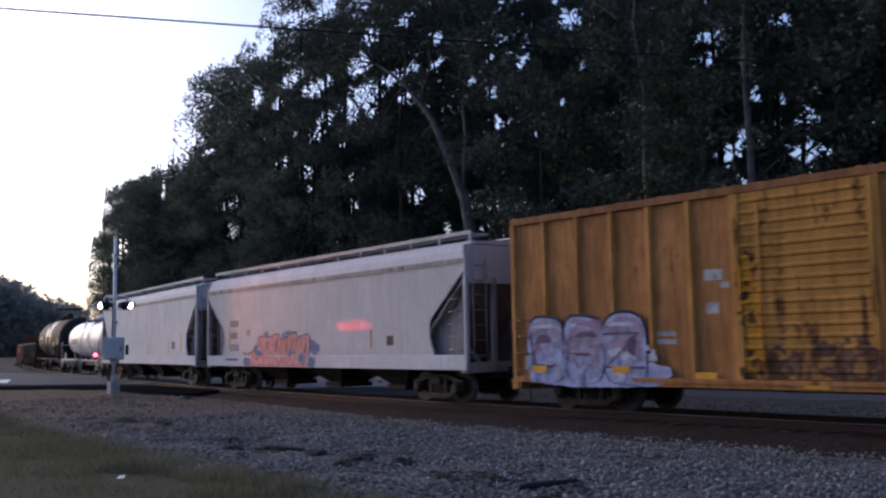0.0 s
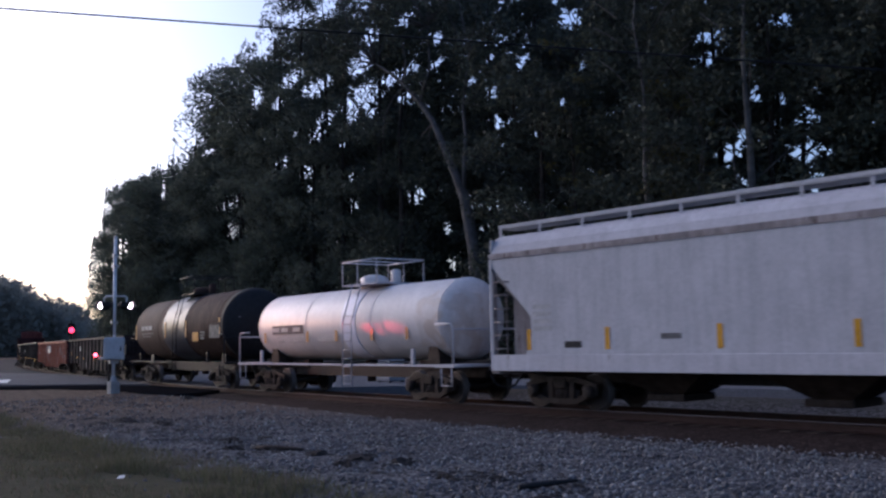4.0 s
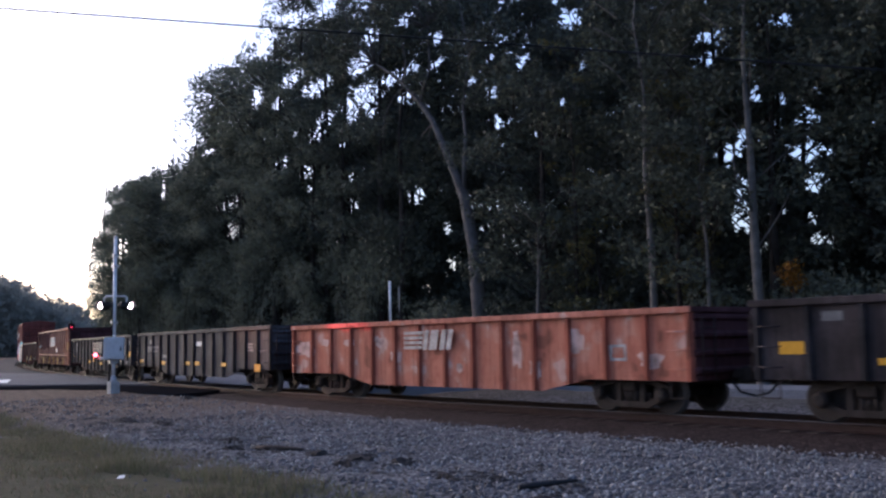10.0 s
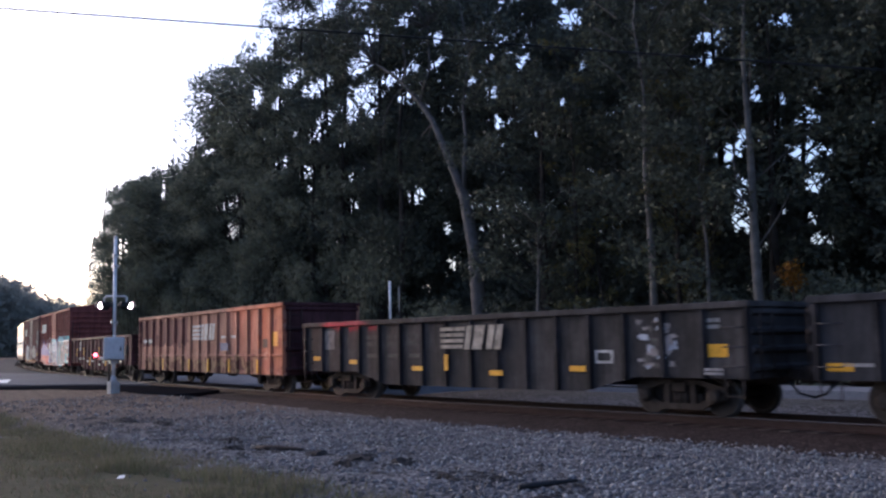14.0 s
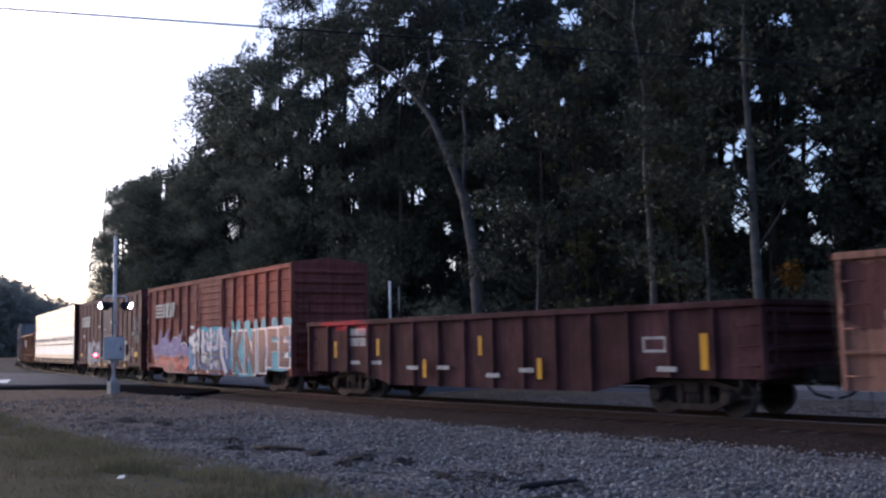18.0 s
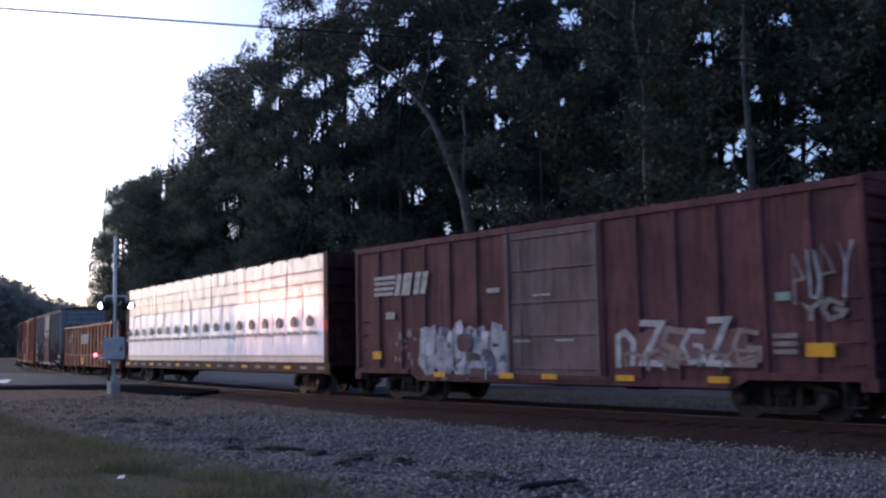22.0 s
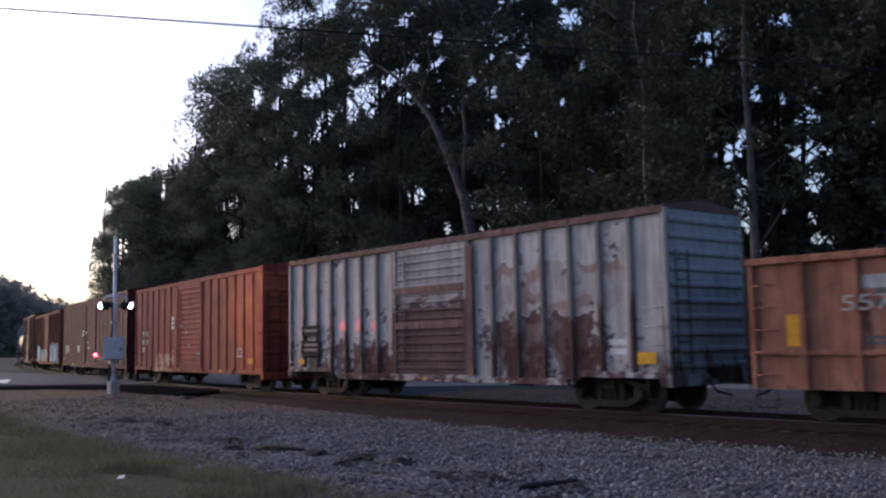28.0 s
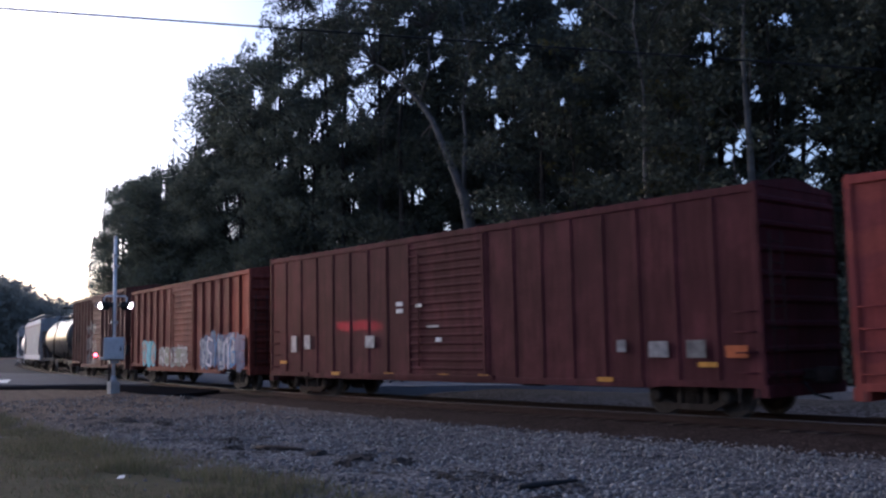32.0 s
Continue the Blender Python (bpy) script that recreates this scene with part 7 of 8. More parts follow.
    for k, (x, z, w, h) in enumerate(((-4.68, 1.1, 0.55, 0.28), (-0.5, 1.24, 0.4, 0.28), (0.16, 1.1, 0.45, 0.34), (-1.3, 1.42, 0.25, 0.24), (-3.6, 1.4, 0.2, 0.2))):
        spray(c, x, z, w, h, M_GRAF_NAVY, 760 + k, ys - 0.008, 4, 0.12)
    mark(c, -5.81, 2.51, 0.72, 0.24, M_STENCIL_DARK, "stencil")
    mark(c, -5.86, 2.07, 0.62, 0.24, M_STENCIL_DARK, "stencil")
    mark(c, -5.81, 1.62, 0.75, 0.26, M_STENCIL_DARK, "stencil", rows=3)
    mark(c, -4.61, 2.14, 0.26, 0.26, M_PALE3, "stencil", rows=3)
    mark(c, -6.0, 1.17, 1.1, 0.08, M_GRAF_NAVY, "stencil", y=ys)
    mark(c, 2.64, 2.2, 0.85, 0.3, M_PALE, "stencil", rows=3, label="faint grey stencil")
    mark(c, -6.22, 1.95, 0.14, 0.7, M_TAN, "reflector", "dull tan reflective tape")
    mark(c, 4.74, 1.74, 0.32, 0.28, M_BLACK, "stencil_panel")
    mark(c, 3.74, 1.8, 0.08, 0.6, M_YELLOW2, "reflector")
    c, hl = hopper("light grey covered hopper with yellow reflectors", 107.12, 90.45, p_hop2, p_sill, cut=1.4)
    for x in (-7.0, -4.6, -1.74, 1.06, 4.41):
        mark(c, x, 1.68, 0.13, 0.5, M_YELLOW, "reflector")
    mark(c, -6.56, 2.2, 0.6, 0.7, M_PALE2, "stencil", rows=4)
    mark(c, -5.61, 1.55, 0.5, 0.15, M_BLACK, "stencil_panel")
    mark(c, -2.91, 1.7, 0.5, 0.12, M_PALE3, "stencil_panel")
    mark(c, 5.11, 1.76, 0.4, 0.3, M_BLACK, "stencil_panel")
    mark(c, 6.29, 1.92, 0.15, 0.75, M_YELLOW, "reflector")
    # 4, 5: tank cars
    c, hl = tank_car("white tank car with rust-streaked ends and a white frame", 89.15, 76.1, p_wt, (0.42, M_BRIGHTBAND, 0.72), M_STEEL, 1.16, p_sill, shell_in=0.5, base=1.17, top_x=1.0)
    mark(c, -3.27, 2.2, 2.25, 0.30, M_BAND_DARK, "lettering_panel", "dark lettering panel", y=-1.165)
    for x in (-4.12, -3.47, -2.62):
        mark(c, x, 2.2, 0.5, 0.14, M_PALE2, "lettering_bar", y=-1.172)
    for x in (-3.9, -3.1, -2.5):
        mark(c, x, 1.92, 0.55, 0.05, M_PALE2, "stencil", y=-1.10)
        mark(c, x, 1.80, 0.45, 0.05, M_PALE2, "stencil", y=-1.05)
    mark(c, -0.6, 1.9, 1.2, 0.3, M_PALE2, "stencil", y=-1.10, rows=3)
    for x in (-5.0, -1.92, -0.05, 2.03, 3.88):
        mark(c, x, 1.97, 0.14, 0.42, M_TAN, "reflector", y=-1.135)
    c, hl = tank_car("dark brown tank car with a glossy blue-black band round the middle", 74.8, 61.4, p_bt, (1.57, p_band, 0.22), M_BLACK, 1.44, M_BLACK, shell_in=0.25, base=1.10, top_x=0.45, head_mat=M_BLACK, longer=0.4)
    for x in (-4.6, -3.95, -3.35):
        mark(c, x, 2.62, 0.48, 0.2, M_PALE, "lettering_bar", y=-1.445)
    mark(c, -3.8, 2.35, 1.9, 0.06, M_PALE3, "stencil", y=-1.440)
    mark(c, -3.9, 2.22, 1.4, 0.05, M_PALE3, "stencil", y=-1.435)
    for x, y in ((-5.75, -1.445), (-0.9, -1.47), (2.0, -1.47), (6.0, -1.43)):
        mark(c, x, 2.45, 0.14, 0.7, M_TAN, "reflector", y=y)
    mark(c, 3.1, 2.1, 0.7, 0.38, M_YELLOW2, "placard", "yellow placard", y=-1.415)
    mark(c, 3.98, 2.15, 0.55, 0.36, M_PALE3, "stencil_panel", y=-1.418, rows=3)
    mark(c, 5.45, 2.3, 1.15, 0.55, M_PALE3, "stencil_panel", "worn pale stencil panel", y=-1.435)
    # 6..9: low gondolas
    c, hl = gondola("empty black gondola with yellow reflectors and white patches", 60.05, 44.25, p_gon, 2.33, 15, post_mat=p_gonp)
    mark(c, -6.85, 1.42, 0.5, 0.24, M_YELLOW, "reflector")
    for x, z in ((-5.25, 1.16), (-3.05, 1.12), (0.30, 1.07), (3.55, 1.04)):
        mark(c, x, z, 0.5, 0.12, M_YELLOW, "reflector")
    mark(c, 6.80, 1.17, 0.5, 0.24, M_YELLOW, "reflector")
    mark(c, 6.85, 1.84, 0.5, 0.55, M_PALE, "stencil", rows=3)
    mark(c, -4.20, 1.72, 0.5, 0.28, M_WHITE, "stencil_panel")
    mark(c, -6.30, 2.0, 0.4, 0.18, M_PALE3, "stencil_panel")
    mark(c, 4.80, 1.75, 0.7, 0.12, M_PALE3, "stencil", rows=2)
    mark(c, 5.80, 1.35, 0.9, 0.25, M_PALE3, "stencil", rows=2)
    mark(c, -1.80, 0.75, 0.3, 0.3, M_PALE3, "stencil_panel")
    # brown end walls, darkened by shade put into their paint
    c, hl = gondola("empty faded orange gondola with worn white emblem", 42.95, 27.0, p_ora, 2.28, 14, 0.45, 0.0, 0.75, post_mat=p_orp, end_mat=p_low)
    emblem(c, -0.65, 1.73, 0.54, M_WORN)
    for k, (x, z, w, h) in enumerate(((-7.25, 1.5, 1.2, 0.36), (-5.95, 1.72, 0.6, 0.16), (-4.65, 1.7, 0.55, 0.2), (-3.05, 1.72, 0.5, 0.25), (-2.25, 1.3, 0.5, 0.25), (0.55, 0.98, 0.25, 0.22), (2.75, 1.4, 0.3, 0.7), (3.40, 0.95, 0.35, 0.3), (4.75, 1.6, 0.4, 0.5), (6.85, 1.2, 0.6, 0.3))):
        spray(c, x, z, w, h, M_SCUFF, 300 + k, -(BEAM - 0.084), 3, 0.22, "flaked pale paint patch")
        for q in range(3):
            spray(c, x + 0.3 * w * math.sin(2.1 * q + k), z + 0.55 * h * math.cos(2.6 * q + k), w * 0.45, h * 0.4, M_SCUFF, 330 + 5 * k + q, -(BEAM - 0.082), 3, 0.3)
    mark(c, 5.80, 1.35, 0.46, 0.36, M_PALE, "stencil_panel", "white stencilled frame", rim=0.06)
    c, hl = gondola("empty black gondola with white numbers and yellow reflectors", 25.5, 9.45, p_gon8, 2.36, 14, post_mat=p_gonp)
    lettering(c, "197227", -5.45, 1.48, 0.36, M_DIMMARK, spread=1.1, label="white stencilled numerals", fit=(1.75, 0.26))
    mark(c, -6.07, 1.95, 0.38, 0.2, M_DIMMARK, "stencil")
    mark(c, -3.55, 1.28, 0.85, 0.14, M_DIMMARK, "stencil", rows=2)
    mark(c, -4.75, 1.15, 0.4, 0.14, M_FAINT2, "stencil", rows=2)
    for x, z in ((-7.53, 1.06), (-3.90, 0.99), (-0.60, 1.0), (0.56, 1.0), (3.62, 0.97)):
        mark(c, x, z, 0.5, 0.15, M_YELLOW, "reflector")
    mark(c, 6.92, 0.88, 0.5, 0.26, M_YELLOW, "reflector")
    mark(c, 5.83, 1.62, 0.52, 0.34, M_DIMMARK, "stencil_panel", rows=3)
    mark(c, 6.85, 1.47, 0.5, 0.05, M_DIMMARK, "stencil")
    mark(c, 6.75, 1.66, 0.25, 0.16, M_FAINT2, "stencil", rows=2)
    mark(c, 0.90, 1.8, 0.8, 0.18, M_WHITE, "stencil_panel", "white brushed patch")
    mark(c, -6.90, 1.1, 0.6, 0.06, M_DIMMARK, "stencil")
    c, hl = gondola("empty dark gondola with worn white emblem and graffiti scraps", 8.25, -8.2, p_gon9, 2.34, 16, post_mat=p_gonp)
    emblem(c, 0.08, 1.77, 0.62, M_TANMARK)
    for x, z in ((-7.25, 1.22), (-5.15, 1.12), (-2.2, 0.95), (1.0, 0.86), (3.75, 0.99)):
        mark(c, x, z, 0.48, 0.13, M_YELLOW, "reflector")
    mark(c, -0.95, 1.12, 0.15, 0.42, M_YELLOW, "reflector")
    mark(c, 7.38, 1.38, 0.46, 0.26, M_YELLOW, "reflector")
    mark(c, 7.36, 1.93, 0.3, 0.26, M_DIMMARK, "stencil", rows=2)
    mark(c, 7.40, 0.96, 0.44, 0.16, M_DIMMARK, "stencil", rows=2)
    mark(c, 4.48, 1.26, 0.52, 0.3, M_PALE, "stencil_panel", "white stencilled frame", rim=0.06)
    for x in (-4.1, -3.1, -2.2):
        mark(c, x, 1.75, 0.6, 0.4, M_FAINT, "stencil", rows=2)
        mark(c, x, 1.3, 0.55, 0.12, M_FAINT2, "stencil", rows=2)
    mark(c, -6.0 - 1.0, 1.8, 0.55, 0.6, M_PALE3, "stencil_panel")
    rnd = random.Random(91)
    for k in range(30):
        spray(c, rnd.uniform(5.48, 6.4), rnd.uniform(1.0, 2.1), rnd.uniform(0.1, 0.34), rnd.uniform(0.05, 0.2), rnd.choice((M_GRAF_DIM, M_GRAF_COOL, M_FAINT2, M_GRAF_DIM)), 910 + k, -(BEAM - 0.080 + 0.0004 * k), rnd.choice((2, 3, 4)), 0.3, "thin grey brushed paint")
    # 10, 11
    # red-brown ends; the shade on them is put into the darker paint
    c, hl = gondola("tall salmon-brown gondola with white emblem and patched paint", -9.5, -26.3, p_tall, 3.12, 16, 0.62, 1.28, 0.64, True, end_mat=p_low)
    emblem(c, 0.65, 2.27, 0.66, M_PALE)
    for x in (-1.09, 1.16, 3.46, -4.6, 6.2):
        mark(c, x, 0.93, 0.14, 0.5, M_YELLOW, "reflector")
    for x in (-7.25, -6.45):
        mark(c, x, 1.98, 0.7, 0.26, M_BAND_DARK, "stencil_panel", "dark renumbered panel")
        mark(c, x, 1.98, 0.5, 0.16, M_PALE, "stencil", y=-(BEAM + 0.014))
    for x in (2.91, 4.01):
        mark(c, x, 2.04, 0.6, 0.1, M_PALE, "stencil")
    mark(c, 6.7, 1.75, 0.42, 0.32, M_BLACK, "stencil_panel")
    mark(c, hl - 1.0, 1.9, 0.4, 0.5, M_YELLOW, "reflector")
    mark(c, 2.96, 1.66, 0.85, 0.3, M_BLUEP, "stencil_panel", "faded blue paint patch")
    c, hl = gondola("empty maroon gondola with yellow reflectors and white stencils", -27.7, -44.2, p_low, 2.36, 15)
    mark(c, -5.92, 2.02, 0.8, 0.22, M_PALE, "stencil_panel")
    mark(c, -5.92, 1.72, 0.8, 0.25, M_PALE, "stencil_panel")
    for x, z in ((-6.72, 1.5), (-4.47, 1.55), (-2.17, 0.95), (0.03, 1.55), (2.23, 0.98)):
        mark(c, x, z, 0.14, 0.5, M_YELLOW, "reflector")
    mark(c, 6.83, 1.36, 0.18, 0.75, M_YELLOW, "reflector")
    mark(c, 5.98, 1.52, 0.62, 0.34, M_PALE, "stencil_panel", "white stencilled frame", rim=0.06)
    for x, z in ((-5.7, 1.1), (-4.9, 1.1), (-2.72, 0.97), (-1.37, 0.98), (0.58, 0.8), (1.78, 0.94), (5.95, 1.0)):
        mark(c, x, z, 0.5, 0.11, M_PALE, "stencil")
    # 12: boxcar with large graffiti
    c, hl = boxcar("red-brown boxcar with large turquoise and purple graffiti", -45.2, -60.95, p_knife, p_knife, 4.42, (-1.3, 1.6), 6, 10, 0.55, 13, belt=0.05)
    emblem(c, -5.35, 3.34, 0.66, M_PALE)
    y = -(BEAM + 0.006)
    # red and violet piece: jagged violet crowns over a coral band, pale edges
    rnd = random.Random(122)
    crown = [(-6.86, 1.33), (-7.02, 1.62), (-7.2, 2.36), (-6.98, 1.86), (-6.84, 1.76), (-6.5, 1.80), (-6.22, 1.86), (-5.92, 2.52), (-5.72, 2.02), (-5.45, 2.1), (-4.78, 2.56), (-4.86, 2.2), (-4.72, 1.84), (-4.42, 1.92), (-4.26, 2.12), (-3.7, 2.08), (-2.94, 2.42), (-3.14, 2.02), (-3.22, 1.74), (-2.9, 1.80), (-2.42, 1.78), (-2.08, 1.6), (-2.12, 1.22)]
    ground_of = [(-6.86, 1.36), (-6.84, 1.1), (-6.45, 0.84), (-5.6, 0.82), (-5.15, 0.6), (-2.5, 0.6), (-2.1, 1.0), (-2.06, 1.24)]

    def grown(pts, q):
        cx, cz = sum(p[0] for p in pts) / len(pts), sum(p[1] for p in pts) / len(pts)
        return [(x + math.copysign(q, x - cx), z + math.copysign(q, z - cz)) for x, z in pts]

    part("sprayed_edge", Shape().prism(grown(crown, 0.035), y - 0.003, y + 0.003), M_GRAF_PALE, c, "pale sprayed edge")
    part("sprayed_edge", Shape().prism(grown(ground_of, 0.03), y - 0.004, y + 0.002), M_GRAF_COOL, c, "pale sprayed edge")
    part("sprayed_crown", Shape().prism(crown, y - 0.010, y - 0.004), M_GRAF_VIOLET, c, "violet sprayed crown")
    part("sprayed_band", Shape().prism(ground_of, y - 0.014, y - 0.008), M_GRAF_CORAL, c, "coral red sprayed band")
    for k in range(34):
        x, z = rnd.uniform(-6.6, -2.4), rnd.uniform(0.75, 1.95)
        m2 = rnd.choice((M_GRAF_CORAL, M_GRAF_ROSE, M_GRAF_RED)) if z < 1.2 else rnd.choice((M_GRAF_VIOLET, M_GRAF_VIOLET2, M_GRAF_VIOLET2)) if z < 1.8 else M_GRAF_VIOLET
        spray(c, x, min(z, 1.75), rnd.uniform(0.3, 0.9), rnd.uniform(0.05, 0.14), m2, 800 + k, y - 0.016 - 0.0004 * k, rnd.choice((3, 4, 5)), 0.3)
    for k, (pts, w, m2) in enumerate((([(-6.4, 0.95), (-6.05, 1.3), (-5.75, 1.28)], 0.05, M_GRAF_PLUM), ([(-4.75, 0.86), (-4.45, 0.66), (-4.15, 0.9), (-4.5, 1.0)], 0.09, M_GRAF_DIM), ([(-3.4, 1.12), (-2.95, 1.3), (-2.75, 1.18)], 0.10, M_GRAF_DARK), ([(-5.4, 1.16), (-4.9, 1.22), (-4.5, 1.14)], 0.05, M_GRAF_RED), ([(-3.15, 1.78), (-2.7, 1.88), (-2.3, 1.76)], 0.05, M_GRAF_EDGE), ([(-3.9, 1.30), (-3.3, 1.36), (-2.3, 1.30)], 0.05, M_GRAF_ROSE))):
        sh = Shape()
        ribbon(sh, pts, w, y - 0.034)
        part("sprayed_stroke", sh, m2, c, "sprayed stroke")
    # pale piece across the door: teal and navy ground, heavy white strokes, grey lower ones
    for k, (x, z, w, h, m2) in enumerate(((-1.75, 1.25, 0.9, 1.2, M_GRAF_BLUE2), (-1.4, 2.0, 0.9, 0.6, M_GRAF_NAVY), (-0.5, 2.2, 1.6, 0.55, M_CYAN), (0.9, 2.15, 1.8, 0.6, M_CYAN), (2.0, 1.5, 1.0, 1.8, M_GRAF_NAVY), (0.1, 1.4, 3.6, 1.5, M_GRAF_NAVY))):
        spray(c, x, z, w, h, m2, 830 + k, y - 0.001 * k, 6, 0.16, "blue sprayed ground")
    for k, (pts, w, m2) in enumerate((
            ([(-2.0, 1.98), (-1.45, 1.75), (-1.25, 0.68)], 0.26, M_GRAF_EDGE), ([(-1.75, 2.0), (-0.95, 2.3), (-0.75, 1.75), (-1.2, 1.55)], 0.24, M_GRAF_EDGE), ([(-0.9, 1.6), (-0.75, 0.72)], 0.22, M_GRAF_PALE), ([(-0.45, 2.25), (-0.4, 1.35), (0.0, 1.3)], 0.24, M_GRAF_EDGE),
            ([(-0.5, 1.1), (0.2, 1.12), (0.15, 0.7)], 0.2, M_GRAF_PALE), ([(0.05, 2.15), (0.15, 1.6)], 0.22, M_GRAF_EDGE), ([(0.45, 2.3), (0.55, 0.75)], 0.24, M_GRAF_EDGE), ([(0.55, 1.55), (1.15, 1.65), (1.25, 2.25)], 0.22, M_GRAF_WHITE),
            ([(0.75, 1.0), (1.35, 1.05), (1.4, 0.68)], 0.2, M_GRAF_PALE), ([(1.55, 2.3), (1.65, 1.3), (2.05, 0.75)], 0.26, M_GRAF_EDGE), ([(1.65, 1.9), (2.15, 1.75), (2.2, 1.3)], 0.2, M_GRAF_WHITE), ([(-0.7, 0.72), (1.2, 0.70)], 0.12, M_GRAF_OLIVE), ([(-1.05, 1.36), (1.5, 1.34)], 0.07, M_GRAF_OLIVE))):
        sh = Shape()
        ribbon(sh, pts, w, y - 0.010 - 0.0012 * k)
        part("sprayed_stroke", sh, m2, c, "broad white sprayed stroke")
    for k in range(46):
        x, z = rnd.uniform(-1.7, 2.1), rnd.uniform(0.68, 2.25)
        m2 = rnd.choice((M_GRAF_EDGE, M_GRAF_WHITE, M_GRAF_EDGE, M_CYAN, M_GRAF_COOL)) if z > 1.4 else rnd.choice((M_GRAF_OLIVE, M_GRAF_EDGE, M_GRAF_PALE, M_GRAF_INK))
        spray(c, x, z, rnd.uniform(0.08, 0.3), rnd.uniform(0.06, 0.24), m2, 850 + k, y - 0.027 - 0.0003 * k, rnd.choice((2, 3, 5)), 0.28)
    spray(c, -1.75, 2.5, 0.4, 0.12, M_GRAF_EDGE, 849, y, 3, 0.2)
    # turquoise ground with spiked top behind the large letters
    spray(c, 4.1, 1.42, 3.3, 1.72, M_CYAN, 6, y - 0.003, 6, 0.05, "turquoise sprayed background")
    spray(c, 6.6, 1.55, 2.55, 1.55, M_CYAN, 7, y - 0.004, 6, 0.05)
    for k, xx in enumerate((2.75, 3.3, 4.15, 4.95, 5.65, 6.6, 7.45, 7.75)):
        spray(c, xx, 2.38, 0.3 + 0.12 * (k % 3), 0.5, M_CYAN, 60 + k, y - 0.005, 3, 0.15)
    for text, xx, z0, w, h in (("K", 3.3, 0.62, 1.02, 1.56), ("N", 4.45, 0.62, 1.0, 1.56), ("I", 5.52, 0.66, 0.62, 1.54), ("F", 6.42, 0.88, 0.82, 1.34), ("E", 7.42, 0.88, 0.84, 1.36)):
        lettering(c, text, xx, z0, 1.0, M_GRAF_EDGE, y=y - 0.012, name="graffiti_outline", label="white outlined sprayed letters", bold=0.06, fit=(w + 0.14, h + 0.10))
        for q in range(6):
            spray(c, xx + rnd.uniform(-0.5, 0.5) * w, z0 + rnd.uniform(0.05, 0.95) * h, rnd.uniform(0.1, 0.26), rnd.uniform(0.1, 0.4), rnd.choice((M_GRAF_EDGE, M_GRAF_LAV, M_CYAN)), 900 + q + int(xx * 10), y - 0.014, 3, 0.25)
        lettering(c, text, xx - 0.02, z0 + 0.05, 1.0, M_GRAF_DARK, y=y - 0.020, name="graffiti_lettering", label="dark purple sprayed letters", bold=0.045, fit=(w - 0.04, h - 0.02))
    # 13: maroon boxcar with grey plug door
    c, hl = boxcar("dull maroon boxcar with grey plug door, white emblem and pale graffiti", -62.2, -77.8, p_ns, p_nsd, 4.47, (-1.35, 1.65), 6, 8, 0.62, 5, True, relief=0.05)
    emblem(c, -5.6, 3.32, 0.62, M_PALE)
    mark(c, -6.1, 2.45, 0.4, 0.2, M_PALE, "stencil")
    mark(c, -1.8, 2.95, 0.45, 0.12, M_PALE, "stencil")
    for x, z in ((-0.1, 2.75), (0.6, 1.65), (-0.8, 1.65)):
        mark(c, x, z, 0.55, 0.05, M_PALE, "stencil", y=-1.53)
    mark(c, -6.76, 1.32, 0.42, 0.22, M_YELLOW, "reflector")
    for x in (-3.9, -1.35, 0.1, 2.35, 4.7):
        mark(c, x, 0.8, 0.5, 0.13, M_YELLOW, "reflector", y=-(BEAM + 0.058))
    mark(c, 6.84, 1.38, 0.55, 0.26, M_YELLOW, "reflector")
    mark(c, 6.15, 2.4, 0.3, 0.16, M_TEAL, "stencil_panel")
    throwup(c, -4.75, -1.35, 0.78, 2.1, 5, M_GRAF_COOL, (M_GRAF_PALE, M_GRAF_COOL), 5)
    rnd = random.Random(131)
    for k in range(46):
        x, z = rnd.uniform(-4.6, -1.5), rnd.uniform(0.85, 2.05)
        spray(c, x, z, rnd.uniform(0.08, 0.3), rnd.uniform(0.08, 0.36), rnd.choice((M_GRAF_INK, M_GRAF_PALE, M_GRAF_WHITE, M_GRAF_COOL, p_shut)), 1310 + k, -(BEAM + 0.024 + 0.0006 * k), rnd.choice((2, 3, 5)), 0.25)
    for k in range(12):
        spray(c, rnd.uniform(-6.2, -4.7), rnd.uniform(1.1, 1.95), rnd.uniform(0.06, 0.2), rnd.uniform(0.06, 0.26), M_GRAF_DIM, 1370 + k, None, 3, 0.25)
    spray(c, -2.88, 1.64, 0.6, 0.46, p_shut, 1390, -(BEAM + 0.055), 3, 0.05, "dark square left bare amid the paint")
    mark(c, -2.4, 0.86, 0.55, 0.24, p_shut, "dark_panel", y=-(BEAM + 0.054))
    spray(c, 3.9, 1.45, 3.3, 0.75, M_GRAF_HAZE, 1394, None, 6, 0.15, "thin greyed overspray")
    scrawl(c, 2.15, 5.6, 1.12, 1.95, 6, (M_GRAF_PALE, M_GRAF_PALE, M_GRAF_TAN), 132, 0.11, -(BEAM + 0.014))
    scrawl(c, 2.3, 5.5, 1.05, 1.4, 5, (M_GRAF_TAN, M_GRAF_DIM), 133, 0.08, -(BEAM + 0.020))
    scrawl(c, 6.4, 7.5, 2.3, 3.3, 4, (M_GRAF_DIM, M_GRAF_COOL), 137, 0.05)
    scrawl(c, 6.5, 7.4, 1.95, 2.3, 2, (M_GRAF_DIM,), 135, 0.08)
    mark(c, 6.15, 1.5, 0.5, 0.45, M_GRAF_DIM, "stencil_panel", rows=3)
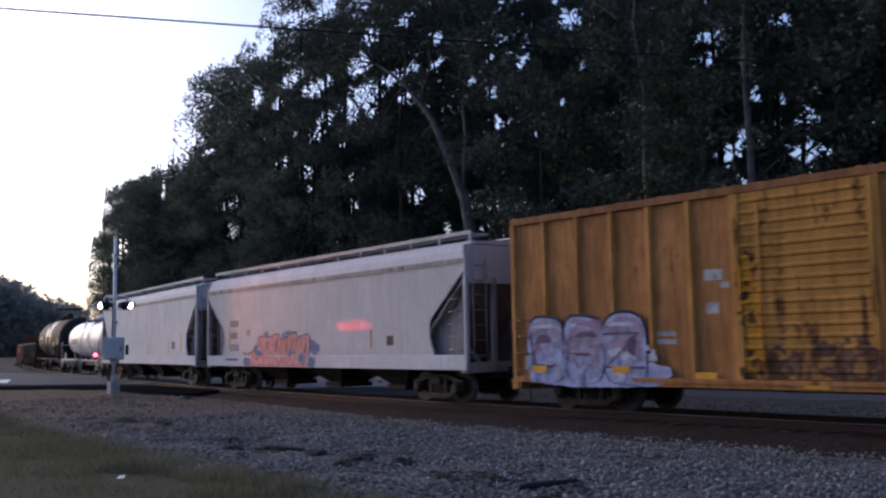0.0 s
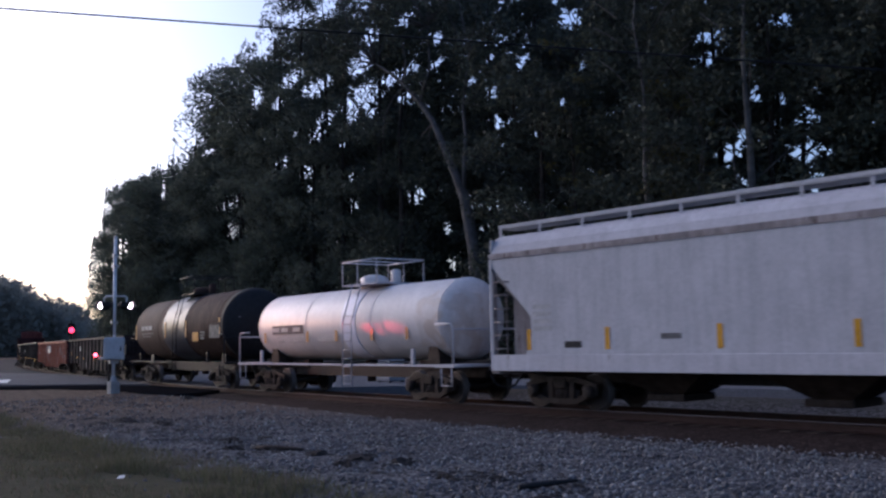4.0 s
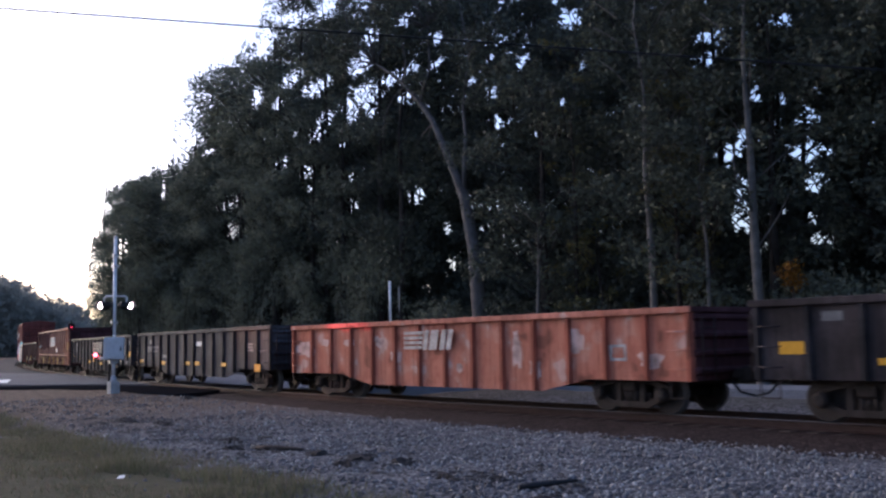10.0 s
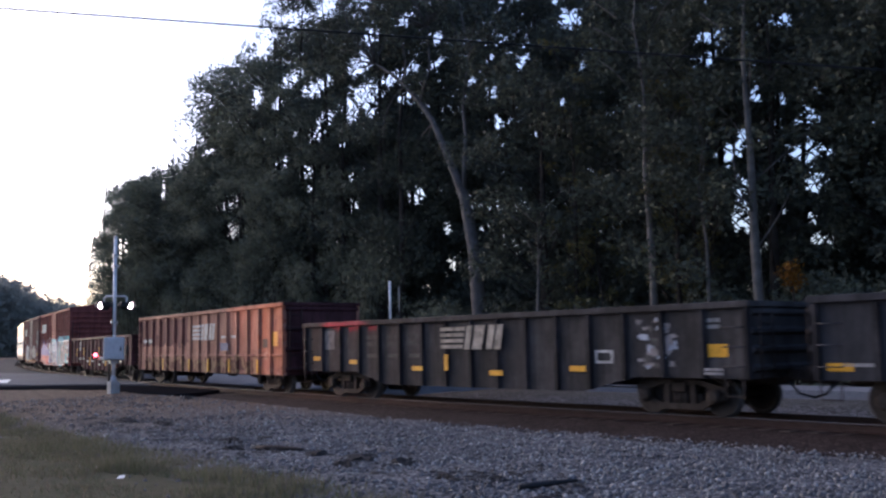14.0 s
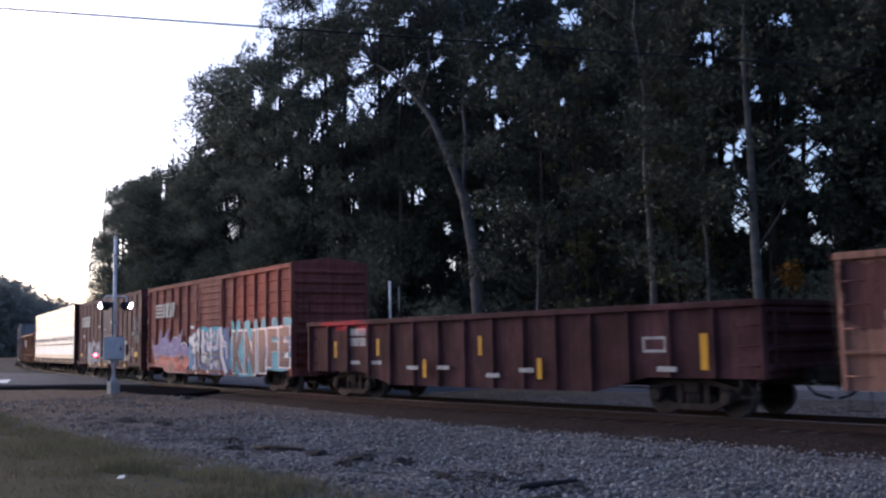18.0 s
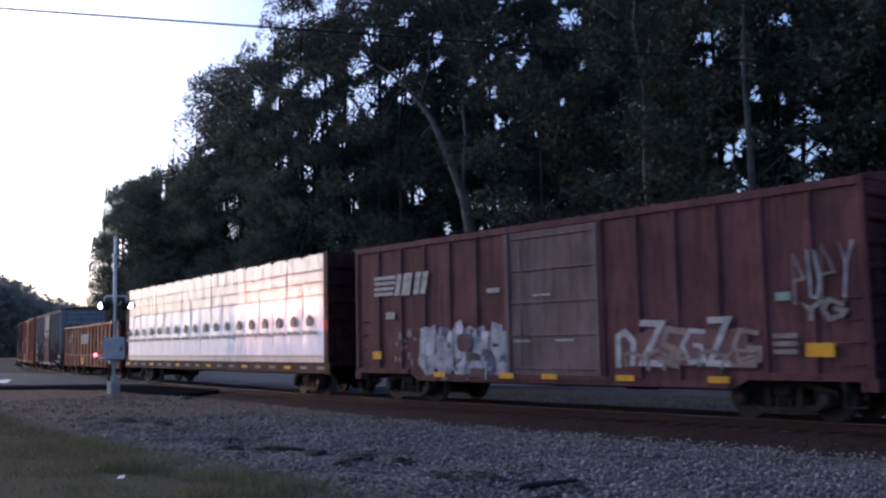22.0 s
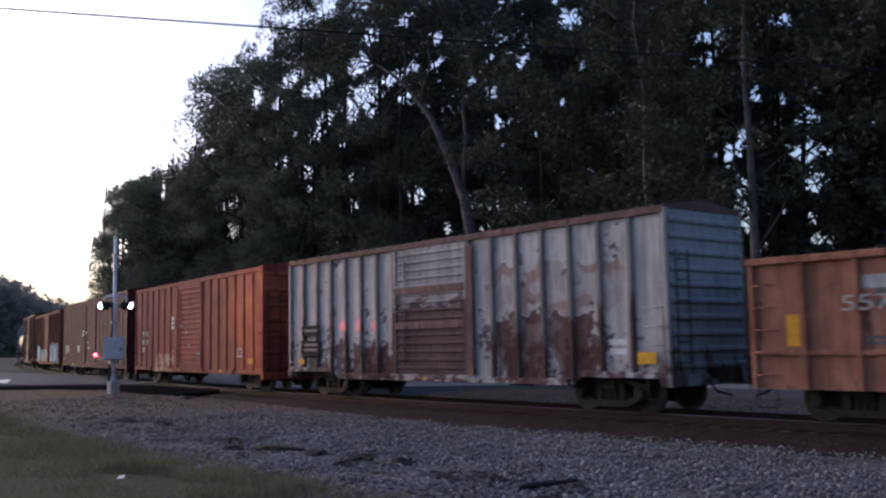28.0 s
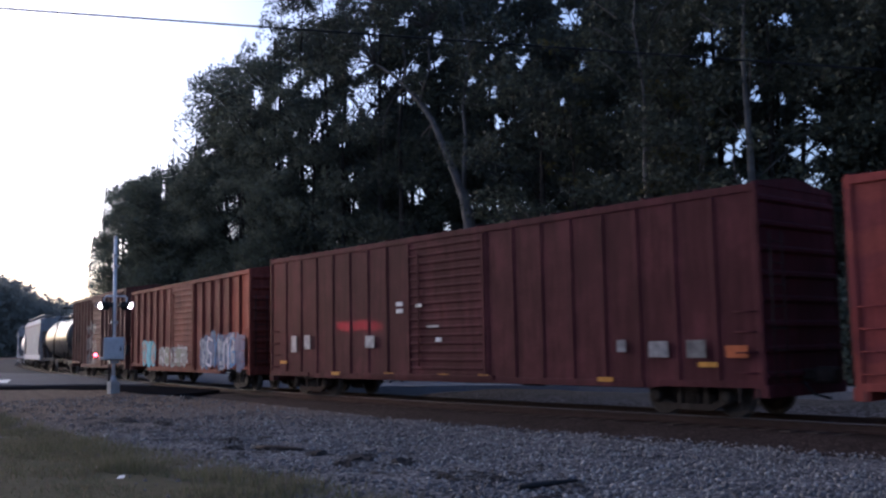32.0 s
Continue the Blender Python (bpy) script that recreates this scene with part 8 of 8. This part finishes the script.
    # 14: centrebeam flat with wrapped lumber
    centrebeam("centrebeam flat car loaded with white-wrapped lumber", -79.1, -101.6)
    # 15
    # the darker end paint holds the shade of the end walls
    c, hl = gondola("tall orange-brown gondola with white emblem", -103.2, -119.95, p_tall2, 3.14, 16, 0.62, 1.28, 0.64, True, end_mat=p_low)
    emblem(c, -1.05, 2.3, 0.58, M_PALE)
    for x in (3.29, 4.74):
        mark(c, x, 2.02, 0.6, 0.09, M_PALE, "stencil")
    mark(c, 5.84, 1.62, 0.7, 0.36, M_PALE3, "stencil_panel")
    mark(c, 5.84, 1.68, 0.42, 0.26, M_BLACK, "stencil_panel", y=-(BEAM + 0.014))
    mark(c, 7.14, 1.9, 0.3, 0.6, M_YELLOW, "reflector")
    mark(c, -7.3, 1.75, 0.26, 0.6, M_YELLOW, "reflector", "bright yellow reflective tape")
    mark(c, -1.76, 0.98, 0.36, 0.45, M_YELLOW, "reflector")
    for x in (-5.2, -4.2):
        mark(c, x, 2.3, 0.62, 0.4, M_PALE3, "stencil", rows=2)
    mark(c, -6.14, 2.59, 0.6, 0.24, M_PALE, "stencil")
    mark(c, -6.04, 1.54, 0.8, 0.2, M_PALE3, "stencil", rows=2)
    lettering(c, "557", -6.04, 2.08, 0.3, M_PALE, label="white stencilled numerals", fit=(0.95, 0.28))

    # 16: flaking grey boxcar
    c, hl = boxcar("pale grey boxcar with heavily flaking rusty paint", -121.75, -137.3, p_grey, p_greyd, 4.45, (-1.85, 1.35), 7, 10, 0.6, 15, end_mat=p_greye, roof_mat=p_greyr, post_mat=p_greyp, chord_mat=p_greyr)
    for z in (3.13, 2.14):
        part("door_bar", Shape().box(-1.8, 1.3, -(BEAM + 0.045), -(BEAM - 0.01), z - 0.1, z + 0.1, 0.01), p_greyr, c, "rusted bar across the door")
    part("door_edge", Shape().box(1.36, 1.62, -(BEAM + 0.03), -(BEAM - 0.02), 0.8, 4.2, 0.01), p_greyr, c, "rusted door post")
    mark(c, 7.21, 1.23, 0.5, 0.26, M_YELLOW, "reflector")
    mark(c, -7.0, 1.12, 0.42, 0.16, M_YELLOW, "reflector")
    mark(c, -0.49, 0.72, 0.45, 0.1, M_YELLOW, "reflector", y=-1.53)
    mark(c, 6.36, 1.48, 0.5, 0.42, M_WHITE, "stencil_panel", "white stencil panel", rows=2)
    mark(c, -6.4, 2.12, 1.1, 0.34, M_INK, "stencil_panel", "black stencil panel")
    mark(c, -6.45, 1.55, 1.1, 0.5, M_INK, "stencil_panel", "black stencil panel")
    for z in (2.12, 1.66, 1.5):
        mark(c, -6.4, z, 0.8, 0.07, M_DIMMARK, "stencil", y=-(BEAM + 0.014))
    # 17, 18, 19, 20: boxcars
    c, hl = boxcar("oxide red boxcar with a torn pale patch and white stencils", -139.25, -155.1, p_red, p_red, 4.48, (-1.6, 1.6), 7, 7, 0.6, 16, relief=0.045, e0=0.64)
    mark(c, -2.12, 2.75, 0.36, 0.6, M_WHITE, "stencil", rows=3)
    for x, z in ((-6.57, 2.35), (-5.92, 2.35), (-6.57, 1.95), (-5.9, 1.95), (-6.5, 1.6)):
        mark(c, x, z, 0.34, 0.24, M_PALE, "stencil", rows=2)
    mark(c, 5.78, 1.43, 0.5, 0.34, M_PALE, "stencil_panel", "white stencilled frame", rim=0.06)
    mark(c, 6.83, 1.12, 0.5, 0.2, M_YELLOW2, "reflector")
    for x in (-1.2, 0.9, 3.9):
        mark(c, x, 0.72, 0.45, 0.1, M_YELLOW2, "reflector", y=-1.535)
    for x, z in ((-0.9, 2.6), (-0.2, 2.3), (0.1, 1.75), (1.3, 1.4)):
        mark(c, x, z, 0.32, 0.08, M_DIMMARK, "stencil", y=-1.53)
    c, hl = boxcar("long dark maroon boxcar with white stencils", -156.8, -175.9, p_dark, p_dark, 4.62, (-1.7, 1.6), 8, 8, 0.6, 16, relief=0.03, e0=0.64)
    for x, z, w, h, m2 in ((-7.91, 1.7, 0.34, 0.55, M_PALE), (-7.06, 1.75, 0.34, 0.45, M_PALE), (-3.51, 1.72, 0.46, 0.36, M_PALE), (-2.01, 2.78, 0.3, 0.12, M_WHITE), (-2.01, 2.58, 0.3, 0.12, M_WHITE), (-1.11, 2.7, 0.26, 0.09, M_WHITE), (-0.5, 2.1, 0.5, 0.06, M_PALE), (-0.26, 1.73, 0.24, 0.12, M_WHITE), (6.09, 1.5, 0.24, 0.26, M_DIMMARK), (7.09, 1.42, 0.5, 0.34, M_DIMMARK), (8.04, 1.42, 0.46, 0.36, M_PALE3), (8.99, 1.36, 0.5, 0.24, M_ORANGE)):
        mark(c, x, z, w, h, m2, "stencil_panel", y=-1.54)
    for x in (-8.6, -5.4, -2.6, -0.1, 1.5, 5.6, 8.3):
        mark(c, x, 1.1 if abs(x) > hl - 2.9 else 0.76, 0.45, 0.1, M_YELLOW2, "reflector", y=-1.535)
    c, hl = boxcar("orange-red boxcar with white and teal graffiti", -177.6, -193.2, p_og, p_og, 4.45, (-1.5, 1.6), 6, 9, 0.62, 14)
    throwup(c, 2.6, 7.4, 0.75, 2.25, 5, M_GRAF_INK, (M_GRAF_COOL, M_GRAF_INK, M_GRAF_COOL), 8)
    scrawl(c, 2.7, 7.2, 0.9, 2.1, 7, (M_GRAF_INK, M_GRAF_WHITE, M_GRAF_BLUE2), 136, 0.08, -(BEAM + 0.026))
    throwup(c, -3.0, 0.9, 0.8, 1.75, 5, M_GRAF_PALE, (M_GRAF_DIM, M_GRAF_OLIVE), 9)
    throwup(c, -5.7, -3.6, 0.8, 2.1, 3, M_CYAN, (M_GRAF_DIM, M_CYAN), 10)
    c, hl = boxcar("tall brown boxcar with pale graffiti", -194.4, -209.2, p_brn, p_brn, 4.75, (-1.5, 1.5), 6, 9, 0.62, 14)
    # 21..24: far cars
    tank_car("dark tank car with a bright sheen", -211.1, -224.6, p_dt, None, None, 1.42)
    hopper("light grey covered hopper far down the line", -226.1, -242.1, p_hop3, p_sill)
    tank_car("pale tank car far down the line", -243.6, -257.0, p_wt, None, p_wt, 1.3, p_sill)
    hopper("grey covered hopper far down the line", -258.5, -274.5, p_hop3, p_sill)


M_BRIGHTBAND = plain("fresh_white_paint", (0.76, 0.76, 0.84), 0.4, 0, 0.08, 3.0)
M_INK = plain("black_panel_paint", (0.014, 0.014, 0.018), 0.9, 0, 0.3)
M_BAND_DARK = plain("dark_lettering_panel", (0.06, 0.06, 0.07), 0.6)
M_PALE2 = plain("grey_stencil", (0.42, 0.41, 0.41), 0.6)
M_STENCIL_DARK = plain("dark_grey_stencil", (0.16, 0.15, 0.16), 0.7, 0, 0.3, 6.0)
M_PALE3 = plain("faint_stencil", (0.13, 0.125, 0.125), 0.7, 0, 0.4)
M_FAINT2 = plain("faded_stencil", (0.075, 0.07, 0.068), 0.75, 0, 0.4)
M_DIMMARK = plain("dim_white_stencil", (0.21, 0.205, 0.21), 0.75, 0, 0.4, 6.0)
M_TANMARK = plain("yellowed_white_emblem", (0.26, 0.23, 0.19), 0.75, 0, 0.5, 4.0)
M_FAINT = plain("ghost_stencil", (0.043, 0.042, 0.042), 0.75, 0, 0.4)
M_SCUFF = plain("flaked_pale_paint", (0.41, 0.29, 0.26), 0.8, 0, 0.5, 4.0)
M_WORN = plain("flaked_white_emblem", (0.40, 0.36, 0.33), 0.75, 0, 0.5, 4.0)
M_TAN = plain("dull_yellow_tape", (0.42, 0.24, 0.08), 0.5)
M_YELLOW2 = plain("faded_yellow_paint", (0.42, 0.20, 0.03), 0.6)
M_ORANGE = plain("orange_stencil", (0.34, 0.09, 0.03), 0.6)
M_BLUEP = plain("faded_blue_paint", (0.09, 0.09, 0.16), 0.6)
M_TEAL = plain("pale_green_paint", (0.22, 0.32, 0.26), 0.6)
M_GRAF_EDGE = plain("white_spray_paint", (0.58, 0.58, 0.62), 0.5, 0, 0.15)
M_GRAF_WHITE = plain("pale_lavender_spray_paint", (0.47, 0.45, 0.55), 0.6, 0, 0.2, 3.0)
M_GRAF_MAUVE = plain("mauve_spray_paint", (0.26, 0.17, 0.26), 0.6, 0, 0.35, 4.0)
M_GRAF_PALE = plain("greyed_white_spray_paint", (0.36, 0.36, 0.37), 0.7, 0, 0.35, 4.0)
M_GRAF_COOL = plain("cool_grey_spray_paint", (0.27, 0.29, 0.34), 0.7, 0, 0.45, 4.0)
M_GRAF_INK = plain("dull_blue_spray_paint", (0.09, 0.11, 0.19), 0.7, 0, 0.4, 4.0)
p_shut = plain("bare_brown_panel", (0.07, 0.045, 0.05), 0.7, 0, 0.3, 3.0)
M_GRAF_DIM = plain("dim_grey_spray_paint", (0.20, 0.18, 0.18), 0.7, 0, 0.4, 4.0)
M_GRAF_TAN = plain("tan_spray_paint", (0.24, 0.19, 0.165), 0.7, 0, 0.35, 4.0)
M_GRAF_ROSE = plain("faded_red_spray_paint", (0.38, 0.16, 0.16), 0.7, 0, 0.4, 4.0)
M_GRAF_NAVY = plain("navy_spray_paint", (0.09, 0.13, 0.27), 0.7, 0, 0.35, 3.0)
M_GRAF_PINK = plain("pink_red_spray_paint", (0.42, 0.20, 0.21), 0.7, 0, 0.45, 4.0)
M_CYAN = plain("turquoise_spray_paint", (0.05, 0.29, 0.40), 0.6, 0, 0.35, 2.0)
M_GRAF_OLIVE = plain("olive_grey_spray_paint", (0.16, 0.16, 0.13), 0.6, 0, 0.4)
M_GRAF_LAV = plain("lavender_spray_paint", (0.315, 0.335, 0.51), 0.6, 0, 0.35, 4.0)
M_GRAF_MAUVE2 = plain("greyed_mauve_spray_paint", (0.29, 0.23, 0.32), 0.6, 0, 0.4, 4.0)
M_GRAF_PLUM = plain("plum_spray_paint", (0.12, 0.075, 0.13), 0.6, 0, 0.35, 4.0)
M_GRAF_BLUE2 = plain("mid_blue_spray_paint", (0.07, 0.20, 0.42), 0.6, 0, 0.35, 3.0)
M_GRAF_CORAL = plain("coral_red_spray_paint", (0.40, 0.115, 0.105), 0.6, 0, 0.35, 3.0)
M_GRAF_VIOLET2 = plain("pale_violet_spray_paint", (0.20, 0.17, 0.36), 0.6, 0, 0.35, 3.0)
M_GRAF_VIOLET = plain("violet_spray_paint", (0.145, 0.11, 0.29), 0.6, 0, 0.35, 3.0)
M_GRAF_RED = plain("red_spray_paint", (0.40, 0.055, 0.05), 0.6, 0, 0.35, 3.0)
M_GRAF_HAZE = plain("thin_grey_overspray", (0.15, 0.085, 0.083), 0.7, 0, 0.3, 3.0)
M_GRAF_DARK = plain("dark_purple_spray_paint", (0.030, 0.018, 0.042), 0.5, 0, 0.3)

land()
railway()
crossing()
signal_mast()
red_beam()
flasher_spill()
far_signal()
far_pole()
overhead_wire()
forest()
hero_tree()
far_woods()
stones()
grass()
debris()
litter()
build_train()


def run(t):
    """How far the train has gone along the line at t seconds."""
    return 9.068 * (t - 16.0) + 0.0085 * (t - 16.0) ** 2


def car_pose(mid, half, t):
    s = mid + run(t)
    xa, ya, _ = on_track(s + half)
    xb, yb, _ = on_track(s - half)
    a = math.atan2(ya - yb, xa - xb)
    return Matrix.Translation(((xa + xb) / 2, (ya + yb) / 2, 0)) @ Matrix.Rotation(a, 4, "Z")


def motions():
    """The train rolls along the curve; its wheelsets turn with it."""
    for car, mid, half in CARS:
        walk(car, [(t * 0.5, car_pose(mid, half, t * 0.5)) for t in range(65)])
    # every wheelset turns at the train's speed; alike ones share the keys of the first
    for group, dx in zip(WHEELSETS, (0.88, -0.88)):
        rows = []
        for k in range(961):
            t = k / 30
            rows.append((t, Matrix.Translation((dx, 0, 0.43)) @ Matrix.Rotation(run(t) / 0.43, 4, "Y")))
        walk(group[0], rows)
        keys = group[0].animation_data
        for w in group[1:]:
            w.rotation_mode = "QUATERNION"
            own = w.animation_data_create()
            own.action = keys.action
            own.action_slot = keys.action_slot


motions()
